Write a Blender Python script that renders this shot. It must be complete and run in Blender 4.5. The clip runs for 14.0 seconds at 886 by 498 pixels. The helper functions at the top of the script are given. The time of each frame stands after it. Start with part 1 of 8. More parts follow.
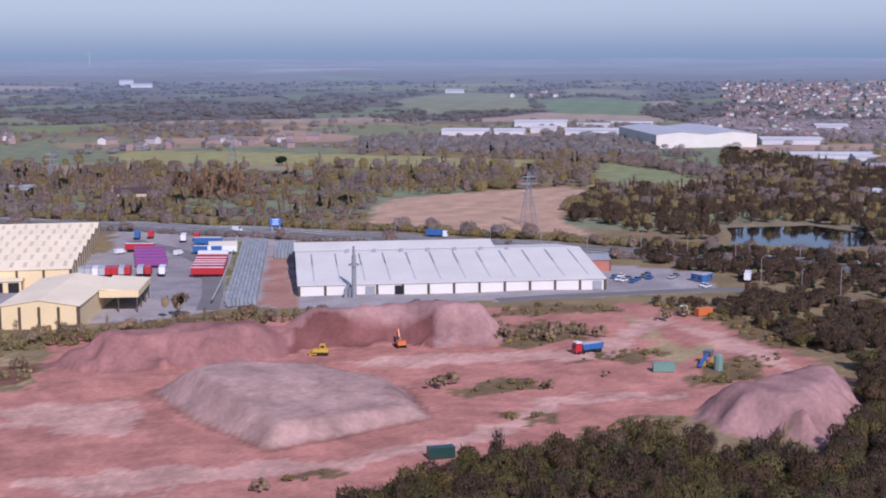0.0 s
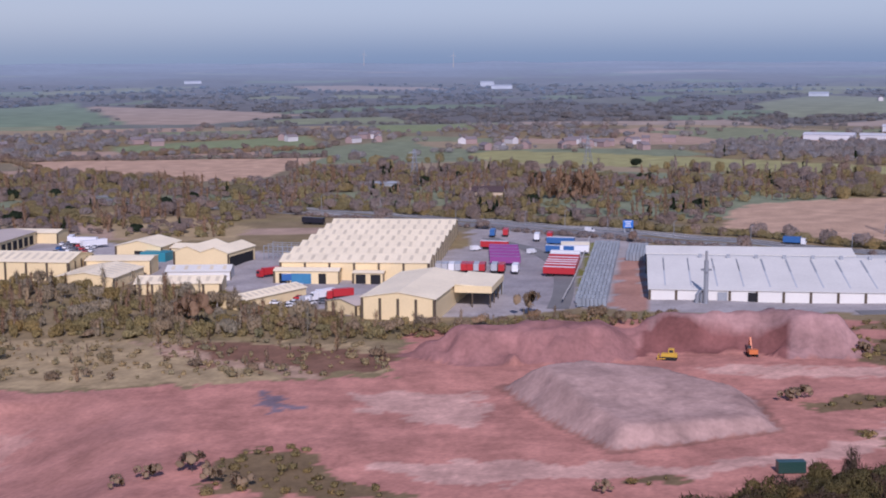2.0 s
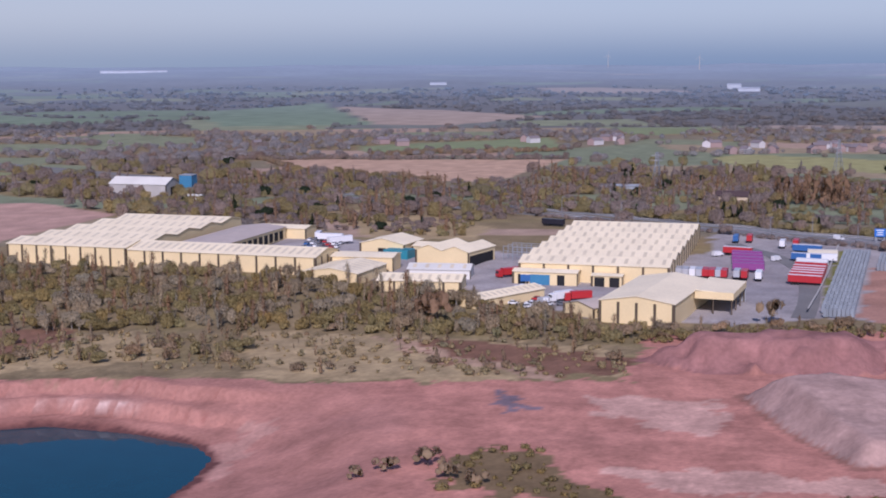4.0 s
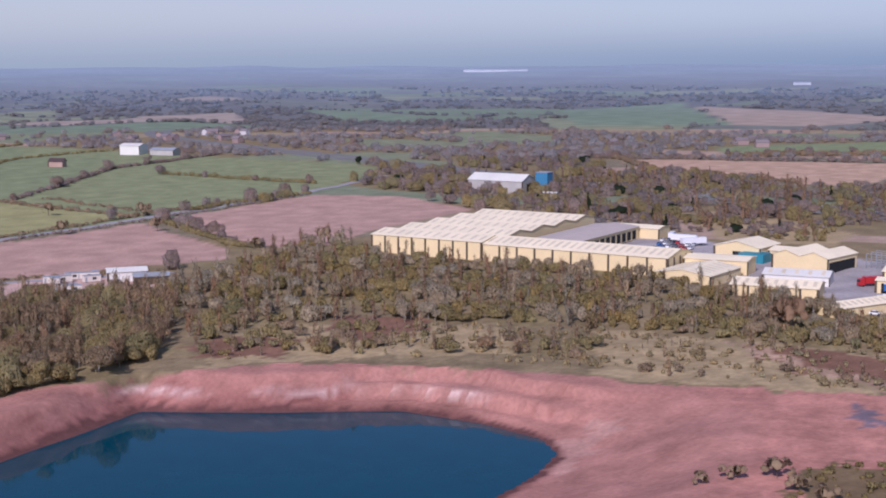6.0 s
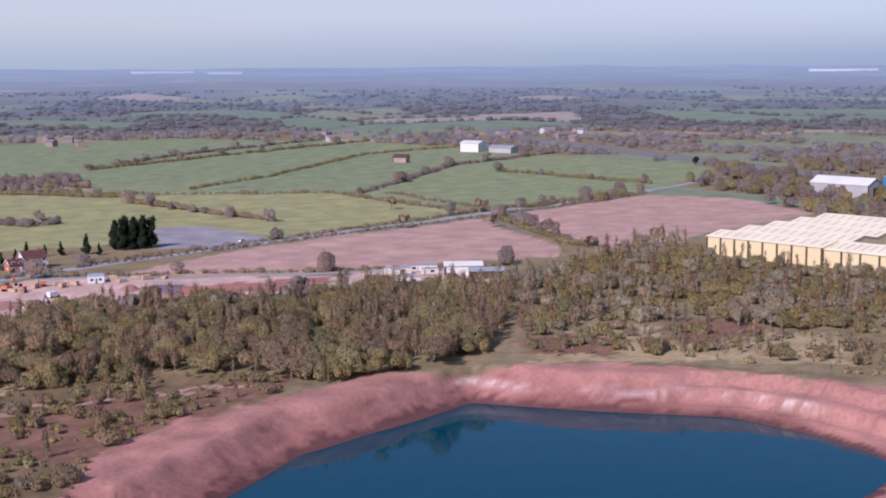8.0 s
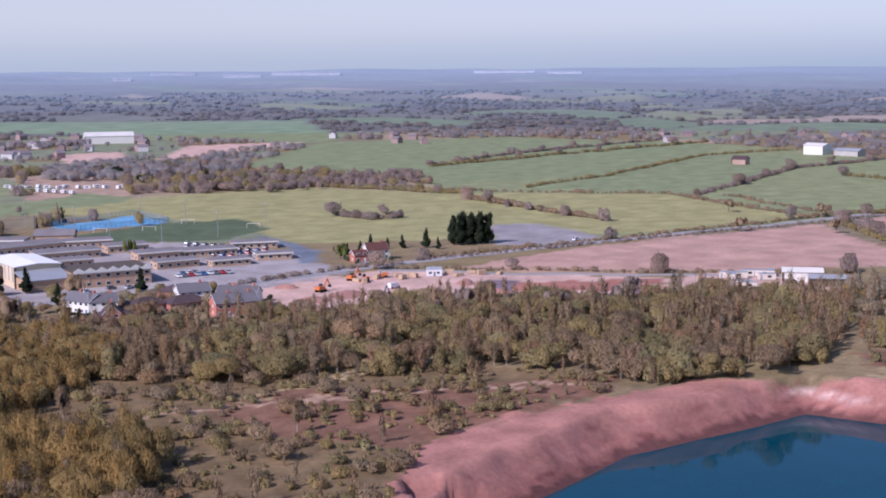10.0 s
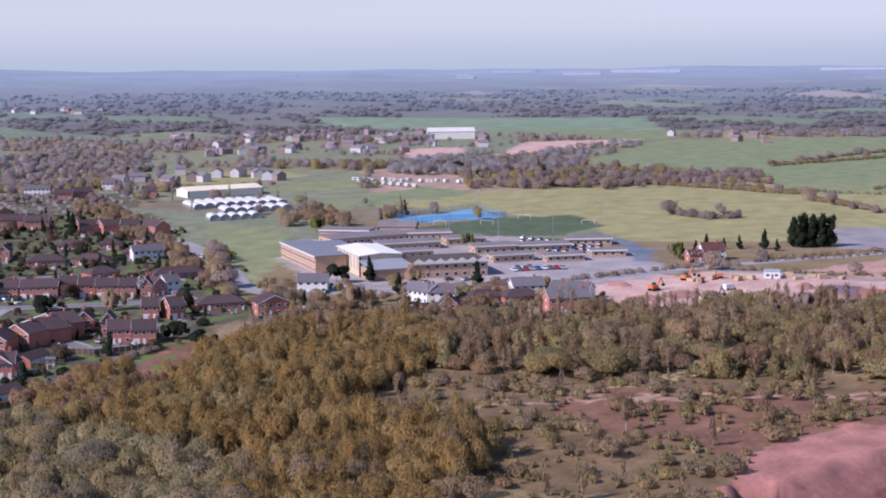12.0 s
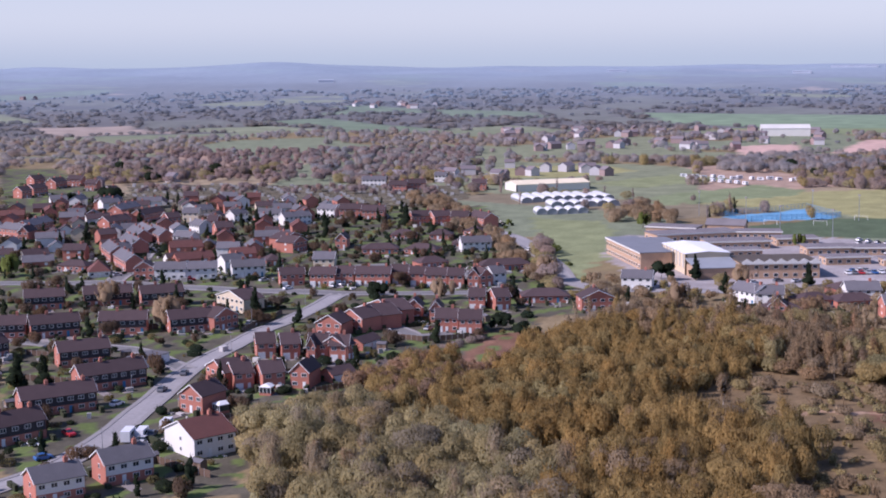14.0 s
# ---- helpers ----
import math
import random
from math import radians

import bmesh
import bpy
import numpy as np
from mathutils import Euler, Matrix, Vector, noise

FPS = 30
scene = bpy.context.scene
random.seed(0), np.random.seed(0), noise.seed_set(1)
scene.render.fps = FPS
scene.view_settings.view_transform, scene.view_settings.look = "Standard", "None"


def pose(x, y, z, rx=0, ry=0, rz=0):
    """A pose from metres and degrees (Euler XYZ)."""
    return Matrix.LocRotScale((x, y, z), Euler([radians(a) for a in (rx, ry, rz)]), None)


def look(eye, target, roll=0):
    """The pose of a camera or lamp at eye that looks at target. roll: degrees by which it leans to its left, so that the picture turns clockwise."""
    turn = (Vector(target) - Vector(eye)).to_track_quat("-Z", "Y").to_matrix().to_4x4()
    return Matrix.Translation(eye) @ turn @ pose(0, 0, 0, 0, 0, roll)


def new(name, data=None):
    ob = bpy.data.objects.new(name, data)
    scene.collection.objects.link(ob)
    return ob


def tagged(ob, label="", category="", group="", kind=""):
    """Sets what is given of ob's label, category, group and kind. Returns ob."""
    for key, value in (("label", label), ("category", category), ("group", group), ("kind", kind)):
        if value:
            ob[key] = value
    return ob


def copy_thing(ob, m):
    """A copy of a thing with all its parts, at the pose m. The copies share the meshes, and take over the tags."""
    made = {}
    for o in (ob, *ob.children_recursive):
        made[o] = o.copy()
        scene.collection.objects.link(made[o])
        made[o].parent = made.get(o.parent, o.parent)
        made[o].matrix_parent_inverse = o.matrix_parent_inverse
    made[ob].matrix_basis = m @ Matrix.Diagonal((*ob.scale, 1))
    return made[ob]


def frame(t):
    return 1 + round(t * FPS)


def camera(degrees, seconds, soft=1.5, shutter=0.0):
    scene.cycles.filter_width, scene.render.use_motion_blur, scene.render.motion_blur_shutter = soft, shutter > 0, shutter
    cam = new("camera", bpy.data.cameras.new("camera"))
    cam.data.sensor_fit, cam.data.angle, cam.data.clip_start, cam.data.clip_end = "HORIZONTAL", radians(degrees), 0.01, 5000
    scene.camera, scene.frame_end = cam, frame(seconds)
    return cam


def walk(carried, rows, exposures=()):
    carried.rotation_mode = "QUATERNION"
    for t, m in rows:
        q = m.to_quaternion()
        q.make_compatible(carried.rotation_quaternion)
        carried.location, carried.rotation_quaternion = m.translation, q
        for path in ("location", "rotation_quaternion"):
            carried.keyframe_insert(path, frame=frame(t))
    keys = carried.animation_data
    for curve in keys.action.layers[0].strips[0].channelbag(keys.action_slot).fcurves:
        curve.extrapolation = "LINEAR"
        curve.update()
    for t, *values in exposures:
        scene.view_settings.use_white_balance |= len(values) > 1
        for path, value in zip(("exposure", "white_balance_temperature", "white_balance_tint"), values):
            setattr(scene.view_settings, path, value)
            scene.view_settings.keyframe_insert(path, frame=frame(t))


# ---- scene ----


def aim(yaw, pitch, roll):
    """The camera hovers at one spot, 90 m above the quarry floor: yaw to the left from +y, pitch up."""
    return pose(0, 0, 90, 90 + pitch, 0, yaw) @ pose(0, 0, 0, 0, 0, roll)


cam = camera(35.8, 14.0, soft=1.9)
walk(cam, [
    (0.0, aim(0.01, -8.16, -0.22)), (0.5, aim(4.04, -8.15, -0.31)), (1.0, aim(7.26, -8.12, -0.34)),
    (1.5, aim(11.90, -8.07, -0.37)), (2.0, aim(14.77, -8.02, -0.30)), (4.5, aim(28.21, -7.89, -0.26)),
    (5.0, aim(32.04, -7.89, -0.25)), (5.5, aim(35.86, -7.88, -0.26)), (6.0, aim(39.61, -7.87, -0.26)),
    (6.5, aim(43.14, -7.87, -0.30)), (7.0, aim(46.61, -7.84, -0.34)), (7.5, aim(50.09, -7.83, -0.38)),
    (8.0, aim(53.59, -7.83, -0.37)), (10.5, aim(71.09, -7.74, -0.40)), (11.0, aim(74.60, -7.74, -0.41)),
    (11.5, aim(78.10, -7.74, -0.48)), (12.0, aim(81.60, -7.76, -0.56)), (12.5, aim(85.11, -7.76, -0.61)),
    (13.0, aim(88.58, -7.78, -0.63)), (13.5, aim(91.72, -7.79, -0.67)), (14.0, aim(95.25, -7.81, -0.69))],
    [(0.0, 0.16, 5740, 30), (2.0, 0.02, 5740, 30), (5.0, 0.06, 5740, 30), (8.0, 0.32, 5740, 30), (11.0, 0.44, 5760, 31), (14.0, 0.52, 5800, 32)])

# ---- daylight: sky and sun, sun in the south-east ----
world = bpy.data.worlds.new("world")
scene.world = world
world.use_nodes = True
wn = world.node_tree.nodes
sky = wn.new("ShaderNodeTexSky")
sky.sky_type = "NISHITA"
sky.sun_disc = False
sky.sun_elevation = radians(38)
sky.sun_rotation = radians(159)
sky.air_density, sky.dust_density, sky.ozone_density = 1.0, 0.5, 2.0
cool = wn.new("ShaderNodeMix")
cool.data_type, cool.blend_type = "RGBA", "MULTIPLY"
cool.inputs[0].default_value = 1.0
cool.inputs[7].default_value = (0.90, 0.95, 1.05, 1)
world.node_tree.links.new(sky.outputs[0], cool.inputs[6])
# haze low over the horizon: blue-grey on the skyline, paler two degrees up, paler still towards the west
way, split, low, west, rise = [wn.new("ShaderNode" + s) for s in ("TexCoord", "SeparateXYZ", "MapRange", "MapRange", "MapRange")]
base_hue, high_hue, hue, haze = [wn.new("ShaderNodeMix") for _ in range(4)]
for m in (base_hue, high_hue, hue, haze):
    m.data_type = "RGBA"
low.inputs[1].default_value, low.inputs[2].default_value, low.inputs[3].default_value, low.inputs[4].default_value = 0.0, 0.25, 0.9, 0.0
west.inputs[1].default_value, west.inputs[2].default_value = -0.30, -1.0
rise.interpolation_type = "SMOOTHSTEP"
rise.inputs[1].default_value, rise.inputs[2].default_value = -0.008, 0.036
base_hue.inputs[6].default_value, base_hue.inputs[7].default_value = (2.2, 3.3, 4.5, 1), (3.9, 4.75, 5.1, 1)
high_hue.inputs[6].default_value, high_hue.inputs[7].default_value = (4.6, 5.6, 6.2, 1), (5.5, 6.0, 5.9, 1)
for a, b in ((way.outputs["Generated"], split.inputs[0]), (split.outputs[2], low.inputs[0]), (split.outputs[2], rise.inputs[0]), (split.outputs[0], west.inputs[0]),
             (west.outputs[0], base_hue.inputs[0]), (west.outputs[0], high_hue.inputs[0]), (rise.outputs[0], hue.inputs[0]), (base_hue.outputs[2], hue.inputs[6]), (high_hue.outputs[2], hue.inputs[7]),
             (low.outputs[0], haze.inputs[0]), (cool.outputs[2], haze.inputs[6]), (hue.outputs[2], haze.inputs[7]), (haze.outputs[2], wn["Background"].inputs[0])):
    world.node_tree.links.new(a, b)
wn["Background"].inputs[1].default_value = 0.085
sun_data = bpy.data.lights.new("sun", "SUN")
sun_data.energy, sun_data.angle, sun_data.color = 3.6, radians(0.6), (1.0, 0.93, 0.84)
sun = new("sun", sun_data)
sun.matrix_world = look((0, 0, 0), (-0.28, 0.735, -0.62))

# ---- materials ----


def mat(name, colour, rough=0.8, metal=0.0, vary=0.25, scale=1.0, bump=0.15, island=0.0, piece=0.0, alt=None, spec=0.3):
    """A surface with fine grain and broad stains. island, piece: how far joined pieces or objects differ in tone."""
    m = bpy.data.materials.new(name)
    m.use_nodes = True
    n, k = m.node_tree.nodes, m.node_tree.links
    b = n["Principled BSDF"]
    b.inputs["Roughness"].default_value, b.inputs["Metallic"].default_value = rough, metal
    b.inputs["Specular IOR Level"].default_value = spec
    co = n.new("ShaderNodeTexCoord")
    fine, broad = n.new("ShaderNodeTexNoise"), n.new("ShaderNodeTexNoise")
    fine.inputs["Scale"].default_value, fine.inputs["Detail"].default_value = 2.2 * scale, 5
    broad.inputs["Scale"].default_value, broad.inputs["Detail"].default_value = 0.16 * scale, 4
    for t in (fine, broad):
        k.new(co.outputs["Object"], t.inputs["Vector"])
    mixn = n.new("ShaderNodeMath")
    mixn.operation = "ADD"
    k.new(fine.outputs[0], mixn.inputs[0]), k.new(broad.outputs[0], mixn.inputs[1])
    source = mixn.outputs[0]
    for amount, node, socket in ((island, "ShaderNodeNewGeometry", "Random Per Island"), (piece, "ShaderNodeObjectInfo", "Random")):
        if amount:
            g = n.new(node)
            a = n.new("ShaderNodeMath")
            a.operation = "MULTIPLY_ADD"
            k.new(g.outputs[socket], a.inputs[0])
            a.inputs[1].default_value = amount
            k.new(source, a.inputs[2])
            source = a.outputs[0]
    ramp = n.new("ShaderNodeMapRange")
    ramp.inputs[1].default_value, ramp.inputs[2].default_value = 0.6, 1.4 + island + piece
    k.new(source, ramp.inputs[0])
    mix = n.new("ShaderNodeMix")
    mix.data_type = "RGBA"
    alt = alt or tuple(c * (1 + vary) for c in colour)
    low = tuple(c * (1 - vary) for c in colour)
    mix.inputs[6].default_value, mix.inputs[7].default_value = (*low, 1), (*alt, 1)
    k.new(ramp.outputs[0], mix.inputs[0])
    k.new(mix.outputs[2], b.inputs["Base Color"])
    if bump:
        bp = n.new("ShaderNodeBump")
        bp.inputs["Strength"].default_value, bp.inputs["Distance"].default_value = bump, 0.2
        k.new(fine.outputs[0], bp.inputs["Height"])
        k.new(bp.outputs[0], b.inputs["Normal"])
    return m


def attribute_mat(name, attribute, rough=0.95, fine=0.35, scale=1.0, bump=0.6):
    """Ground whose colour comes from the zones it is laid out in, with grain and stains of its own."""
    m = mat(name, (0.5, 0.5, 0.5), rough, vary=fine, scale=scale, bump=bump, spec=0.1)
    n, k = m.node_tree.nodes, m.node_tree.links
    at = n.new("ShaderNodeAttribute")
    at.attribute_name = attribute
    mix = [x for x in n if x.type == "MIX"][0]
    mul = n.new("ShaderNodeMix")
    mul.data_type, mul.blend_type = "RGBA", "MULTIPLY"
    mul.inputs[0].default_value = 1
    k.new(at.outputs["Color"], mul.inputs[6])
    mix.inputs[6].default_value = (1 - fine, 1 - fine, 1 - fine, 1)
    mix.inputs[7].default_value = (1 + fine, 1 + fine, 1 + fine, 1)
    k.new(mix.outputs[2], mul.inputs[7])
    k.new(mul.outputs[2], n["Principled BSDF"].inputs["Base Color"])
    return m


CREAM = mat("cream_sheet_cladding", (0.75, 0.60, 0.34), 0.55, vary=0.08, scale=0.6, bump=0.05)
CREAM_ROOF = mat("cream_roof_sheet", (0.84, 0.73, 0.51), 0.6, vary=0.12, scale=0.5, bump=0.06)
ROOFLIGHT = mat("weathered_rooflight", (0.64, 0.55, 0.38), 0.4, vary=0.2)
WHITE_SHEET = mat("white_roof_sheet", (0.66, 0.64, 0.575), 0.6, vary=0.10, scale=0.5, bump=0.05)
WHITE_WALL = mat("white_wall_paint", (0.70, 0.68, 0.62), 0.7, vary=0.06, bump=0.05)
GREY_SHEET = mat("grey_sheet", (0.30, 0.32, 0.34), 0.5, vary=0.15)
BROWN_TRIM = mat("dark_brown_trim", (0.10, 0.075, 0.05), 0.6, vary=0.2)
# near-black for flat panels that stand for the shade inside openings
DARK = mat("dark_interior", (0.02, 0.02, 0.022), 0.9, vary=0.2, bump=0)
BLUE_SHEET = mat("blue_sheet", (0.05, 0.20, 0.34), 0.5, vary=0.12)
CONCRETE = mat("concrete", (0.42, 0.40, 0.37), 0.85, vary=0.18)
TARMAC = mat("tarmac", (0.16, 0.155, 0.16), 0.9, vary=0.2, scale=0.5)
BRICK = mat("red_brick", (0.44, 0.175, 0.125), 0.85, vary=0.25, scale=2, piece=0.6)
BUFF_BRICK = mat("buff_brick", (0.48, 0.32, 0.21), 0.85, vary=0.18, scale=2)
ROOF_TILE = mat("brown_roof_tile", (0.078, 0.052, 0.052), 0.8, vary=0.3, scale=2, piece=0.8)
SLATE = mat("grey_slate", (0.135, 0.128, 0.135), 0.7, vary=0.3, scale=2, piece=0.8)
GLASS_DARK = mat("window_glass", (0.03, 0.04, 0.05), 0.12, vary=0.3, bump=0, spec=0.6)
GREY_PALE = mat("pale_grey_sheet", (0.46, 0.48, 0.50), 0.5, vary=0.1)
WHITE_BRIGHT = mat("bright_white_membrane", (0.82, 0.82, 0.82), 0.6, vary=0.04)
CREAM_RENDER_EARLY = mat("cream_painted_wall", (0.62, 0.50, 0.35), 0.8, vary=0.1)
BARK = mat("bark", (0.16, 0.125, 0.10), 0.9, vary=0.3, scale=2)
BIRCH_BARK = mat("pale_birch_bark", (0.42, 0.38, 0.33), 0.8, vary=0.3, scale=2)

# ---- building tools ----


def part(name, geo, material, parent=None, label="", smooth=False):
    """Links vertices and faces, or a bmesh, as one mesh object under a thing."""
    me = bpy.data.meshes.new(name)
    if isinstance(geo, bmesh.types.BMesh):
        geo.to_mesh(me)
        geo.free()
    else:
        me.from_pydata([tuple(v) for v in geo[0]], [], [tuple(f) for f in geo[1]])
    me.materials.append(material)
    if smooth:
        me.polygons.foreach_set("use_smooth", [True] * len(me.polygons))
    ob = new(name, me)
    if parent is not None:
        ob.parent = parent
    if label:
        ob["label"] = label
    return ob


def big_mesh(name, verts, faces, material, smooth=False):
    """A large mesh out of numpy arrays, faces all of one size."""
    me = bpy.data.meshes.new(name)
    verts, faces = np.asarray(verts, np.float32), np.asarray(faces, np.int32)
    size = faces.shape[1]
    me.vertices.add(len(verts))
    me.vertices.foreach_set("co", verts.ravel())
    me.loops.add(faces.size)
    me.loops.foreach_set("vertex_index", faces.ravel())
    me.polygons.add(len(faces))
    me.polygons.foreach_set("loop_start", np.arange(len(faces), dtype=np.int32) * size)
    if smooth:
        me.polygons.foreach_set("use_smooth", np.ones(len(faces), bool))
    me.update(calc_edges=True)
    me.materials.append(material)
    return new(name, me)


def thing(name, x, y, z=0.0, turn=0.0, label="", category="", group="", kind=""):
    ob = new(name)
    ob.matrix_basis = pose(x, y, z, 0, 0, turn)
    ob.empty_display_size = 0.5
    return tagged(ob, label, category, group, kind)


def box(x0, y0, z0, x1, y1, z1):
    v = [(x, y, z) for z in (z0, z1) for y in (y0, y1) for x in (x0, x1)]
    return v, [(0, 2, 3, 1), (4, 5, 7, 6), (0, 1, 5, 4), (2, 6, 7, 3), (0, 4, 6, 2), (1, 3, 7, 5)]


def joined(*geos):
    v, f = [], []
    for a, b in geos:
        f += [tuple(i + len(v) for i in q) for q in b]
        v += list(a)
    return v, f


def prism(profile, y0, y1):
    """A profile in x and z, counter-clockwise seen from -y, drawn out from y0 to y1."""
    n = len(profile)
    v = [(x, y0, z) for x, z in profile] + [(x, y1, z) for x, z in profile]
    f = [tuple(range(n)), tuple(range(2 * n - 1, n - 1, -1))]
    f += [(i, i + n, (i + 1) % n + n, (i + 1) % n) for i in range(n)]
    return v, f


def turned(geo):
    """The same geometry with x and y changed over."""
    return [(y, x, z) for x, y, z in geo[0]], [tuple(reversed(f)) for f in geo[1]]


def slab(a, b, c, d, thick):
    """A sheet with four corners and a thickness downwards."""
    v = [tuple(p) for p in (a, b, c, d)] + [(p[0], p[1], p[2] - thick) for p in (a, b, c, d)]
    return v, [(0, 1, 2, 3), (7, 6, 5, 4), (0, 4, 5, 1), (1, 5, 6, 2), (2, 6, 7, 3), (3, 7, 4, 0)]


def inside(poly, x, y):
    """Which of the points lie inside a polygon."""
    hit = np.zeros(x.shape, bool)
    for (x0, y0), (x1, y1) in zip(poly, poly[1:] + poly[:1]):
        if y0 != y1:
            hit ^= ((y0 > y) != (y1 > y)) & (x < (x1 - x0) * (y - y0) / (y1 - y0) + x0)
    return hit


def edge_distance(poly, x, y, closed=True):
    best = np.full(x.shape, 1e9)
    for (x0, y0), (x1, y1) in zip(poly, poly[1:] + (poly[:1] if closed else [])):
        dx, dy = x1 - x0, y1 - y0
        s = np.clip(((x - x0) * dx + (y - y0) * dy) / (dx * dx + dy * dy + 1e-9), 0, 1)
        best = np.minimum(best, np.hypot(x - x0 - s * dx, y - y0 - s * dy))
    return best


def depth_in(poly, x, y):
    """Distance inside a polygon; negative outside."""
    return np.where(inside(poly, x, y), 1, -1) * edge_distance(poly, x, y)


WAVES = {}


def waves(seed):
    """Seven random waves for a seed: two phases, a direction and a stretch each."""
    if seed not in WAVES:
        r = np.random.RandomState(seed)
        WAVES[seed] = [(r.rand() * 6.283, r.rand(2) * 6.283, 0.6 + 1.1 * r.rand()) for _ in range(7)]
    return WAVES[seed]


def ripple(x, y, size, seed=0):
    """Smooth random values, about -1 to 1, with the given size of pattern."""
    total = np.zeros(np.shape(x))
    for a, p, stretch in waves(seed):
        w = 6.283 / size * stretch
        u, v = math.cos(a) * x + math.sin(a) * y, -math.sin(a) * x + math.cos(a) * y
        total += np.sin(u * w + p[0] + 1.3 * np.sin(v * w * 0.7 + p[1]))
    return total / 3.5


def smooth_step(x):
    x = np.clip(x, 0, 1)
    return x * x * (3 - 2 * x)


def tube(points, radii, sides=5):
    v, f = [], []
    for i, (p, r) in enumerate(zip(points, radii)):
        for s in range(sides):
            a = 6.283 * s / sides
            v.append((p[0] + r * math.cos(a), p[1] + r * math.sin(a), p[2]))
    for i in range(len(points) - 1):
        for s in range(sides):
            t = (s + 1) % sides
            f.append((i * sides + s, i * sides + t, (i + 1) * sides + t, (i + 1) * sides + s))
    return v, f

# ---- land use: what the ground is, later ones over earlier ones ----
QUARRY = [(-310, 257), (-296, 276), (-263, 300), (-225, 318), (-200, 323), (-170, 336), (-128, 357), (-111, 362), (-118, 400), (-116, 397), (-125, 429), (-74, 456), (13, 480), (43, 476), (67, 490), (95, 478), (97, 425), (108, 393), (114, 378), (97, 330), (86, 310), (69, 315), (63, 333), (50, 331), (26, 311), (22, 293), (2, 290), (-17, 270), (-60, 240), (-130, 200), (-175, 215), (-180, 140), (-250, 80), (-260, 95), (-286, 108), (-299, 122), (-311, 148), (-319, 186), (-326, 215)]
ZONES = []
ZONES.append(("grass", [(-1438, 583), (-1359, 830), (-1151, 861), (-991, 862), (-805, 867), (-724, 793), (-662, 642), (-624, 486), (-619, 377), (-604, 328), (-651, 261), (-986, 398)]))
ZONES.append(("lime", [(-865, 349), (-859, 409), (-801, 497), (-648, 492), (-626, 381), (-633, 345), (-757, 304)]))
ZONES.append(("green2", [(-885, 439), (-787, 511), (-914, 654), (-1061, 793), (-1203, 735), (-1040, 568)]))
ZONES.append(("lime", [(-861, 79), (-938, 160), (-960, 293), (-862, 372), (-645, 375), (-643, 271), (-660, 186), (-709, 188), (-808, 154)]))
ZONES.append(("green2", [(-1231, 316), (-1513, 476), (-1506, 707), (-1272, 836), (-1079, 710), (-948, 464), (-952, 383), (-1132, 290)]))
ZONES.append(("green2", [(-1970, 97), (-2196, 267), (-1920, 630), (-1614, 551), (-1494, 463), (-1764, 200)]))
ZONES.append(("plough", [(-554, 236), (-507, 311), (-472, 414), (-500, 440), (-573, 462), (-617, 481), (-605, 417), (-591, 327)]))
ZONES.append(("plough", [(-624, 508), (-652, 652), (-600, 679), (-512, 649), (-490, 533), (-464, 465), (-490, 451), (-513, 458), (-561, 475)]))
ZONES.append(("tan", [(-673, 1062), (-418, 1161), (-388, 925), (-433, 926), (-579, 966)]))
ZONES.append(("green2", [(-1394, 2032), (-1362, 2381), (-828, 1581), (-1005, 1490)]))
ZONES.append(("tan", [(-1263, 2251), (-714, 1933), (-664, 1714), (-901, 1720)]))
ZONES.append(("green2", [(-681, 1263), (-548, 1484), (-461, 1281), (-604, 1142)]))
ZONES.append(("grass", [(-948, 797), (-876, 873), (-776, 857), (-671, 647), (-638, 534)]))
ZONES.append(("straw", [(-413, 715), (-369, 733), (-283, 677), (-271, 619), (-324, 613)]))
ZONES.append(("tan", [(-43, 808), (-30, 849), (83, 924), (94, 886), (63, 736), (75, 677), (5, 701), (-37, 726)]))
ZONES.append(("lime", [(-300, 1227), (-262, 1149), (-168, 1121), (-38, 1087), (65, 1082), (76, 1150), (-42, 1207), (-201, 1271), (-286, 1276)]))
ZONES.append(("grass", [(125, 1142), (154, 1111), (180, 1046), (188, 979), (171, 909), (129, 899), (96, 908), (114, 1000)]))
ZONES.append(("tan", [(183, 970), (197, 970), (167, 883), (146, 891)]))
ZONES.append(("green2", [(-654, 2033), (-482, 1852), (-393, 1666), (-463, 1555), (-524, 1627)]))
ZONES.append(("green2", [(-88, 2559), (21, 3080), (172, 2860), (141, 2271), (64, 2026), (-39, 2176)]))
ZONES.append(("yard", [(-288, 499), (-209, 485), (-146, 450), (-101, 458), (-78, 484), (-42, 490), (-38, 502), (-82, 694), (-171, 716), (-153, 620), (-231, 588), (-291, 597), (-350, 608)]))
ZONES.append(("yard", [(-410, 618), (-334, 595), (-307, 575), (-284, 506), (-300, 515), (-379, 581)]))
ZONES.append(("yard", [(-70, 482), (-53, 481), (62, 502), (106, 513), (104, 561), (66, 577), (58, 547), (-68, 613), (-99, 651), (-135, 717), (-168, 718)]))
ZONES.append(("tarmac", [(62, 537), (88, 547), (90, 520), (64, 518)]))
ZONES.append(("brickdust", [(-65, 487), (-52, 481), (-59, 536), (-69, 605), (-77, 605), (-74, 565)]))
ZONES.append(("verge", [(-83, 493), (-78, 491), (-94, 651), (-99, 661), (-93, 581)]))
ZONES.append(("tarmac", [(-93, 488), (-78, 482), (-87, 537), (-100, 661), (-131, 694), (-123, 598), (-125, 538), (-108, 500)]))
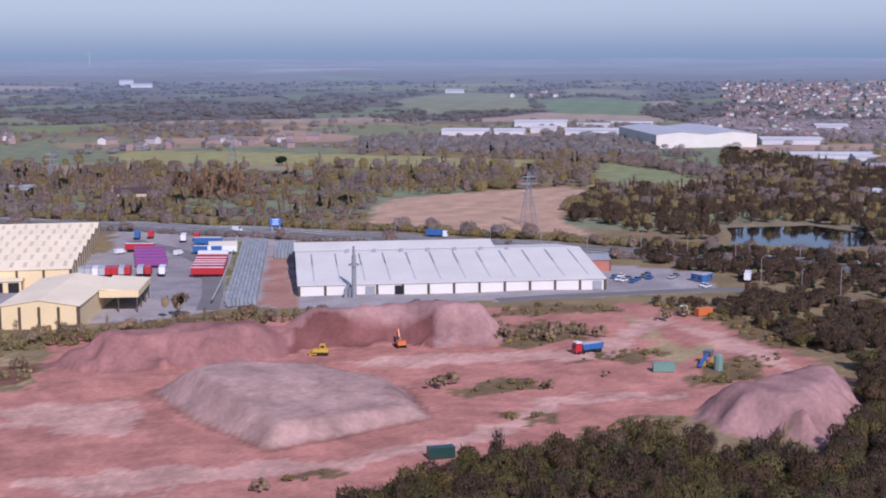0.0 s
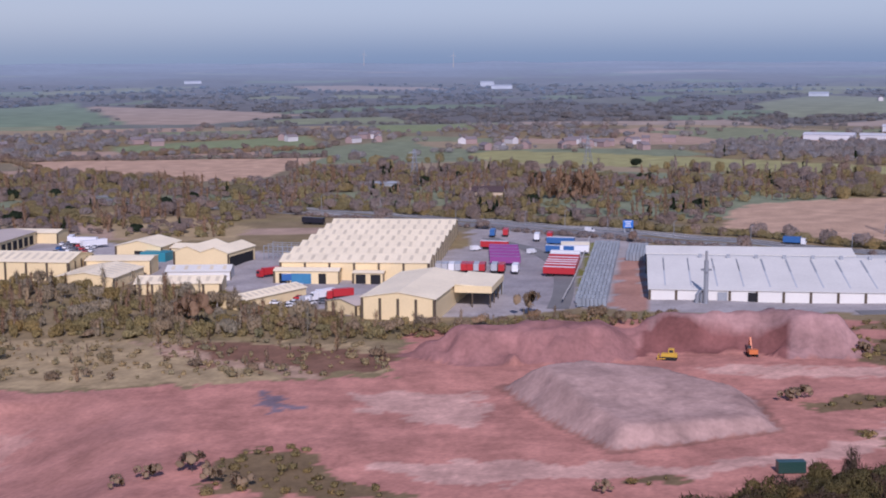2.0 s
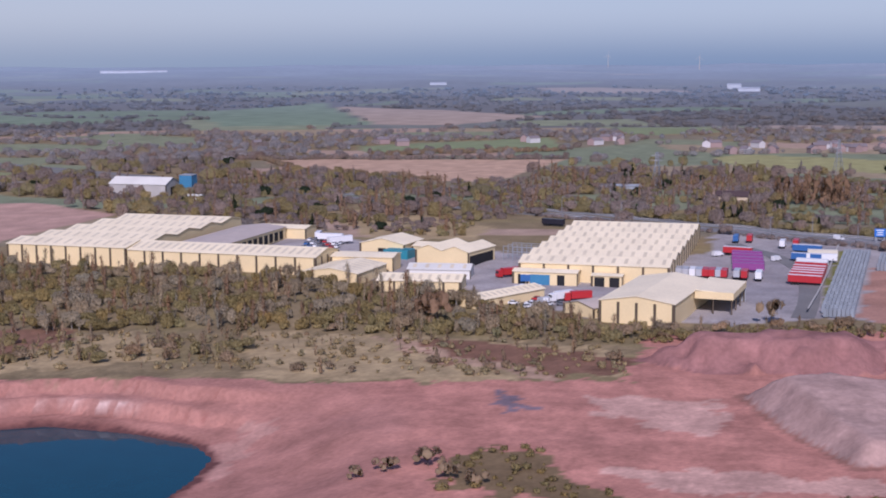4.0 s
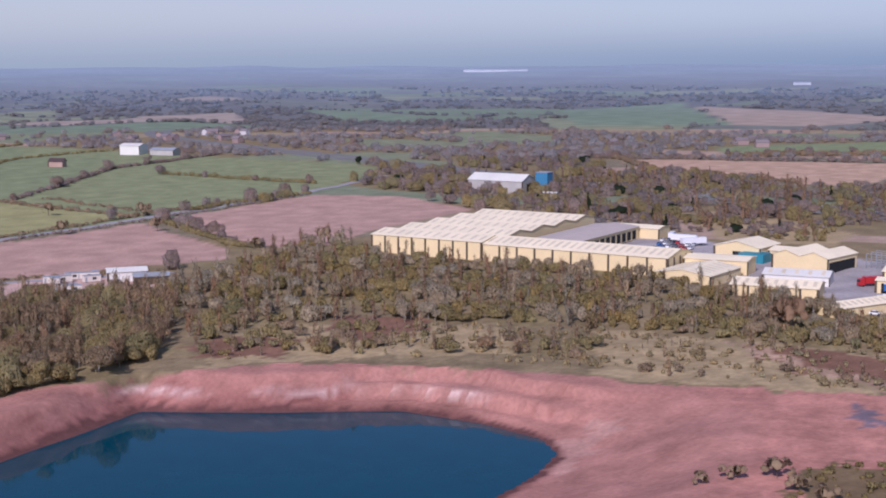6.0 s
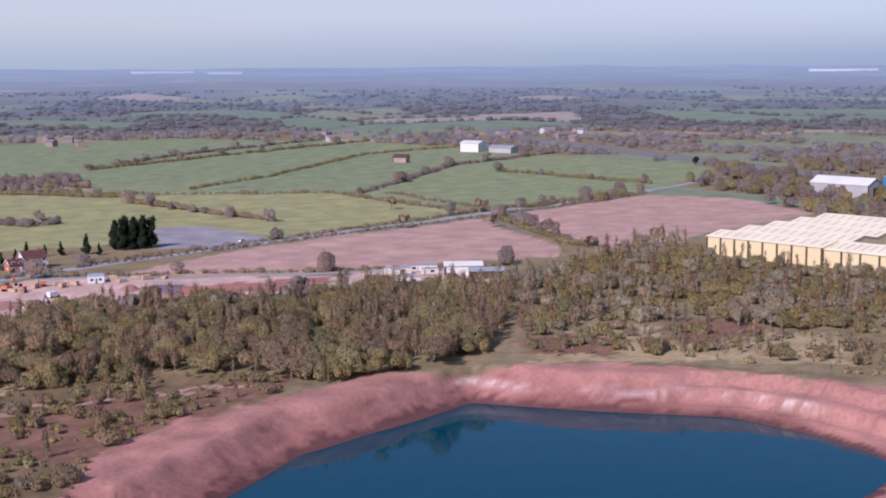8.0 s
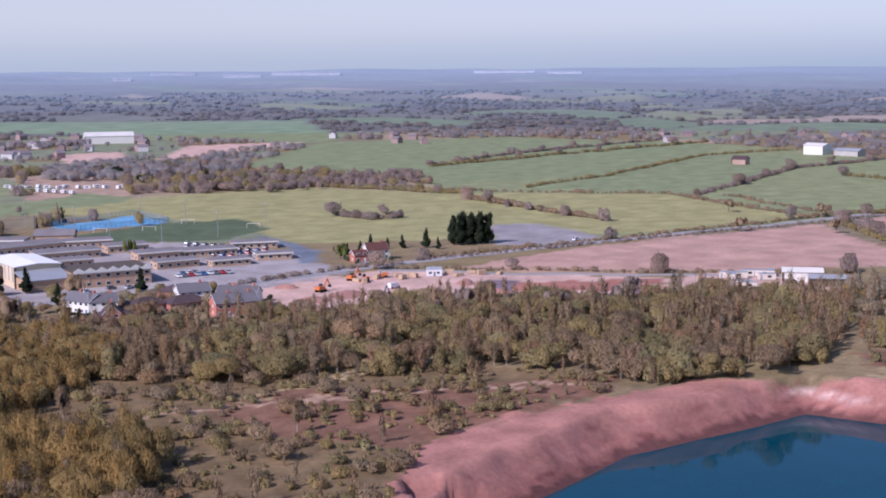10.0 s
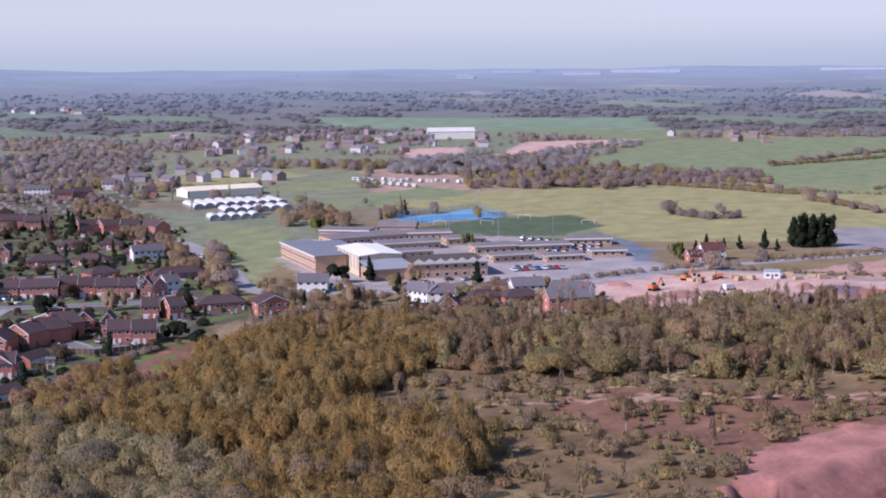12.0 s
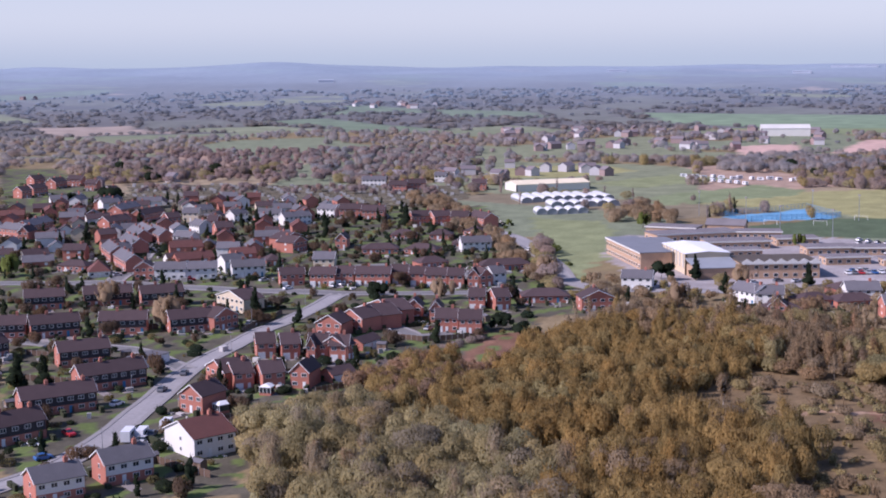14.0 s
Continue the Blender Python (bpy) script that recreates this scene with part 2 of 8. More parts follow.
ZONES.append(("garden", [(-269, -119), (-272, -68), (-348, -84), (-368, -57), (-404, -52), (-405, -25), (-439, -19), (-479, -9), (-480, 21), (-554, 1), (-677, -29), (-850, -51), (-856, -277), (-1165, -446), (-1168, -499)]))
ZONES.append(("allot", [(-839, -286), (-1006, -325), (-987, -84), (-904, -65), (-841, -78)]))
ZONES.append(("grass", [(-788, -21), (-760, 20), (-656, 15), (-554, 6), (-585, -4), (-656, -12)]))
ZONES.append(("yard", [(-685, 9), (-735, 85), (-662, 173), (-560, 187), (-527, 138), (-530, 74), (-541, 31)]))
ZONES.append(("blue", [(-788, 86), (-762, 100), (-780, 152), (-830, 142)]))
ZONES.append(("turf", [(-745, 95), (-779, 149), (-785, 194), (-727, 197), (-691, 165), (-708, 99)]))
ZONES.append(("bluepath", [(-696, 187), (-635, 194), (-593, 186), (-596, 176), (-649, 184), (-681, 179)]))
ZONES.append(("tarmac", [(-688, 313), (-688, 342), (-617, 345), (-596, 318), (-613, 280)]))
ZONES.append(("site", [(-506, 120), (-535, 141), (-560, 199), (-490, 302), (-455, 280), (-438, 263), (-463, 196), (-481, 127)]))
ZONES.append(("red", [(-504, 237), (-488, 300), (-467, 285), (-473, 225)]))
ZONES.append(("site", [(-481, 295), (-499, 336), (-453, 369), (-432, 347), (-446, 306)]))
ZONES.append(("heath", [(-435, 16), (-415, 64), (-382, 144), (-349, 185), (-325, 189), (-301, 122), (-260, 95), (-285, 31), (-316, 59), (-352, 40)]))
ZONES.append(("redheath", [(-351, 73), (-360, 102), (-348, 148), (-343, 190), (-325, 189), (-311, 148), (-301, 122), (-291, 110), (-308, 93)]))
ZONES.append(("straw", [(-329, 278), (-341, 318), (-322, 334), (-274, 366), (-248, 332), (-285, 296), (-310, 262)]))
ZONES.append(("redheath", [(-338, 281), (-323, 304), (-314, 295), (-321, 268)]))
ZONES.append(("straw", [(-250, 385), (-134, 405), (-116, 383), (-113, 368), (-133, 362), (-146, 346), (-211, 324)]))
ZONES.append(("redheath", [(-200, 388), (-157, 399), (-118, 390), (-114, 372), (-133, 359), (-171, 365)]))
ZONES.append(("earth", QUARRY))
ZONES.append(("straw", [(65, 383), (89, 421), (72, 413), (67, 463), (61, 463), (65, 426), (66, 394)]))
ZONES.append(("heath", [(67, 363), (73, 383), (87, 401), (101, 399), (87, 371)]))
ZONES.append(("heath", [(2, 354), (12, 372), (30, 366), (14, 354)]))
ZONES.append(("heath", [(11, 334), (25, 341), (30, 334), (24, 325), (14, 326)]))
ZONES.append(("heath", [(15, 427), (26, 454), (46, 449), (48, 430), (30, 414), (18, 416)]))
ZONES.append(("heath", [(34, 390), (58, 413), (67, 409), (62, 394), (46, 394)]))
ZONES.append(("heath", [(25, 309), (44, 330), (58, 328), (60, 320), (27, 302)]))
ZONES.append(("heath", [(-36, 282), (-27, 290), (-23, 287), (-32, 280)]))
ZONES.append(("heath", [(-118, 253), (-127, 279), (-120, 287), (-108, 289), (-89, 267), (-73, 262)]))
ZONES.append(("heath", [(15, 464), (23, 480), (62, 485), (63, 474), (32, 464)]))
ZONES.append(("heath", [(71, 490), (94, 484), (108, 434), (113, 404), (97, 415), (93, 448), (78, 473)]))
ZONES.append(("pale", [(-31, 395), (-4, 402), (39, 408), (71, 463), (90, 434), (102, 393), (96, 382), (83, 417), (75, 453), (50, 401), (19, 394), (-14, 388)]))
ZONES.append(("pale", [(-94, 279), (-73, 291), (-28, 296), (2, 312), (26, 354), (67, 356), (61, 350), (31, 345), (12, 311), (-11, 296), (-46, 282), (-68, 270)]))
ZONES.append(("pale", [(-116, 341), (-88, 353), (-75, 337), (-78, 314), (-100, 321)]))
ZONES.append(("damp", [(-143, 341), (-139, 342), (-129, 333), (-130, 330), (-123, 322), (-126, 319), (-134, 325)]))
ZONES.append(("white", [(-233, 266), (-232, 273), (-225, 283), (-215, 291), (-216, 281), (-226, 266)]))
ZONES.append(("pale", [(-221, 258), (-209, 272), (-196, 290), (-190, 308), (-181, 267), (-185, 259), (-199, 259)]))
ZONES.append(("red", [(-162, 262), (-171, 305), (-169, 320), (-167, 307), (-155, 266), (-146, 246)]))
ZONES.append(("track", [(-213, 393), (-196, 391), (-171, 375), (-155, 373), (-144, 371), (-132, 363), (-133, 355), (-151, 362), (-168, 366), (-194, 383)]))
ZONES.append(("straw", [(-351, 84), (-369, 122), (-409, 183), (-422, 190), (-404, 157), (-384, 127), (-358, 92)]))
ZONES.append(("track", [(-343, 42), (-347, 44), (-351, 77), (-349, 105), (-346, 137), (-342, 169), (-330, 190), (-326, 188), (-338, 169), (-342, 137), (-345, 105), (-347, 77)]))
ZONES.append(("redheath", [(-405, -35), (-448, -29), (-458, -14), (-439, -10), (-405, -14), (-369, -23)]))
ZONES.append(("damp", [(-512, 231), (-509, 241), (-473, 226), (-476, 219), (-496, 221)]))
ZONES.append(("damp", [(-470, 274), (-466, 283), (-443, 270), (-451, 264)]))
ZONES.append(("track", [(-544, 251), (-509, 301), (-501, 296), (-532, 245)]))
ZONES.append(("redheath", [(-338, 348), (-323, 349), (-306, 364), (-292, 342), (-297, 318), (-318, 324)]))
ZONES.append(("redheath", [(-339, 285), (-332, 303), (-314, 307), (-301, 289), (-315, 269), (-328, 271)]))
ZONES.append(("redheath", [(-343, 292), (-330, 303), (-308, 299), (-311, 284), (-326, 275)]))

ZONES.append(("site", [(-1418, 167), (-1450, 232), (-1323, 225), (-1290, 158)]))
ZONES.append(("site", [(-1301, 246), (-1523, 320), (-1530, 459), (-1422, 378), (-1347, 301)]))
ZONES.append(("green2", [(-909, 54), (-987, 133), (-945, 161), (-907, 145), (-851, 57)]))
ZONES.append(("grass", [(-1002, 14), (-1083, 82), (-1037, 126), (-968, 49)]))
ZONES.append(("lime", [(-1056, -84), (-1170, -45), (-1171, 31), (-1117, 57), (-1055, -7)]))
ZONES.append(("grass", [(-753, -10), (-774, 20), (-710, 24), (-610, 15), (-563, 5), (-670, -5)]))

# ---- ground: one sheet with the quarry, the lake basin and the fields ----
LAKE = [(-262, 118), (-276, 144), (-294, 172), (-301, 206), (-309, 238), (-281, 259), (-251, 285), (-224, 288), (-204, 286),
        (-193, 277), (-187, 260), (-185, 248), (-180, 215), (-190, 160), (-225, 120)]
POND = [(138, 645), (149, 709), (192, 715), (215, 690), (205, 640), (173, 632)]
WATER = -9.0
HEAP = [(-78, 360), (-62, 332), (-40, 304), (-4, 331), (-12, 362), (-35, 378), (-60, 376)]
RIDGE = [(-120, 392), (-94, 381), (-63, 389), (-48, 401), (-42, 414), (-26, 417), (-10, 420), (-6, 411), (18, 420), (24, 436), (-10, 446), (-60, 428), (-100, 410)]
RIGHT_HEAP = [(60, 335), (66, 318), (86, 306), (106, 330), (112, 360), (92, 358), (76, 346)]


def terrain(x, y):
    """Height of the land."""
    x, y = np.asarray(x, float), np.asarray(y, float)
    z = 0.35 * ripple(x, y, 60, 1) * np.clip(np.hypot(x, y) / 300, 0, 1)
    out = -depth_in(LAKE, x, y) + 0.3 * ripple(x, y, 40, 2)
    wide = 26 + 30 * smooth_step((x + 225) / 60) + 5 * ripple(x, y, 70, 9)
    s = np.clip(out / wide, 0, 1)
    # north cliff in two broken steps with shelves; west bank a bench over a gullied slope; east a long beach
    broken = 0.05 * ripple(x, y, 26, 51) + 0.03 * ripple(x, y, 9, 52)
    rise = 0.20 * smooth_step(s / 0.22) + 0.42 * smooth_step((s - 0.34 - broken) / 0.07) + 0.38 * smooth_step((s - 0.66 + broken) / 0.09)
    beach = smooth_step((x + 222) / 40)
    rise = rise * (1 - beach) + smooth_step(s) * beach
    gully = np.clip(np.abs(ripple(x, y, 8, 53)) + 0.5 * np.abs(ripple(x, y, 3.5, 54)), 0, 1.2)
    west = 0.93 * np.clip(s / (0.46 + 0.05 * ripple(x, y, 30, 63)), 0, 1) ** 1.15 + 0.07 * s
    rise = np.where(x < -272, west, rise)
    basin = WATER * (1 - rise) + np.where(out < 0, np.maximum(out * 0.35, -6), 0)
    face = np.where(x < -272, 1.5 * np.exp(-((s - 0.22) / 0.15) ** 2), 0.4 * np.exp(-((s - 0.4) / 0.2) ** 2) * (1 - beach))
    z = np.where(out < wide, basin + 0.25 * ripple(x, y, 17, 3) * np.clip(s, 0, 1) - 0.5 * gully * face, z)
    d = depth_in(HEAP, x, y) + 0.3 * ripple(x, y, 16, 4)
    fall = np.clip(((x + 60) * 60 - (y - 350) * 22) / 4084, 0, 1)
    z += np.clip(np.minimum(d * 0.80, 6.8 - 4.6 * fall + 0.10 * ripple(x, y, 11, 5)), 0, 9)
    d = depth_in(RIDGE, x, y) + 2.0 * ripple(x, y, 16, 6)
    crest = 0.80 + 0.20 * smooth_step((x + 52) / 12) - 0.28 * np.exp(-((x + 50) / 7) ** 2) + 0.07 * ripple(x, y, 34, 18) - 0.25 * smooth_step((-90 - x) / 25)
    z += 11.0 * smooth_step(d / 11) * crest + np.where(d > 0, 0.5 * ripple(x, y, 11, 7), 0)
    d = depth_in(RIGHT_HEAP, x, y) + 1.2 * ripple(x, y, 9, 8)
    z += 9.0 * smooth_step(d / 11)
    z -= 1.6 * smooth_step((depth_in(POND, x, y) + 4) / 6)
    return z


def height(x, y):
    return float(terrain(np.array([x]), np.array([y]))[0])


COLOURS = {
    "earth": (0.45, 0.21, 0.163), "pale": (0.54, 0.325, 0.26), "red": (0.36, 0.165, 0.125), "track": (0.40, 0.27, 0.185), "heap": (0.365, 0.24, 0.205), "mauve": (0.33, 0.195, 0.178), "bank": (0.29, 0.145, 0.13), "damp": (0.20, 0.15, 0.17), "white": (0.62, 0.50, 0.45),
    "scrub": (0.235, 0.185, 0.095), "wood": (0.235, 0.18, 0.10), "heath": (0.185, 0.13, 0.07), "redheath": (0.21, 0.115, 0.075), "straw": (0.37, 0.28, 0.155),
    "grass": (0.235, 0.26, 0.13), "green2": (0.215, 0.25, 0.13), "lime": (0.315, 0.30, 0.135), "turf": (0.10, 0.135, 0.075), "verge": (0.17, 0.17, 0.045),
    "plough": (0.45, 0.285, 0.225), "tan": (0.47, 0.315, 0.215), "yard": (0.35, 0.32, 0.31), "tarmac": (0.29, 0.27, 0.27), "brickdust": (0.38, 0.21, 0.16),
    "garden": (0.105, 0.095, 0.07), "allot": (0.24, 0.235, 0.15), "blue": (0.15, 0.34, 0.50), "bluepath": (0.16, 0.19, 0.23), "site": (0.56, 0.38, 0.31)}


def cells(x, y, size, seed):
    """Field parcels: a number for each parcel, and the distance to its edge in metres."""
    u, v = 0.9 * x + 0.43 * y + 0.35 * size * ripple(x, y, 3.2 * size, seed), -0.43 * x + 0.9 * y + 0.35 * size * ripple(x, y, 3.0 * size, seed + 1)
    v = v / 0.62
    j = np.floor(v / size)
    u = u + size * 0.37 * j
    i = np.floor(u / size)
    edge = np.minimum(np.minimum(u - i * size, (i + 1) * size - u), np.minimum(v - j * size, (j + 1) * size - v) * 0.62)
    return np.modf(np.abs(np.sin(i * 12.9898 + j * 78.233 + seed) * 43758.5453))[0], edge


def wooded(x, y):
    """Where far trees stand: in the wooded parcels and along the hedges."""
    near = np.hypot(x, y) < 1800
    n1, e1 = cells(x, y, 170, 31)
    n2, e2 = cells(x, y, 330, 33)
    n, e = np.where(near, n1, n2), np.where(near, e1, e2)
    return (n < 0.40) | (e < np.where(near, 5, 9)) | (ripple(x, y, 120, 35) > 1.05)


def land_colour(x, y):
    """The colour of the ground by what it is used for."""
    wx, wy = x + 3 * ripple(x, y, 18, 11) + 1.3 * ripple(x, y, 5, 27), y + 3 * ripple(x, y, 18, 12) + 1.3 * ripple(x, y, 5, 28)
    c = np.empty(x.shape + (3,))
    c[:] = COLOURS["wood"]
    c[ripple(x, y, 90, 13) > 0.35] = COLOURS["scrub"]
    n, e = cells(x, y, 170, 31)
    far = np.hypot(x, y) > 700
    # parcels beyond 700 m are greyed: a little haze put into their colour
    for low, name in ((0.40, "straw"), (0.50, "grass"), (0.68, "green2"), (0.80, "tan"), (0.88, "scrub")):
        c[far & (n > low)] = 0.72 * np.array(COLOURS[name]) + 0.05
    for name, poly in ZONES:
        neat = name in ("blue", "tarmac", "turf", "plough", "lime")
        c[inside(poly, x if neat else wx, y if neat else wy)] = COLOURS[name]
    ridge = inside(RIDGE, x, y)
    c[ridge] = COLOURS["bank"]
    c[ridge & (x > -46)] = COLOURS["mauve"]
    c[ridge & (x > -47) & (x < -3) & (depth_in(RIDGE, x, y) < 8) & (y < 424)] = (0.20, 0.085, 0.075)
    # heap: dark foot line and lighter top plane, its shading put into the colour
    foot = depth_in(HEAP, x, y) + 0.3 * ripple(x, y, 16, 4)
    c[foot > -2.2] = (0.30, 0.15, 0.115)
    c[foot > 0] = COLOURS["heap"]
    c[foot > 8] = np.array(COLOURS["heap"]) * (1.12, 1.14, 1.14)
    c[inside(RIGHT_HEAP, wx, wy)] = COLOURS["mauve"]
    patch = np.clip(0.5 + 0.5 * ripple(x, y, 23, 14) + 0.3 * ripple(x, y, 7, 15), 0, 1)[..., None]
    quarry = inside(QUARRY, x, y)[..., None]
    rut = (0.06 * ripple(0.2 * x + 0.12 * y, y - 0.25 * x, 4, 30) + 0.06 * ripple(x + 0.3 * y, 0.2 * y, 5, 31) + 0.07 * ripple(x, y, 3.0, 32))[..., None]
    rough = np.clip(0.10 * ripple(x, y, 9, 41) + 0.13 * ripple(x, y, 4.2, 42) + 0.10 * ripple(x, y, 26, 43), -0.35, 0.35)[..., None] * (np.hypot(x, y) < 480)[..., None]
    c = np.where(quarry, c * (0.84 + 0.30 * patch + rut), c * (0.88 + 0.22 * patch + rough))
    garden = inside(dict(ZONES)["garden"], x, y) & (ripple(x, y, 11, 16) > 0.25)
    c[garden] = (0.125, 0.165, 0.055)
    out = -depth_in(LAKE, x, y)
    level = terrain(x, y)
    bank = smooth_step((out - 1) / 2) * smooth_step((58 - out) / 14)
    pink = np.array((0.41, 0.205, 0.165))
    c = np.where((inside(QUARRY, x, y) & (out > 0) & (out < 58))[..., None], c * (1 - 0.6 * bank[..., None]) + pink * (0.9 + 0.18 * ripple(x, y, 21, 55) + 0.08 * ripple(x, y, 5, 56))[..., None] * 0.6 * bank[..., None], c)
    # beds of rock: pale bands and a few dark seams, broken along their length
    bed = level + 0.5 * ripple(x, y, 60, 57) + 0.15 * ripple(x, y, 12, 58)
    pale = np.exp(-((bed + 4.6) / 0.7) ** 2) * np.clip(0.7 + 0.8 * ripple(x, y, 34, 59), 0, 1) * bank * smooth_step((y - 225) / 20) * smooth_step((-226 - x) / 14)
    c = c + (np.array((0.64, 0.46, 0.40)) - c) * (0.95 * np.clip(pale, 0, 1))[..., None]
    dark = (np.exp(-((bed + 2.7) / 0.30) ** 2) + np.exp(-((bed + 6.2) / 0.35) ** 2)) * np.clip(0.4 + 1.2 * ripple(x, y, 23, 60), 0, 1) * bank * smooth_step((-195 - x) / 20)
    c = c + (np.array((0.22, 0.085, 0.07)) - c) * (0.85 * np.clip(dark, 0, 1))[..., None]
    # west slope: darker redder soil, shade added in the colour against the sun
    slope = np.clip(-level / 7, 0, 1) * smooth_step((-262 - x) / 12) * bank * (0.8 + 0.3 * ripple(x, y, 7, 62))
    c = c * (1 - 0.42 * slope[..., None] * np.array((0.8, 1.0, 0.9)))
    # wet bank foot, its shade put into the colour to darken the lake's reflection
    wet_shade = smooth_step((-6.9 - level) / 1.2) * smooth_step((5 + 9 * smooth_step((-225 - x) / 20) - out) / 4)
    c = c + (np.array((0.19, 0.08, 0.066)) - c) * (0.85 * wet_shade * (out > -1))[..., None]
    # waterline rim: dark reflection of the shaded bank put into the ground colour
    edge = ((out > -4) & (out < 2.4 + 1.2 * ripple(x, y, 14, 61)))[..., None]
    return np.where(edge, np.array((0.13, 0.058, 0.052)), c)


def land_sheet(name, radii, angles, zfun, cfun, material):
    r, a = np.meshgrid(radii, np.radians(angles), indexing="ij")
    x, y = -np.sin(a) * r, np.cos(a) * r
    z = zfun(x, y)
    n, m = r.shape
    i = np.arange(n - 1)[:, None] * m + np.arange(m - 1)
    f = np.stack([i, i + m, i + m + 1, i + 1], -1).reshape(-1, 4)
    ob = big_mesh(name, np.stack([x, y, z], -1).reshape(-1, 3), f[:, ::-1], material, True)
    at = ob.data.color_attributes.new("soil", "FLOAT_COLOR", "POINT")
    c = np.concatenate([cfun(x, y), np.ones(x.shape + (1,))], -1)
    at.data.foreach_set("color", c.astype(np.float32).ravel())
    return ob


GROUND = attribute_mat("earth_and_grass", "soil", fine=0.24, scale=0.35, bump=0.5)
NEAR = np.concatenate([[0.0, 60, 120, 180, 230], np.exp(np.arange(np.log(255), np.log(430), 0.0045)), np.exp(np.arange(np.log(431), np.log(1800), 0.0075)), [1800.0]])
FINE = np.arange(-26, 120.01, 0.25)
REST = np.linspace(120, 334, 54)
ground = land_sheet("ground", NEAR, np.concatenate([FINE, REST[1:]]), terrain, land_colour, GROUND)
tagged(ground, "red quarry earth, rough grass and ploughed fields", "ground", kind="structure")


def far_height(x, y):
    r = np.hypot(x, y)
    s = np.clip((r - 1800) / 3050, 0, 1)
    west = np.degrees(np.arctan2(-x, y))
    hill = 26 * np.exp(-((west - 102) / 3.6) ** 2) + 16 * np.exp(-((west - 111) / 5) ** 2)
    return 0.35 * ripple(x, y, 60, 1) * (1 - s) + 66 * s ** 1.15 + 4 * ripple(x, y, 700, 21) * s + hill * s ** 3


FAR_FIELDS = [
    ((0.2, 0.27, 0.165), [(-2179, 104), (-1999, 599), (-1691, 543), (-1748, 309), (-1898, 145)]),
    ((0.19, 0.26, 0.16), [(-1469, 493), (-1481, 696), (-1378, 774), (-1275, 539)]),
    ((0.23, 0.25, 0.165), [(-89, 2316), (18, 2642), (152, 2524), (133, 2064), (-19, 1978)]),
    ((0.18, 0.24, 0.15), [(155, 2333), (276, 2432), (337, 2243), (272, 1915), (161, 1992)]),
    ((0.24, 0.235, 0.18), [(242, 2732), (389, 2667), (359, 2458), (223, 2516)]),
    ((0.18, 0.235, 0.155), [(-1279, 1865), (-1231, 2153), (-879, 1670), (-1054, 1549)]),
    ((0.36, 0.28, 0.22), [(-1154, 2066), (-934, 2038), (-719, 1922), (-776, 1694), (-876, 1671)]),
    ((0.36, 0.29, 0.22), [(-1109, 1374), (-1051, 1453), (-936, 1465), (-873, 1341), (-1014, 1267)]),
]


def far_colour(x, y):
    """Distant fields and woods, with haze put into their colour: paling to blue-grey towards the horizon."""
    r = np.hypot(x, y)
    c = np.empty(x.shape + (3,))
    c[:] = (0.150, 0.145, 0.138)
    n, e = cells(x, y, 240, 33)
    for low, tint in ((0.62, (0.17, 0.175, 0.15)), (0.72, (0.175, 0.225, 0.145)), (0.86, (0.23, 0.25, 0.155)), (0.95, (0.36, 0.29, 0.235))):
        c[(n > low) & (e > 7)] = tint
    c[(ripple(x, y, 620, 71) + 0.5 * ripple(x, y, 170, 72) > 0.35) & (r > 2300)] = (0.145, 0.147, 0.15)
    for tint, poly in FAR_FIELDS:
        c[inside(poly, x, y)] = tint
    c *= (0.85 + 0.3 * np.clip(0.5 + 0.5 * ripple(x, y, 60, 26), 0, 1))[..., None]
    # haze: blue-grey mixed into the colour, more with distance
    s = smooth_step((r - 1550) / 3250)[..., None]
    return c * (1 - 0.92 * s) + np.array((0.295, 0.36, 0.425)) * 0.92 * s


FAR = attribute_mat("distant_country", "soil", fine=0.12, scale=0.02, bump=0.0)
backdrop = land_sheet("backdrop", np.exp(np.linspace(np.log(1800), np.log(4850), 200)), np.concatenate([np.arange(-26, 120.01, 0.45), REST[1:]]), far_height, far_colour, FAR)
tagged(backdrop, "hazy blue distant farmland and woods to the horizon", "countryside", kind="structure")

WATER_MAT = mat("deep_blue_lake_water", (0.001, 0.048, 0.072), 0.04, vary=0.12, bump=0.006, spec=0.14)
WATER_MAT.node_tree.nodes["Principled BSDF"].inputs["IOR"].default_value = 1.33


def water_sheet(name, poly, z, label, material=WATER_MAT):
    cx, cy = np.mean(poly, 0)
    grown = [(cx + (x - cx) * 1.18, cy + (y - cy) * 1.18, z) for x, y in poly]
    return tagged(part(name, (grown, [tuple(range(len(grown)))]), material), label, "water", kind="structure")


water_sheet("water", LAKE, WATER, "still deep blue water filling the quarry pit")
POND_MAT = mat("dark_pond_water", (0.004, 0.008, 0.010), 0.05, vary=0.1, bump=0.006, spec=0.22)
water_sheet("water", POND, -0.9, "dark still pond between bare trees", POND_MAT)

# ---- industrial sheds ----


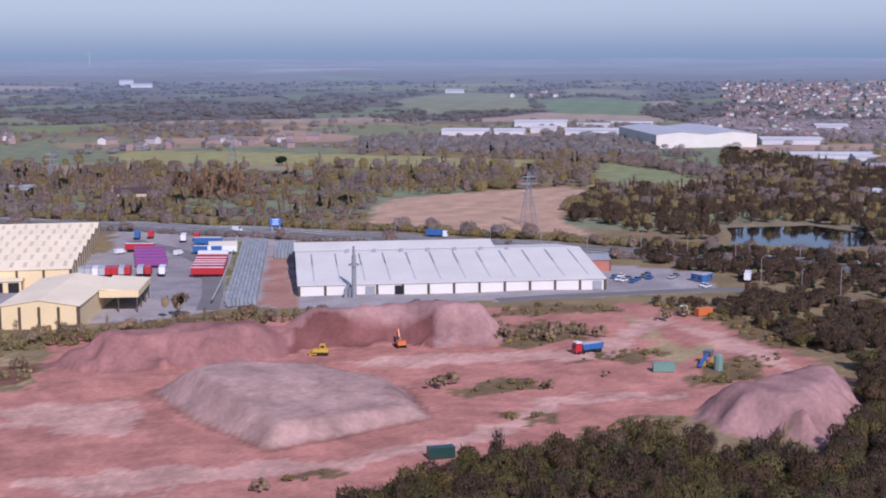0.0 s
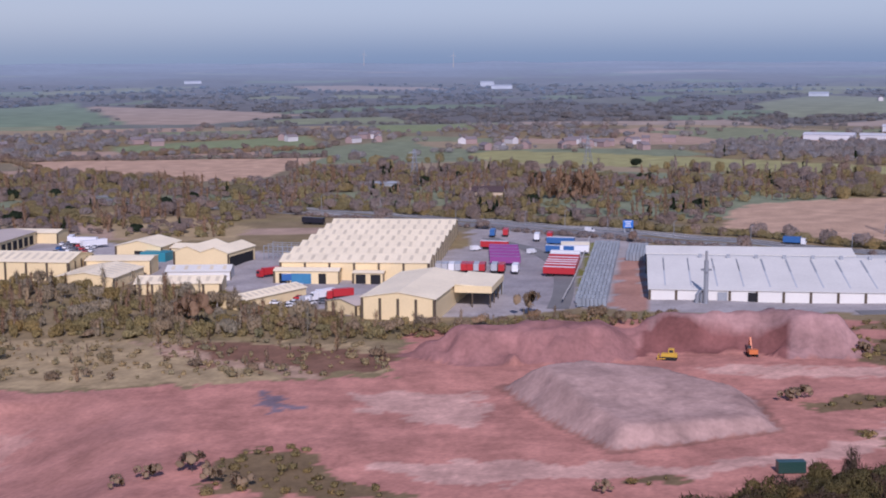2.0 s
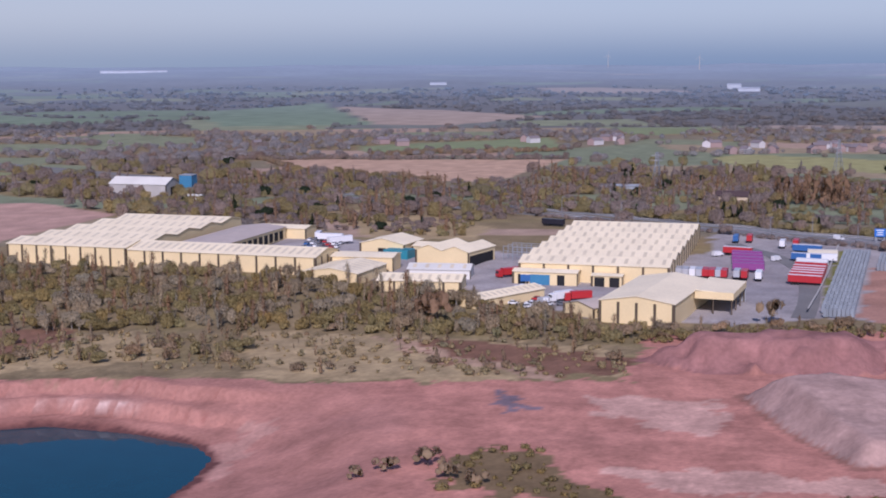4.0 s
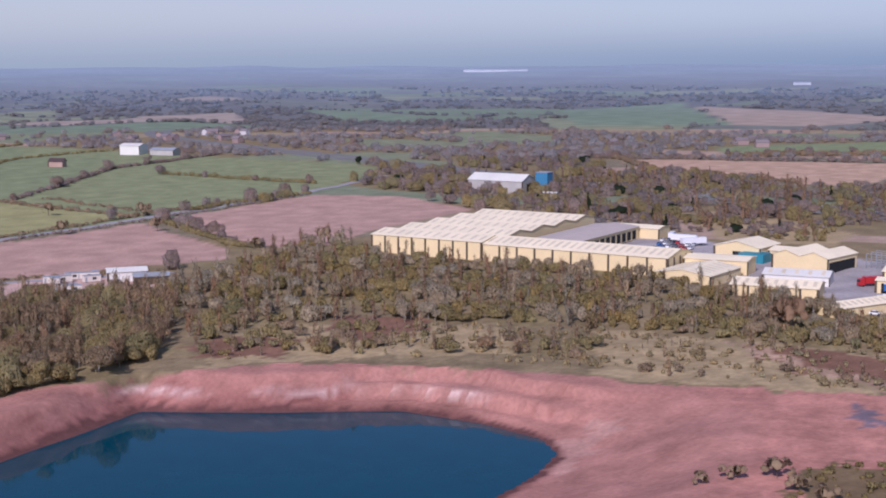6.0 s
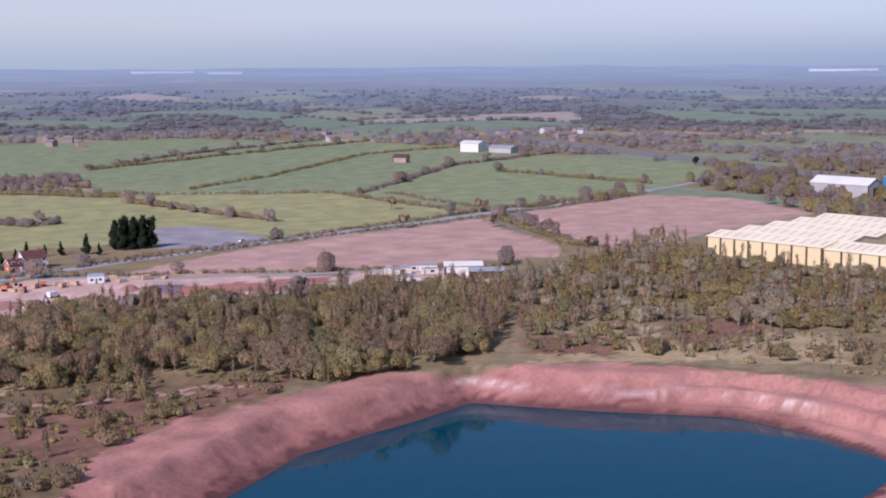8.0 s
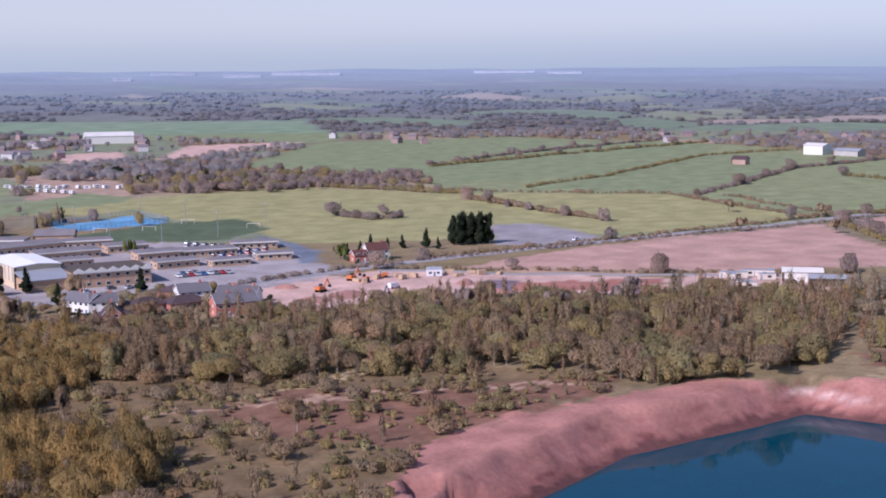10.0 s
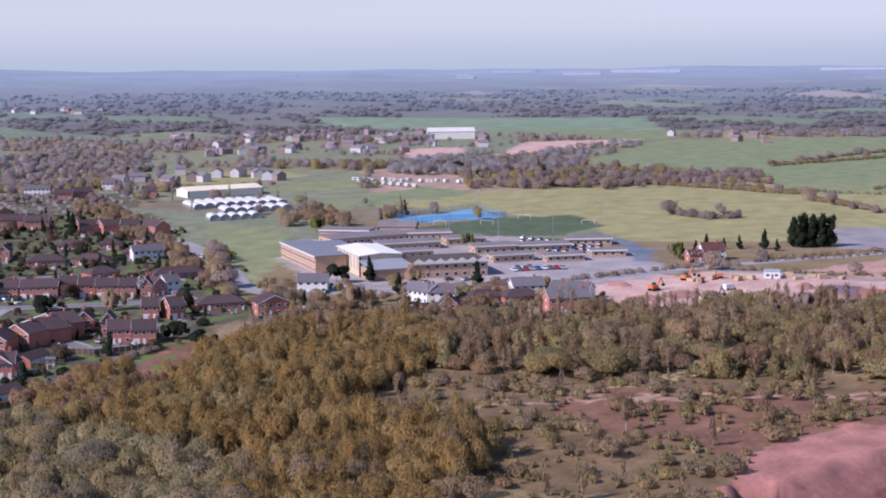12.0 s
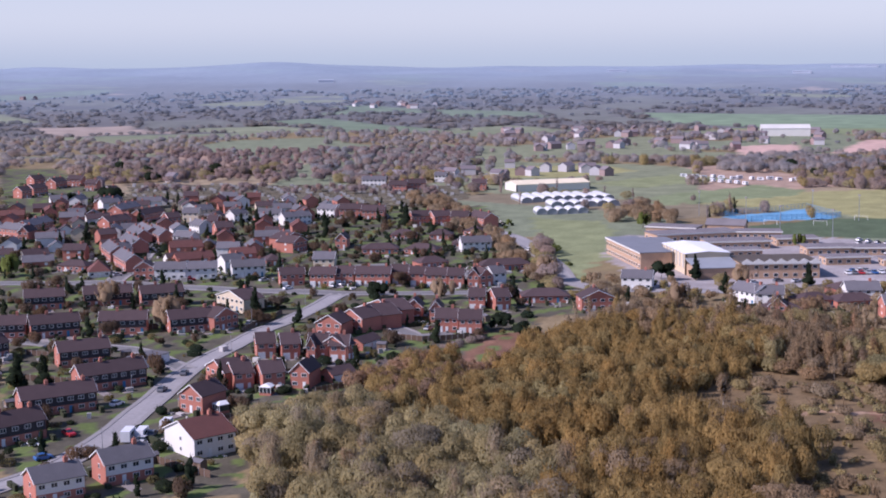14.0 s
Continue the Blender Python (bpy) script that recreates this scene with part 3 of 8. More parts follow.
def shed(name, label, x, y, turn, wide, deep, eave, rise, spans=1, along="x", wall=CREAM, roof=CREAM_ROOF, lights=0, strips=0, side_strips=0, group=""):
    """A sheet-clad shed: front left corner at (x, y), ridges along its front (x) or its depth (y)."""
    t = thing(name, x, y, height(x, y) - 0.3, turn, label, "industrial building", group)
    across = deep if along == "x" else wide
    length = wide if along == "x" else deep
    step = across / spans
    flip = turned if along == "x" else (lambda g: g)
    prof = [(0, 0), (across, 0), (across, eave)]
    for i in range(spans - 1, -1, -1):
        prof += [((i + 0.5) * step, eave + rise), (i * step, eave)]
    for a, b in ((0, 0.3), (length - 0.3, length)):
        part("end_wall", flip(prism(prof, a, b)), wall, t)
    for a, b in ((0, 0.3), (across - 0.3, across)):
        part("side_wall", flip(box(a, 0.3, 0, b, length - 0.3, eave)), wall, t)
    for i in range(spans):
        for side in (0, 1):
            xa, xb = ((i * step, (i + 0.5) * step) if side == 0 else ((i + 1) * step, (i + 0.5) * step))
            o = 0.5 if (i == 0 and side == 0) or (i == spans - 1 and side == 1) else 0.0
            xa2 = xa - o if side == 0 else xa + o
            s = slab((xa2, -0.4, eave + 0.25 - o * rise / step * 2), (xb, -0.4, eave + rise + 0.25), (xb, length + 0.4, eave + rise + 0.25), (xa2, length + 0.4, eave + 0.25 - o * rise / step * 2), 0.2)
            slope = part("roof_slope", flip(s), roof, t)
            for j in range(lights):
                v = (j + 0.5) / lights * length
                p = lambda f, d: (xa + (xb - xa) * f, v + d, eave + rise * f + 0.31)
                part("roof_light", flip(slab(p(0.22, -0.7), p(0.8, -0.7), p(0.8, 0.7), p(0.22, 0.7), 0.05)), ROOFLIGHT, slope)
    for n, face in ((strips, "front"), (side_strips, "right")):
        for i in range(n + 1):
            top = eave - 0.2
            if face == "front":
                u = 0.25 + (wide - 0.5) * i / n if n else 0
                part("downpipe", box(u - 0.45, -0.3, 0, u + 0.45, -0.003, top), BROWN_TRIM, t)
            else:
                u = 0.25 + (deep - 0.5) * i / n if n else 0
                part("downpipe", box(wide + 0.003, u - 0.45, 0, wide + 0.3, u + 0.45, top), BROWN_TRIM, t)
    return t


shed("warehouse", "cream sheet-clad warehouse with seven ridged roof spans", -205, 517, 9.5, 61, 142, 7.5, 2.0, 7, "x", lights=12, strips=6, side_strips=14)
shed("warehouse", "low cream sheet-clad shed with brown downpipes", -146, 443, 2, 26, 56, 8, 2.0, 1, "y", strips=4)
shed("warehouse", "long cream factory with five ridged roof spans", -436, 474, 8, 60, 118, 8.5, 1.9, 5, "x", lights=12, strips=8)
shed("warehouse", "cream sheet-clad front range with brown downpipes", -377, 483, 7, 90, 26, 8, 2.5, 1, "x", lights=24, strips=10, side_strips=4)
shed("factory", "long white factory with a low white sheet roof", -54, 504, 7, 117, 96, 4.2, 5.5, 1, "x", wall=WHITE_WALL, roof=WHITE_SHEET, strips=12)

# ---- trees and woods ----
rng = np.random.RandomState(5)


def leafage(mix):
    """Twigs and young leaves: upright streaks, and light that passes through the thin sprays."""
    made = []
    for name, c in mix:
        m = mat(name, c, 0.9, vary=0.12, scale=0.25, bump=0, island=0.02, spec=0.05)
        n, k = m.node_tree.nodes, m.node_tree.links
        thin, both = n.new("ShaderNodeBsdfTranslucent"), n.new("ShaderNodeMixShader")
        tone, mul, twig = n.new("ShaderNodeAttribute"), n.new("ShaderNodeMix"), n.new("ShaderNodeMix")
        tone.attribute_name = "tone"
        stretch, streak, spread = n.new("ShaderNodeMapping"), n.new("ShaderNodeTexNoise"), n.new("ShaderNodeMapRange")
        stretch.inputs["Scale"].default_value = (1.5, 1.5, 0.55)
        streak.inputs["Scale"].default_value, streak.inputs["Detail"].default_value = 1.0, 3
        spread.inputs[1].default_value, spread.inputs[2].default_value, spread.inputs[3].default_value, spread.inputs[4].default_value = 0.32, 0.68, 0.74, 1.26
        k.new([x for x in n if x.type == "TEX_COORD"][0].outputs["Object"], stretch.inputs[0])
        k.new(stretch.outputs[0], streak.inputs["Vector"]), k.new(streak.outputs[0], spread.inputs[0])
        for x in (mul, twig):
            x.data_type, x.blend_type = "RGBA", "MULTIPLY"
            x.inputs[0].default_value = 1.0
        k.new([x for x in n if x.type == "MIX" and x.blend_type == "MIX"][0].outputs[2], twig.inputs[6]), k.new(spread.outputs[0], twig.inputs[7])
        k.new(twig.outputs[2], mul.inputs[6]), k.new(tone.outputs["Color"], mul.inputs[7])
        k.new(mul.outputs[2], thin.inputs["Color"]), k.new(mul.outputs[2], n["Principled BSDF"].inputs["Base Color"])
        both.inputs[0].default_value = 0.5
        k.new(n["Principled BSDF"].outputs[0], both.inputs[1]), k.new(thin.outputs[0], both.inputs[2])
        # gaps between the twigs
        gaps, mesh, air, open_crown = n.new("ShaderNodeTexNoise"), n.new("ShaderNodeMapRange"), n.new("ShaderNodeBsdfTransparent"), n.new("ShaderNodeMixShader")
        gaps.inputs["Scale"].default_value, gaps.inputs["Detail"].default_value = 1.9, 2
        mesh.inputs[1].default_value, mesh.inputs[2].default_value = (0.36, 0.44) if "evergreen" in name else (0.45, 0.53)
        k.new(stretch.outputs[0], gaps.inputs["Vector"]), k.new(gaps.outputs[0], mesh.inputs[0])
        k.new(mesh.outputs[0], open_crown.inputs[0]), k.new(air.outputs[0], open_crown.inputs[1]), k.new(both.outputs[0], open_crown.inputs[2])
        k.new(open_crown.outputs[0], n["Material Output"].inputs["Surface"])
        made.append(m)
    return made


# HAZY has the distance haze put into its twig colour
OLIVE, GOLD, BROWN, GREYBROWN, RUST, GREEN, DARKGREEN, VIOLET, HAZY, DEEPOLIVE, DEEPBROWN, GOLDOLIVE, WARMBROWN, PINKISH, GREYOLIVE, DEEPGREY, STRAWY = leafage((
    ("olive_spring_twigs", (0.35, 0.285, 0.135)), ("golden_willow_twigs", (0.33, 0.228, 0.088)), ("bare_brown_twigs", (0.37, 0.27, 0.17)),
    ("bare_grey_twigs", (0.4, 0.325, 0.215)), ("rusty_birch_twigs", (0.34, 0.22, 0.135)), ("fresh_green_leaves", (0.15, 0.18, 0.05)),
    ("dark_evergreen", (0.030, 0.042, 0.024)), ("violet_bare_twigs", (0.33, 0.26, 0.22)),
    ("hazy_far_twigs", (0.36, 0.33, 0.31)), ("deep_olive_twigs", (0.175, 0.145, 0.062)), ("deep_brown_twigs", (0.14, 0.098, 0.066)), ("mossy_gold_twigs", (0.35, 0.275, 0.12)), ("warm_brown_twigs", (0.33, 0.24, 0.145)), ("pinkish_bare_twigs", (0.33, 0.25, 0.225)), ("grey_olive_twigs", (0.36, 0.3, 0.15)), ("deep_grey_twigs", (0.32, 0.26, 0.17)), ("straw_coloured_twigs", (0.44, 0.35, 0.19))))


def crown(kind, quads, seed, count=9):
    """The lobes of a crown of height 1 (centres and radii), and the places and outward ways of its twig sprays."""
    r = np.random.RandomState(seed)
    if kind in ("birch", "conifer", "column"):
        z = np.linspace(*{"birch": (0.36, 0.88), "conifer": (0.16, 0.86), "column": (0.14, 0.86)}[kind], count)
        wide = {"birch": 0.085 * np.sin(np.pi * np.clip((z - 0.12) / 0.95, 0, 1)) ** 0.7 + 0.015, "conifer": 0.24 * (1.04 - z), "column": 0.135 * np.sqrt(1.04 - z ** 3)}[kind]
        centre = np.stack([0.35 * wide * r.randn(count), 0.35 * wide * r.randn(count), z], -1)
        size = np.stack([wide, wide, np.full(count, 0.62 / count + 0.06)], -1) * (0.85 + 0.3 * r.rand(count, 1))
    else:
        low, rx = {"willow": (0.05, 0.42), "bush": (0.0, 0.62), "oak": (0.24, 0.44)}[kind]
        centre = r.randn(count, 3) * (rx * 0.44, rx * 0.44, 0.16) + (0, 0, (1 + low) / 2 + 0.02)
        centre[0] = (0, 0, (0.9 + low) / 2)
        size = (0.13 + 0.12 * r.rand(count, 1)) * np.array((rx / 0.40, rx / 0.40, 1.0)) * ((0.82, 0.82, 1.75) if kind == "willow" else (0.92, 0.92, 1.15)) * (9 / count) ** 0.35
        top = centre[:, 2] + size[:, 2]
        centre[:, 2] -= np.clip(top - 0.98, 0, 1)
        centre[:, 2] = np.maximum(centre[:, 2], low + 0.5 * size[:, 2])
    pick = r.randint(0, count, quads)
    d = r.randn(quads, 3)
    d /= np.linalg.norm(d, axis=1, keepdims=True)
    d[:, 2] = np.where(d[:, 2] < -0.2, -d[:, 2], d[:, 2])
    p = centre[pick] + d * size[pick] * (0.8 + 0.3 * r.rand(quads, 1)) * (1 + (kind == "birch") * np.array((0.9, 0.9, 0.1)))
    out = d + (0, 0, 0.3)
    return centre, size, p, out / np.linalg.norm(out, axis=1, keepdims=True)


GOLDEN = (1 + 5 ** 0.5) / 2
LUMP = np.array([(-1, GOLDEN, 0), (1, GOLDEN, 0), (-1, -GOLDEN, 0), (1, -GOLDEN, 0), (0, -1, GOLDEN), (0, 1, GOLDEN), (0, -1, -GOLDEN), (0, 1, -GOLDEN), (GOLDEN, 0, -1), (GOLDEN, 0, 1), (-GOLDEN, 0, -1), (-GOLDEN, 0, 1)]) / math.hypot(1, GOLDEN)
near_pair = [(i, j, k) for i in range(12) for j in range(i + 1, 12) for k in range(j + 1, 12) if max(np.linalg.norm(LUMP[i] - LUMP[j]), np.linalg.norm(LUMP[j] - LUMP[k]), np.linalg.norm(LUMP[i] - LUMP[k])) < 1.1]
LUMP_FACES = np.array([f if np.linalg.det(LUMP[list(f)]) > 0 else f[::-1] for f in near_pair])


def lumps(centre, size, seed):
    """The dense inner twigs of a crown: one uneven lump for each lobe."""
    r = np.random.RandomState(seed)
    v, n = [], []
    mid = centre.mean(0) - (0, 0, 0.25)
    for c, s in zip(centre, size):
        a = r.rand() * 6.283
        spin = LUMP @ np.array(((math.cos(a), -math.sin(a), 0), (math.sin(a), math.cos(a), 0), (0, 0, 1)))
        v.append(c + spin * s * (0.86 + 0.24 * r.rand(12, 1)))
        away = (c - mid) / (np.linalg.norm(c - mid) + 1e-6)
        n.append(0.75 * spin + 0.35 * away)
    f = np.concatenate([LUMP_FACES + 12 * i for i in range(len(centre))])
    return np.concatenate(v), f, np.concatenate(n)


def sprays(p, out, long, thin, seed, upward=0.6):
    """One pointed twig spray for each point, mostly reaching upwards, facing outwards."""
    r = np.random.RandomState(seed)
    n = len(p)
    up = out * (1 - upward) + np.array((0, 0, upward)) + 0.30 * r.randn(n, 3)
    up /= np.linalg.norm(up, axis=1, keepdims=True)
    side = np.cross(up, out + 0.5 * r.randn(n, 3))
    side /= np.linalg.norm(side, axis=1, keepdims=True) + 1e-9
    flat = np.cross(side, up)
    side[(flat * out).sum(1) < 0] *= -1
    l, w = long * (0.7 + 0.6 * r.rand(n, 1)), thin * (0.7 + 0.6 * r.rand(n, 1))
    v = np.stack([p - up * l * 0.42 - side * w * 0.5, p - up * l * 0.34 + side * w * 0.5, p + up * l * 0.66], 1)
    return v.reshape(-1, 3), np.arange(3 * n).reshape(-1, 3), np.repeat(out, 3, 0)


def limbs(kind, seed, thick=0.016):
    """A tapered trunk with limbs for a tree of height 1."""
    r = np.random.RandomState(seed)
    lean = r.randn(2) * 0.03
    top = {"bush": 0.4, "oak": 0.75, "willow": 0.7}.get(kind, 0.96)
    pts = [(lean[0] * s, lean[1] * s, s * top - 0.03) for s in (0, 0.35, 0.7, 1)]
    geos = [tube(pts, (thick * 1.2, thick, thick * 0.6, thick * 0.2))]
    for i in range(10 if kind in ("oak", "willow") else 6):
        s = 0.3 + 0.6 * r.rand()
        a, reach = r.rand() * 6.283, (0.30 if kind in ("oak", "willow") else 0.13) * (0.6 + 0.6 * r.rand())
        o = (lean[0] * s, lean[1] * s, s * top)
        geos.append(tube([o, (o[0] + 0.5 * reach * math.cos(a), o[1] + 0.5 * reach * math.sin(a), o[2] + 0.10), (o[0] + reach * math.cos(a), o[1] + reach * math.sin(a), o[2] + 0.22)],
                         (thick * 0.5, thick * 0.35, thick * 0.1), 4))
    return joined(*geos)


TEMPLATES = {}


def full_crown(kind, quads, long, thin, upward, count, seed):
    """Lumps and sprays together: vertices, triangles, outward ways."""
    centre, size, p, out = crown(kind, quads, seed, count)
    v, f, n = lumps(centre, size, seed + 50)
    if quads:
        sv, sf, so = sprays(p, out, long, thin, seed + 100, upward)
        v, f, n = np.concatenate([v, sv]), np.concatenate([f, sf + len(v)]), np.concatenate([n, so])
    return v, f, n


def template(kind, level, variant):
    key = (kind, level, variant)
    if key not in TEMPLATES:
        quads, long, thin, count = {"close": (280, 0.17, 0.024, 7), "near": (200, 0.16, 0.030, 7), "mid": (60, 0.20, 0.045, 5), "far": (12, 0.22, 0.09, 3), "tuft": (34, 0.55, 0.10, 3), "haze": (0, 0, 0, 2), "dist": (0, 0, 0, 1)}[level]
        if kind == "birch":
            long, thin, count = long * 1.5, thin * 0.75, max(2, count - 3)
        if kind == "bush":
            quads, long, thin, count = (quads, long, thin, 2) if level == "tuft" else (int(quads * 0.5), long * 1.4, thin * 1.4, max(1, count - 2))
        TEMPLATES[key] = full_crown(kind, quads, long, thin, 0.85 if kind == "birch" else 0.78 if kind == "willow" else 0.5, count, 100 + variant)
    return TEMPLATES[key]


def scatter(poly, spacing, seed, gap=-2.0, gap_size=45, avoid=(), pattern=0, under=False):
    """Places inside a polygon, with clearings where the pattern falls under gap (or, under, rises over it)."""
    r = np.random.RandomState(seed)
    q = np.array(poly)
    lo, hi = q.min(0), q.max(0)
    u, v = np.meshgrid(np.arange(lo[0], hi[0], spacing), np.arange(lo[1], hi[1], spacing))
    p = np.stack([u.ravel(), v.ravel()], -1)
    p = p + spacing * (r.rand(len(p), 2) * 1.1 - 0.55)
    field = ripple(p[:, 0], p[:, 1], gap_size, pattern or seed)
    keep = inside(poly, p[:, 0], p[:, 1]) & ((-field if under else field) > gap)
    for a in avoid:
        keep &= ~inside(a, p[:, 0], p[:, 1])
    return p[keep]


def woodland(name, label, places, kinds, heights, material, seed, level=None, trunks=None):
    """Many trees as one wood: crowns in one part, trunks in another."""
    if not len(places):
        return None
    r = np.random.RandomState(seed)
    dist = np.hypot(places[:, 0], places[:, 1])
    z = terrain(places[:, 0], places[:, 1]) if dist.min() < 1800 else far_height(places[:, 0], places[:, 1])
    clump = ripple(places[:, 0], places[:, 1], 34, seed + 900)
    vs, fs, ns, tones, base, tv, tf, tb = [], [], [], [], 0, [], [], 0
    for count, ((x, y), d, g) in enumerate(zip(places, dist, z)):
        h = heights[0] + (heights[1] - heights[0]) * r.rand() ** 1.3
        kind = kinds[r.randint(len(kinds))]
        lv = level or ("close" if d < 335 else "near" if d < 440 else "mid" if d < 800 else "far" if d < 1700 else "dist")
        v, f, o = template(kind, lv, r.randint(7))
        a, s = r.rand() * 6.283, h * ((0.95 if kind in ("birch", "conifer", "column") else 1.15) + 0.4 * r.rand(2))
        if lv == "dist":
            s = s * 1.3
        c, n = math.cos(a), math.sin(a)
        w = np.stack([(v[:, 0] * c - v[:, 1] * n) * s[0] + x, (v[:, 0] * n + v[:, 1] * c) * s[0] + y, v[:, 2] * h + g - 0.1], -1)
        vs.append(w), fs.append(f + base)
        ns.append(np.stack([o[:, 0] * c - o[:, 1] * n, o[:, 0] * n + o[:, 1] * c, o[:, 2] + 0.4], -1))
        warm, lean = 0.88 + 0.22 * r.rand() + 0.12 * clump[count], 0.04 * r.randn()
        tones.append(np.tile((warm * (1 + lean), warm, warm * (1 - lean), 1.0), (len(w), 1)))
        base += len(w)
        if trunks and d < 560 and kind != "bush":
            for lean in ([0.0] if kind == "birch" else [0.0, 0.9, 2.1]):
                k = 0.012 * h
                dx, dy = 0.10 * h * math.sin(lean * 3), 0.10 * h * math.sin(lean * 2)
                q = [(x + k * u, y + k * w2, g - 0.3) for u, w2 in ((1, 0), (-0.5, 0.87), (-0.5, -0.87))]
                q += [(x + dx + 0.3 * k * u, y + dy + 0.3 * k * w2, g + 0.86 * h) for u, w2 in ((1, 0), (-0.5, 0.87), (-0.5, -0.87))]
                tv += q
                tf += [(tb, tb + 1, tb + 4, tb + 3), (tb + 1, tb + 2, tb + 5, tb + 4), (tb + 2, tb, tb + 3, tb + 5)]
                tb += 6
    t = thing(name, 0, 0, 0, 0, label, "woodland", kind="stuff")
    leaves = big_mesh("crowns", np.concatenate(vs), np.concatenate(fs), material, True)
    leaves.parent = t
    leaves.cycles.shadow_terminator_geometry_offset = 1.0
    leaves.cycles.shadow_terminator_shading_offset = 0.2
    leaves.data.color_attributes.new("tone", "FLOAT_COLOR", "POINT").data.foreach_set("color", np.concatenate(tones).astype(np.float32).ravel())
    leaves.data.attributes.new("custom_normal", "FLOAT_VECTOR", "POINT").data.foreach_set("vector", np.concatenate(ns).astype(np.float32).ravel())
    if tv:
        big_mesh("trunks", np.array(tv), np.array(tf), trunks).parent = t
    return t


CLEARING = [(-405, -35), (-448, -29), (-458, -14), (-439, -10), (-405, -14), (-369, -23)]
RIDE = [(-351, 84), (-369, 122), (-409, 183), (-422, 190), (-404, 157), (-384, 127), (-358, 92)]
NORTH_WOOD = [(-430, 60), (-475, 50), (-457, 93), (-464, 122), (-469, 199), (-440, 270), (-454, 295), (-416, 323), (-400, 330), (-330, 262), (-326, 228), (-324, 195), (-348, 186), (-363, 166), (-364, 141), (-376, 91), (-395, 55)]
FACTORY_WOOD = [(-416, 323), (-452, 398), (-483, 499), (-440, 468), (-380, 474), (-284, 482), (-251, 475), (-217, 476), (-182, 446), (-150, 440), (-139, 426), (-157, 410), (-202, 399), (-239, 388), (-280, 372), (-326, 338), (-345, 318), (-331, 275), (-400, 330)]
STRIP_WOOD = [(-230, 420), (-145, 436), (-116, 436), (-96, 450), (-40, 470), (-40, 462), (-85, 433), (-134, 410), (-230, 392)]
CORNER_WOOD = [(-40, 238), (-13, 256), (-10, 267), (2, 282), (11, 294), (22, 290), (41, 298), (49, 306), (64, 293), (80, 287), (98, 311), (116, 355), (121, 382), (145, 412), (165, 400), (120, 262), (90, 232)]
MOTORWAY_WOOD = [(-577, 898), (-425, 906), (-378, 938), (-381, 1060), (-272, 1010), (-220, 1020), (55, 1000), (51, 904), (-43, 850), (-40, 740), (-94, 743), (-184, 764), (-270, 770), (-300, 700), (-281, 636), (-343, 622), (-407, 631), (-480, 680), (-600, 700)]
POND_WOOD = [(66, 736), (96, 868), (189, 920), (252, 1233), (330, 1000), (240, 606), (205, 620), (215, 690), (192, 722), (145, 715), (130, 645), (93, 690)]
ROAD_WOOD = [(90, 640), (134, 616), (200, 585), (200, 500), (158, 490), (130, 516), (113, 546), (85, 580)]
PINK_WOOD = [(-998, -348), (-1390, -483), (-1375, -318), (-1398, -95), (-1142, -78), (-1036, -131)]
HEATH = [(-435, 16), (-415, 64), (-382, 144), (-349, 185), (-325, 189), (-301, 122), (-260, 95), (-225, 80), (-225, 42), (-262, 42), (-316, 59), (-352, 40)]
SLOPE = [(-250, 385), (-134, 405), (-116, 383), (-113, 368), (-146, 352), (-211, 332), (-300, 300), (-310, 270), (-330, 290), (-300, 350)]

GOLD_BAND = [(-358, -57), (-396, -41), (-363, -23), (-404, -14), (-453, 11), (-452, 53), (-422, 67), (-388, 49), (-359, 27), (-310, 4), (-303, -14), (-319, -34), (-337, -51)]
GOLD_CLUMP = [(-284, 0), (-321, 14), (-335, 30), (-316, 56), (-295, 50), (-261, 38), (-243, 26), (-225, 20), (-225, -6), (-246, -3)]
GREY_CLUMP = [(-322, -78), (-340, -54), (-314, -34), (-296, -13), (-284, 0), (-246, -3), (-222, -6), (-222, -50), (-280, -66)]
BROWN_EDGE = [(-446, -4), (-476, 20), (-470, 60), (-449, 79), (-430, 106), (-392, 69), (-411, 55), (-442, 22)]
woodland("woodland", "golden budding willow band beside the houses", scatter(GOLD_BAND, 4.4, 1, -0.75, 26, [CLEARING]), ("willow", "willow", "birch"), (5, 10), GOLD, 1, trunks=BARK)
woodland("woodland", "mossy willows among the golden band", scatter(GOLD_BAND, 8.0, 2, -0.4, 34, [CLEARING]), ("willow", "oak"), (4.5, 9), GOLDOLIVE, 2, trunks=BARK)
woodland("woodland", "golden willow clump above the heath", scatter(GOLD_CLUMP, 4.4, 40, -0.85, 22), ("willow", "willow", "birch"), (5.5, 11), GOLD, 40, trunks=BARK)
woodland("woodland", "brown bare birches among the golden willows", scatter(GOLD_CLUMP, 9.0, 3, -0.3, 40) , ("birch", "oak"), (6, 11), WARMBROWN, 3, trunks=BIRCH_BARK)
woodland("woodland", "tall grey-olive budding trees with pale trunks below the houses", scatter(GREY_CLUMP, 5.4, 41, -0.7, 30), ("oak", "willow"), (6, 11), GREYOLIVE, 41, trunks=BIRCH_BARK)
woodland("woodland", "grey bare trees with pale trunks below the houses", scatter(GREY_CLUMP, 7.5, 42, -0.3, 30), ("oak", "birch"), (6, 12), DEEPGREY, 42, trunks=BIRCH_BARK)
woodland("woodland", "golden shrubs below the grey trees", scatter(GREY_CLUMP, 8.0, 43, 0.0, 30), ("willow", "bush"), (3, 6), GOLDOLIVE, 43, trunks=BARK)
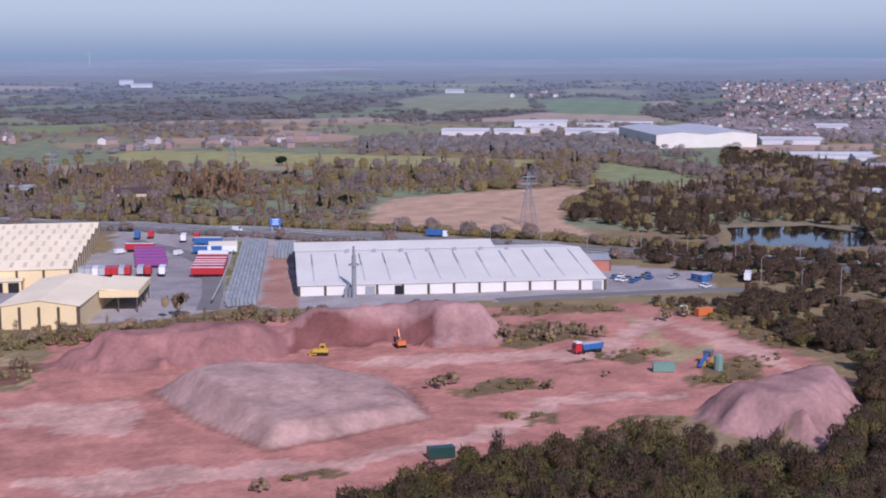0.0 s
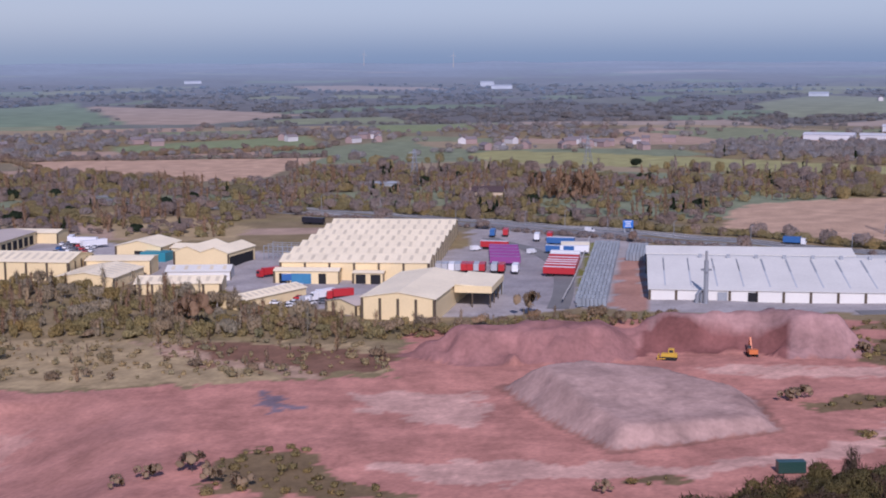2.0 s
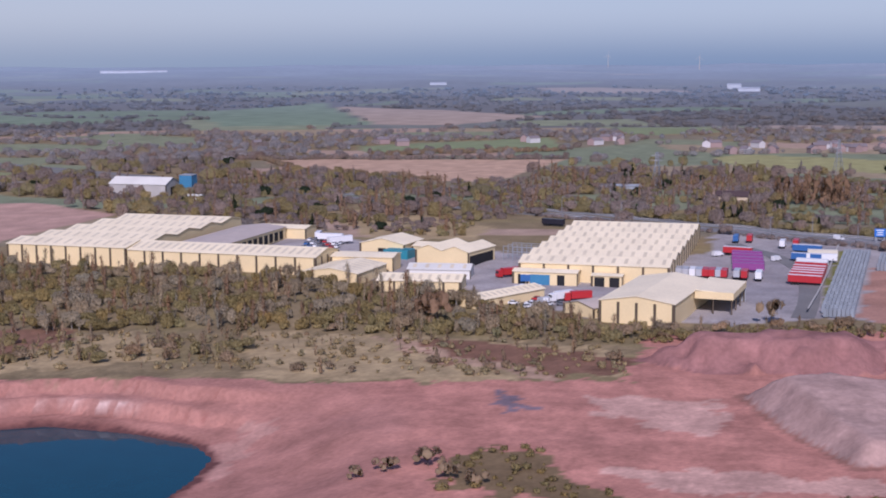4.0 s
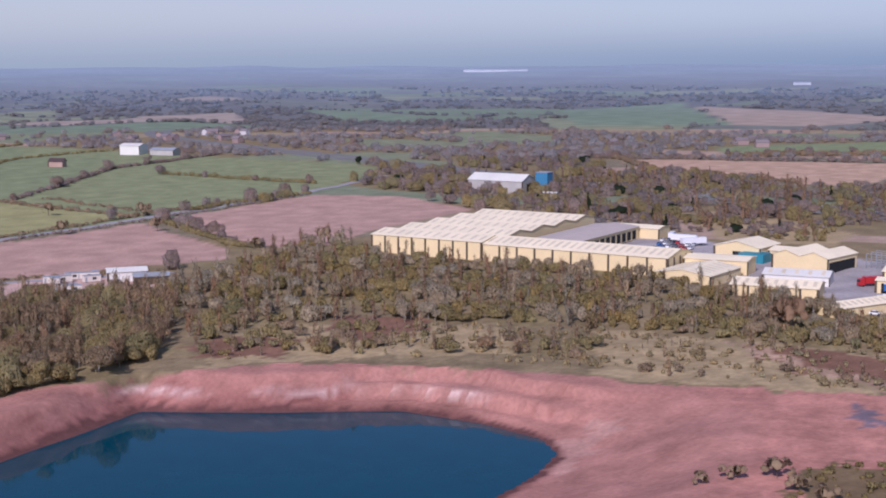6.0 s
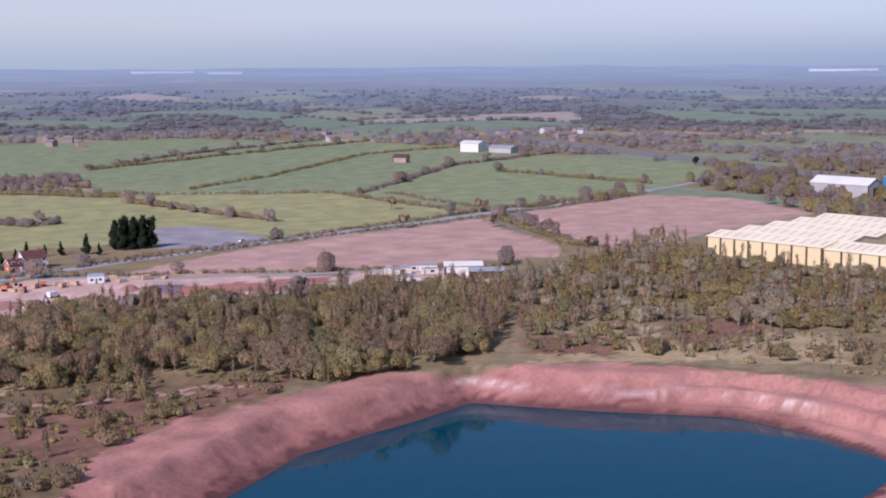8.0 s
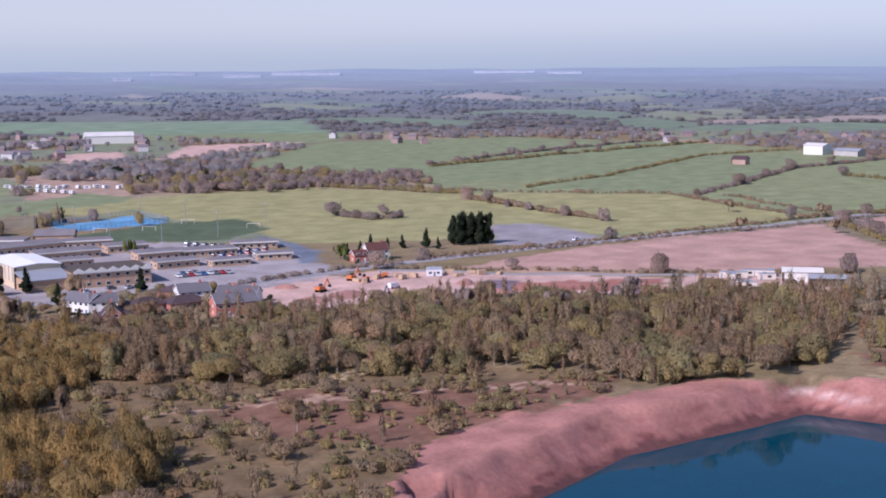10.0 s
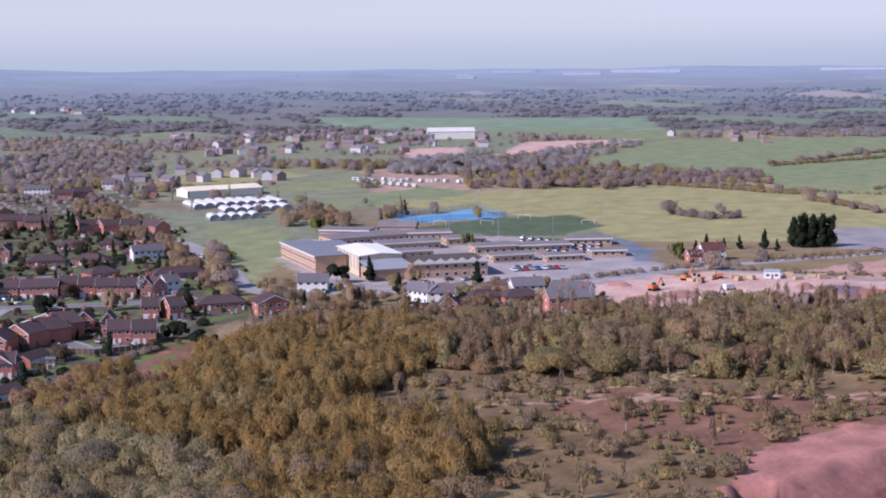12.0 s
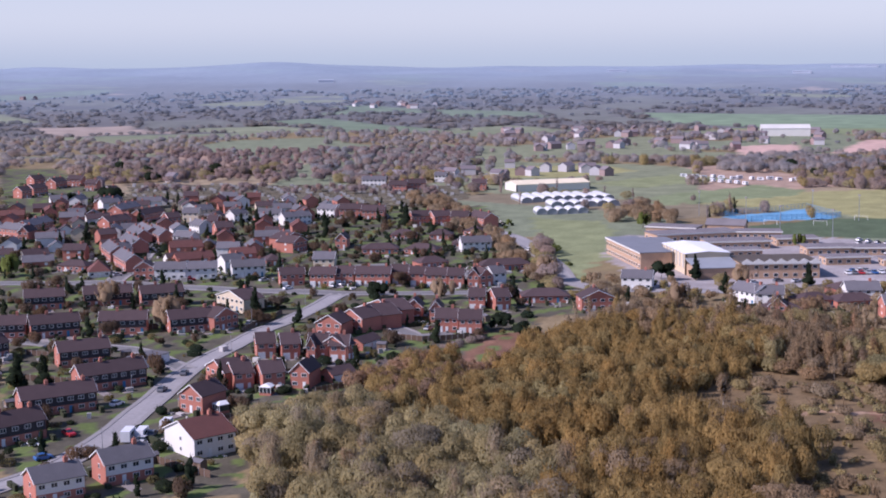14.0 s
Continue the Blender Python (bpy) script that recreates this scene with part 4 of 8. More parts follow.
woodland("woodland", "rust-brown bare trees along the garden edge", scatter(BROWN_EDGE, 5.2, 44, -0.5, 30), ("oak", "birch", "willow"), (5, 9), WARMBROWN, 44, trunks=BARK)
woodland("woodland", "rust-brown copse by the red brick houses", scatter([(-358, -57), (-396, -41), (-380, -24), (-352, -30), (-340, -50)], 4.6, 45), ("oak", "willow"), (5, 9), RUST, 45, trunks=BARK)
woodland("woodland", "bare brown birch wood above the lake", scatter(NORTH_WOOD, 5.6, 4, 0.0, 34, [RIDE], 4), ("birch", "birch", "oak"), (5, 10), WARMBROWN, 4, trunks=BIRCH_BARK)
woodland("woodland", "olive willow scrub above the lake", scatter(NORTH_WOOD, 5.2, 5, 0.02, 34, [RIDE], 4, True), ("willow", "bush"), (4, 9), OLIVE, 5, trunks=BARK)
woodland("woodland", "rusty birches above the lake", scatter(NORTH_WOOD, 10, 6, -0.1, avoid=[RIDE]), ("birch",), (5, 9), RUST, 6, trunks=BARK)
woodland("woodland", "grey bare willow wood by the cream factory", scatter(FACTORY_WOOD, 6.6, 7, 0.05, 34, (), 7), ("willow", "birch", "birch", "oak"), (3, 8), GREYBROWN, 7, trunks=BIRCH_BARK)
woodland("woodland", "olive willow wood by the cream factory", scatter(FACTORY_WOOD, 6.0, 8, 0.08, 34, (), 7, True), ("willow", "willow", "bush"), (2.5, 6.5), GOLDOLIVE, 8, trunks=BARK)
woodland("woodland", "rusty birch wood by the cream factory", scatter(FACTORY_WOOD, 9.0, 9, 0.0), ("birch",), (4, 8), RUST, 9, trunks=BIRCH_BARK)
woodland("woodland", "strip of bare and olive scrub along the quarry edge", scatter(STRIP_WOOD, 4.4, 10, -1.0), ("bush", "willow"), (1.6, 4), OLIVE, 10, trunks=BARK)
woodland("woodland", "brown bare trees along the quarry edge", scatter(STRIP_WOOD, 7, 11, -0.5), ("oak", "birch"), (3, 6), BROWN, 11, trunks=BARK)
# the corner's shade is put into the darker DEEPOLIVE and DEEPBROWN twigs
woodland("woodland", "olive budding trees in the quarry corner", scatter(CORNER_WOOD, 5.2, 12, -1.0, avoid=[RIGHT_HEAP]), ("willow", "willow", "bush"), (4.5, 9), DEEPOLIVE, 12, trunks=BARK)
woodland("woodland", "brown bare trees in the quarry corner", scatter(CORNER_WOOD, 6.0, 13, -0.6, avoid=[RIGHT_HEAP]), ("oak", "birch"), (4.5, 9), DEEPBROWN, 13, trunks=BARK)
woodland("woodland", "golden shrubs in the quarry corner", scatter(CORNER_WOOD, 9, 14, 0.1, avoid=[RIGHT_HEAP]), ("willow", "bush"), (3, 7), GOLD, 14, trunks=BARK)
woodland("woodland", "bare brown wood beyond the motorway", scatter(MOTORWAY_WOOD, 9.0, 15, -0.15, 70, avoid=[ZONES[16][1]]), ("oak", "bush"), (2.5, 6), VIOLET, 15)
woodland("woodland", "olive scrub wood beyond the motorway", scatter(MOTORWAY_WOOD, 9.5, 16, 0.1, 60), ("bush", "willow"), (3, 6), OLIVE, 16)
woodland("woodland", "rusty birch wood beyond the motorway", scatter(MOTORWAY_WOOD, 12, 17, 0.2, 60), ("birch",), (6, 10), RUST, 17)
woodland("woodland", "dark evergreen trees along the motorway", scatter(MOTORWAY_WOOD, 44, 18, 0.1), ("conifer", "bush"), (5, 9), DARKGREEN, 18)
woodland("woodland", "bare brown wood round the pond", scatter(POND_WOOD, 8.0, 19, -1.2), ("oak", "birch", "willow"), (4.5, 9), DEEPBROWN, 19)
woodland("woodland", "olive trees round the pond", scatter(POND_WOOD, 14, 20, -0.2), ("willow",), (4, 8), OLIVE, 20)
woodland("woodland", "dark mixed trees along the slip road", scatter(ROAD_WOOD, 6.5, 21, -1.0), ("oak", "willow", "bush"), (3, 6), DEEPBROWN, 21)
woodland("woodland", "dark evergreen bushes along the slip road", scatter(ROAD_WOOD, 12, 22, -0.1), ("bush", "conifer"), (3, 5), DARKGREEN, 22)
woodland("woodland", "pinkish bare wood beyond the allotments", scatter(PINK_WOOD, 12, 23, -0.4), ("oak",), (5, 8), PINKISH, 23)
woodland("scrub", "low olive and brown bushes on the heath by the lake", scatter(HEATH, 4.2, 24, -0.1, 30), ("bush", "bush", "willow"), (0.7, 3.0), OLIVE, 24, "tuft", trunks=BARK)
woodland("scrub", "thin bare birches on the heath by the lake", scatter(HEATH, 7.0, 25, -0.1, 26), ("birch", "bush", "bush"), (1.2, 5), WARMBROWN, 25, "tuft", trunks=BIRCH_BARK)
woodland("scrub", "scattered brown bushes on the straw-coloured slope", scatter(SLOPE, 7.0, 26, 0.2, 30), ("bush", "birch", "birch"), (1.0, 4.0), BROWN, 26, "tuft")
woodland("scrub", "scattered olive bushes on the straw-coloured slope", scatter(SLOPE, 4.0, 27, -0.1, 25), ("bush", "bush", "willow"), (0.6, 2.2), STRAWY, 27, "tuft")


BANK_WOOD = [(71, 490), (94, 484), (115, 504), (138, 494), (160, 472), (160, 420), (134, 408), (112, 396), (112, 408), (108, 432), (96, 463)]
BELT = [(-320, 268), (-297, 290), (-264, 318), (-224, 336), (-235, 361), (-295, 346), (-335, 316), (-335, 282)]
woodland("woodland", "dark bare shrubs on the quarry bank", scatter(BANK_WOOD, 4.6, 28, -0.6), ("bush", "willow", "oak"), (2.5, 6), DEEPBROWN, 28, trunks=BARK)
woodland("woodland", "olive shrubs on the quarry bank", scatter(BANK_WOOD, 6.5, 29, 0.0), ("bush",), (2, 4.5), DEEPOLIVE, 29)
woodland("woodland", "young olive birches in a belt above the lake bank", scatter(BELT, 6.8, 30, 0.0, 30), ("birch", "willow", "bush"), (2, 5), OLIVE, 30, trunks=BIRCH_BARK)
woodland("woodland", "young brown birches in a belt above the lake bank", scatter(BELT, 7.0, 31, 0.0, 30), ("birch", "birch", "bush"), (2, 6), BROWN, 31, trunks=BIRCH_BARK)


def country(r0, r1, n, seed, size, level):
    """Far woods and hedgerow trees, thinning with the pattern of the land."""
    r = np.random.RandomState(seed)
    a, d = np.radians(-27 + 148 * r.rand(n)), np.sqrt(r0 ** 2 + (r1 ** 2 - r0 ** 2) * r.rand(n))
    x, y = -np.sin(a) * d, np.cos(a) * d
    keep = wooded(x, y)
    for name, poly in ZONES:
        if name in ("grass", "green2", "lime", "plough", "tan", "site", "blue", "turf", "allot", "garden", "yard"):
            keep &= ~inside(poly, x, y)
    p = np.stack([x, y], -1)[keep]
    return p[edge_distance(MOTORWAY_LINE, p[:, 0], p[:, 1], False) > 26]


MOTORWAY_LINE = [(-1493, 1225), (-1324, 1040), (-900, 930), (-560, 830), (-300, 762), (-160, 716), (-80, 686), (30, 640), (80, 614), (140, 586), (220, 548)]
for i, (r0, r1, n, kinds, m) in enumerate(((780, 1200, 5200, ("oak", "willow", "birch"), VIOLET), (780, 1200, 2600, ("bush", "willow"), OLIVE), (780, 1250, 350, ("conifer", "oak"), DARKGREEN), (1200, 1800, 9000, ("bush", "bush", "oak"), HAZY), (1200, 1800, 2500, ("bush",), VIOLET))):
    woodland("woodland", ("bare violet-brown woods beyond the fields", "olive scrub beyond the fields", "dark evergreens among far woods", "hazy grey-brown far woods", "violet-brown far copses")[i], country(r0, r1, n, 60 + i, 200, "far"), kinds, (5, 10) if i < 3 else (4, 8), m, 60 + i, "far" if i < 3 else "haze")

# one twig colour a ring, paler and bluer: distance haze put into it
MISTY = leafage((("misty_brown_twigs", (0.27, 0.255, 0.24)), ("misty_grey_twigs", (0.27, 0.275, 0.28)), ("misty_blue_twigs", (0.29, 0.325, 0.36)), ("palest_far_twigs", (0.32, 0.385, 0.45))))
r = np.random.RandomState(66)
turn, reach = np.radians(-24 + 143 * r.rand(40000)), 1800 * np.exp(0.55 * r.rand(40000))
far_spots = np.stack([-np.sin(turn) * reach, np.cos(turn) * reach], -1)
for _, poly in FAR_FIELDS:
    far_spots = far_spots[~inside(poly, far_spots[:, 0], far_spots[:, 1])]
number, margin = cells(far_spots[:, 0], far_spots[:, 1], 240, 33)
far_spots = far_spots[((number < 0.62) & (ripple(far_spots[:, 0], far_spots[:, 1], 110, 24) > 0.1)) | (margin < 7)]
far_ring = np.hypot(far_spots[:, 0], far_spots[:, 1])
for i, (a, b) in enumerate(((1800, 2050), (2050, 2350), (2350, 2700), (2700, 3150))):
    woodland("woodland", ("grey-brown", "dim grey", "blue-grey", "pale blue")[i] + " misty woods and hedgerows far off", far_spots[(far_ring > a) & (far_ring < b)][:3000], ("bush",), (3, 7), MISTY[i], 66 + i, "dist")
start = [n for n, _ in ZONES].index("earth") + 1
tufts = np.concatenate([scatter(poly, 3.8, 110 + i, -0.4, 14) for i, (n, poly) in enumerate(ZONES[start:]) if n == "heath"])
woodland("scrub", "low brown and olive bushes on the quarry floor", tufts, ("bush",), (0.6, 2.0), GOLDOLIVE, 67, "tuft")


woodland("woodland", "violet-brown tree belt below the far spoil banks", scatter([(-1214, 133), (-1252, 221), (-1176, 298), (-1097, 282), (-1086, 146), (-1103, 121)], 9, 140), ("oak", "bush"), (5, 10), HAZY, 140, "far")
woodland("woodland", "bare hedgerow belt behind the playing field", scatter([(-971, 163), (-1003, 241), (-1056, 413), (-955, 378), (-937, 245)], 9, 141), ("oak", "bush"), (4, 8), VIOLET, 141, "far")
woodland("woodland", "bare brown trees beside the nursery tunnels", scatter([(-760, 24), (-847, 43), (-781, 62), (-743, 59)], 8, 142), ("oak", "willow"), (5, 9), WARMBROWN, 142, "far")


woodland("woodland", "hazy brown tree belts round the far retail sheds", scatter([(-78, 1310), (-86, 1449), (70, 1459), (186, 1432), (209, 1250), (245, 1199), (149, 1141), (60, 1257)], 10, 143, -0.4, 60), ("oak", "bush"), (4, 8), HAZY, 143, "far")
woodland("woodland", "brown bare belt along the green field", scatter([(128, 1124), (147, 1204), (189, 1098), (210, 1005), (196, 920), (184, 953), (164, 1056)], 8, 144), ("oak", "bush"), (4, 8), VIOLET, 144, "far")


# ---- single trees that stand out ----
def tree(kind, material, bark, variant, label, name="tree"):
    t = thing(name, 0, 0, 0, 0, label, "tree")
    part("trunk", limbs(kind, 40 + variant, 0.022 if kind in ("oak", "willow") else 0.013), bark, t)
    v, f, o = full_crown(kind, 420, 0.11, 0.032, 0.3 if kind == "oak" else 0.55, 11, 500 + variant)
    c = big_mesh("crown", v, f, material, True)
    c.parent = t
    c.data.color_attributes.new("tone", "FLOAT_COLOR", "POINT").data.foreach_set("color", np.ones(4 * len(v), np.float32))
    c.data.attributes.new("custom_normal", "FLOAT_VECTOR", "POINT").data.foreach_set("vector", (o + np.array((0, 0, 0.5))).astype(np.float32).ravel())
    return t


def plant(kind, material, bark, label, spots, group, name="tree"):
    """Single trees: place and height of each."""
    made = [tree(kind, material, bark, i, label, name) for i in range(min(3, len(spots)))]
    for i, (x, y, h) in enumerate(spots):
        m = pose(x, y, height(x, y) - 0.1, 0, 0, 77 * i) @ Matrix.Scale(h, 4)
        t = made[i] if i < len(made) else copy_thing(made[i % len(made)], m)
        t.matrix_basis = m
        tagged(t, group=group)


plant("column", DARKGREEN, BARK, "tall dark cypress in a dense row", [(-622 + 2.4 * (i % 2), 262 + 2.6 * i, 15 + (i % 3)) for i in range(8)], "cypress row")
plant("column", RUST, BARK, "tall bare poplar in a row beyond the motorway", [(-166, 851, 17), (-161, 852, 18), (-155, 853, 19), (-150, 854, 20), (-145, 855, 17), (-140, 856, 18), (-136, 857, 19), (-131, 858, 20), (-126, 859, 17)], "poplar row")
plant("conifer", DARKGREEN, BARK, "dark conifer among the motorway trees", [(-188, 780, 8), (-182, 776, 9), (-177, 771, 7), (-170, 766, 8), (-73, 805, 8), (-66, 795, 7), (-256, 839, 7), (-232, 771, 6), (-123, 743, 6), (-83, 768, 7)], "motorway conifers")
plant("conifer", DARKGREEN, BARK, "dark conifer beside the farmhouse", [(-611, 203, 6), (-618, 212, 6), (-626, 220, 8), (-624, 228, 6), (-622, 235, 7), (-618, 246, 10), (-612, 250, 6)], "farm conifers")
plant("conifer", DARKGREEN, BARK, "dark conifer in a garden", [(-364, -154, 11), (-366, -147, 10), (-477, -112, 11), (-591, -166, 9), (-723, -167, 13), (-748, -89, 13), (-735, -132, 10), (-677, -245, 11), (-560, 52, 11), (-527, 60, 9), (-548, 95, 10), (-500, 22, 8), (-466, 60, 9), (-458, 84, 8)], "garden conifers")
plant("bush", DARKGREEN, BARK, "rounded dark evergreen tree in a garden", [(-857, -320, 9), (-856, -295, 13), (-515, -72, 7), (-560, 38, 8), (-450, 205, 6), (-440, -14, 6), (-455, -22, 6)], "evergreens")
plant("oak", VIOLET, BARK, "bare spreading tree by the building site", [(-451, 195, 9), (-441, 208, 8), (-436, 225, 9), (-434, 249, 9), (-446, 262, 10), (-450, 180, 7)], "site trees")
plant("oak", BROWN, BARK, "bare brown tree at the field edge", [(-472, 479, 9), (-488, 447, 6), (-92, 466, 9), (-605, 420, 8), (-580, 462, 8), (-640, 500, 9), (-690, 470, 8), (-560, 470, 7)], "field trees")
plant("oak", RUST, BARK, "tall rusty tree beside the factory yard", [(-196, 419, 12), (-202, 416, 9)], "rusty trees")
plant("willow", GREEN, BARK, "yellow-green budding tree by the road", [(-566, -239, 10), (-600, 196, 8), (-660, 110, 7), (-735, 40, 9)], "budding trees")
plant("willow", BROWN, BARK, "large bare brown tree among houses", [(-452, -136, 12), (-490, -172, 11), (-560, -8, 11), (-500, 40, 10), (-545, 70, 10), (-512, -48, 9)], "street trees")
plant("birch", WARMBROWN, BIRCH_BARK, "pale birch at the edge of the wood", [(-272, -52, 9), (-276, -46, 10), (-282, -54, 10), (-270, -40, 9), (-288, -44, 10), (-296, -58, 9), (-350, 40, 10), (-300, 80, 7), (-318, 92, 8), (-372, 120, 9), (-266, -58, 8), (-300, -62, 9)], "birches")
plant("bush", BROWN, BARK, "low bare brown bush on the quarry floor", [(-38, 274, 3), (28, 360, 3), (-2, 361, 4), (2, 364, 4), (45, 374, 2), (20, 425, 4), (28, 428, 4), (36, 430, 5), (44, 432, 4), (50, 428, 4), (32, 422, 4), (-135, 262, 4), (-128, 268, 5), (-120, 262, 4), (-112, 258, 4), (-140, 256, 3), (75, 455, 4), (82, 462, 4)], "quarry bushes", "bush")

# ---- houses ----
PVC = mat("white_upvc", (0.78, 0.78, 0.76), 0.4, vary=0.05, bump=0)
TILE_HUNG = mat("dark_hung_tile", (0.045, 0.040, 0.045), 0.75, vary=0.3, scale=3)
RENDER = mat("white_render", (0.72, 0.70, 0.65), 0.85, vary=0.08)
CREAM_RENDER = mat("cream_render", (0.62, 0.52, 0.38), 0.85, vary=0.1)
RED_ROOF = mat("dark_red_roof_tile", (0.13, 0.055, 0.045), 0.8, vary=0.3, scale=2, piece=0.8)
POT = mat("clay_pot", (0.40, 0.20, 0.12), 0.8)

STYLES = {
    "white_hero": (RENDER, RED_ROOF, 5.0, 3.0, "x", "white rendered semi-detached house with a red-brown roof"),
    "brown_row": (BRICK, ROOF_TILE, 5.0, 2.6, "x", "brown terrace with dark hung tiles and white windows"),
    "clad": (BRICK, SLATE, 5.0, 2.4, "x", "terrace with white cladding and a grey roof"),
    "red_gable": (BRICK, ROOF_TILE, 4.9, 2.7, "y", "red brick house with its gable to the road"),
    "red_side": (BRICK, ROOF_TILE, 4.9, 2.7, "x", "red brick detached house with a brown tile roof"),
    "bay_front": (BRICK, ROOF_TILE, 4.9, 2.5, "x", "red brick house with white bays and a brown roof"),
    "red_row": (BRICK, ROOF_TILE, 5.2, 2.8, "x", "old red brick terrace with chimneys"),
    "slate_row": (BRICK, SLATE, 5.2, 2.8, "x", "brick terrace with a dark slate roof"),
    "white_row": (RENDER, SLATE, 4.8, 2.6, "x", "white rendered house with a grey slate roof"),
    "cream_row": (CREAM_RENDER, SLATE, 5.0, 2.8, "x", "cream rendered house with a slate roof"),
    "pale_block": (CREAM_RENDER, ROOF_TILE, 5.0, 2.6, "y", "pale rendered block with a brown roof"),
    "bungalow": (BRICK, ROOF_TILE, 2.6, 2.4, "hip", "brick bungalow with a hipped brown roof"),
    "bungalow_white": (RENDER, RED_ROOF, 2.6, 4.2, "hip", "white bungalow with a steep red pyramid roof"),
    "garage": (BRICK, ROOF_TILE, 2.5, 1.6, "x", "brick double garage with a tiled roof"),
    "brick_ext": (BRICK, RED_ROOF, 3.4, 2.0, "x", "red brick extension of the white farmhouse")}


def window(t, face, u, z, w, h, wide, deep, fine=True):
    """A white window frame with its pane on one face of a house."""
    def put(a, z0, b, z1, d):
        if face == "front":
            return box(a, -d, z0, b, 0.05, z1)
        if face == "back":
            return box(a, deep - 0.05, z0, b, deep + d, z1)
        if face == "left":
            return box(-d, a, z0, 0.05, b, z1)
        return box(wide - 0.05, a, z0, wide + d, b, z1)
    f = part("window", put(u - w / 2, z, u + w / 2, z + h, 0.06), PVC, t)
    if fine:
        n = 2 if w > 1.0 else 1
        for i in range(n):
            a = u - w / 2 + 0.1 + (w - 0.1) * i / n
            part("pane", put(a, z + 0.1, a + (w - 0.1) / n - 0.1, z + h - 0.1, 0.075), GLASS_DARK, f)
    elif w > 1.0:
        part("pane", put(u - w / 2 + 0.12, z + 0.12, u + w / 2 - 0.12, z + h - 0.12, 0.075), GLASS_DARK, f)
    return f


def chevron(a, b, e, r, thick):
    """A gable's edge board: a bent strip over the span from a to b."""
    m = (a + b) / 2
    return [(a, e), (m, e + r), (b, e), (b, e - thick), (m, e + r - thick), (a, e - thick)][::-1]


def house(style, x, y, turn, wide, deep):
    wall, roof, e, r, ridge, label = STYLES[style]
    fine = math.hypot(x, y) < 420
    t = thing("garage" if style == "garage" else "house", x, y, height(x, y) - 0.1, turn, label, "garage" if style == "garage" else "house", "houses of the estate")
    o = 0.35
    if ridge == "hip":
        part("wall", box(0, 0, 0, wide, deep, e), wall, t)
        k = min(wide, deep) / 2 * 0.95
        v = [(-o, -o, e), (wide + o, -o, e), (wide + o, deep + o, e), (-o, deep + o, e), (k, deep / 2, e + r), (wide - k, deep / 2, e + r)]
        if wide < deep:
            v[4:] = [(wide / 2, k, e + r), (wide / 2, deep - k, e + r)]
            f = [(0, 1, 4), (1, 2, 5, 4), (2, 3, 5), (3, 0, 4, 5), (3, 2, 1, 0)]
        else:
            f = [(0, 1, 5, 4), (1, 2, 5), (2, 3, 4, 5), (3, 0, 4), (3, 2, 1, 0)]
        part("roof", (v, f), roof, t)
    else:
        flip = turned if ridge == "x" else (lambda g: g)
        span, run = (deep, wide) if ridge == "x" else (wide, deep)
        part("wall", flip(prism([(0, 0), (span, 0), (span, e), (span / 2, e + r), (0, e)], 0, run)), wall, t)
        q = o * 2 * r / span
        part("roof_slope", flip(slab((-o, -o, e + 0.16 - q), (span / 2, -o, e + r + 0.16), (span / 2, run + o, e + r + 0.16), (-o, run + o, e + 0.16 - q), 0.15)), roof, t)
        part("roof_slope", flip(slab((span / 2, -o, e + r + 0.16), (span + o, -o, e + 0.16 - q), (span + o, run + o, e + 0.16 - q), (span / 2, run + o, e + r + 0.16), 0.15)), roof, t)
        if style != "garage":
            for d in (-o - 0.06, run + o + 0.003):
                part("bargeboard", flip(prism(chevron(-o, span + o, e + 0.14 - q, r + q, 0.26), d, d + 0.057)), PVC, t)
            n = max(1, round(run / 9)) if ridge == "x" else 1
            for i in range(n):
                u = run * (i + 0.8) / n - 0.5
                c = part("chimney", flip(box(span / 2 - 0.4, u - 0.45, e + r - 0.5, span / 2 + 0.4, u + 0.45, e + r + 1.1)), BRICK, t)
                if fine:
                    part("chimney_pot", flip(box(span / 2 - 0.14, u - 0.14, e + r + 1.1, span / 2 + 0.14, u + 0.14, e + r + 1.5)), POT, c)
    if style == "garage":
        part("garage_door", box(0.4, -0.08, 0.05, wide * 0.48, 0.02, 2.2), PVC, t)
        part("garage_door", box(wide * 0.52, -0.08, 0.05, wide - 0.4, 0.02, 2.2), PVC, t)
        return t
    storeys = (0.9,) if e < 3 else (0.9, 3.35)
    n = max(2, round(wide / 2.9))
    if style in ("brown_row", "clad"):
        part("hung_tiles" if style == "brown_row" else "cladding", box(0.1, -0.055, 2.4, wide - 0.1, 0.0, e - 0.1), TILE_HUNG if style == "brown_row" else RENDER, t)
    for z in storeys:
        for i in range(n):
            u = wide * (i + 0.5) / n
            if z < 1 and i % 3 == 1:
                part("door", box(u - 0.45, -0.09, 0.1, u + 0.45, 0.02, 2.1), PVC if i % 2 else BLUE_SHEET, t)
            elif z < 1 and style in ("red_side", "bay_front") and i % 3 == 0:
                part("bay" if style == "bay_front" else "garage_door", box(u - 1.1, -0.7 if style == "bay_front" else -0.08, 0.1, u + 1.1, 0.02, 2.2), PVC, t)
            else:
                window(t, "front", u, z + 0.1, min(1.6, wide / n * 0.55), 1.1, wide, deep, fine)
    ends = storeys if ridge != "hip" else ()
    for z in ends:
        window(t, "left", deep * 0.45, z + 0.1, 0.9, 1.0, wide, deep, fine)
    return t



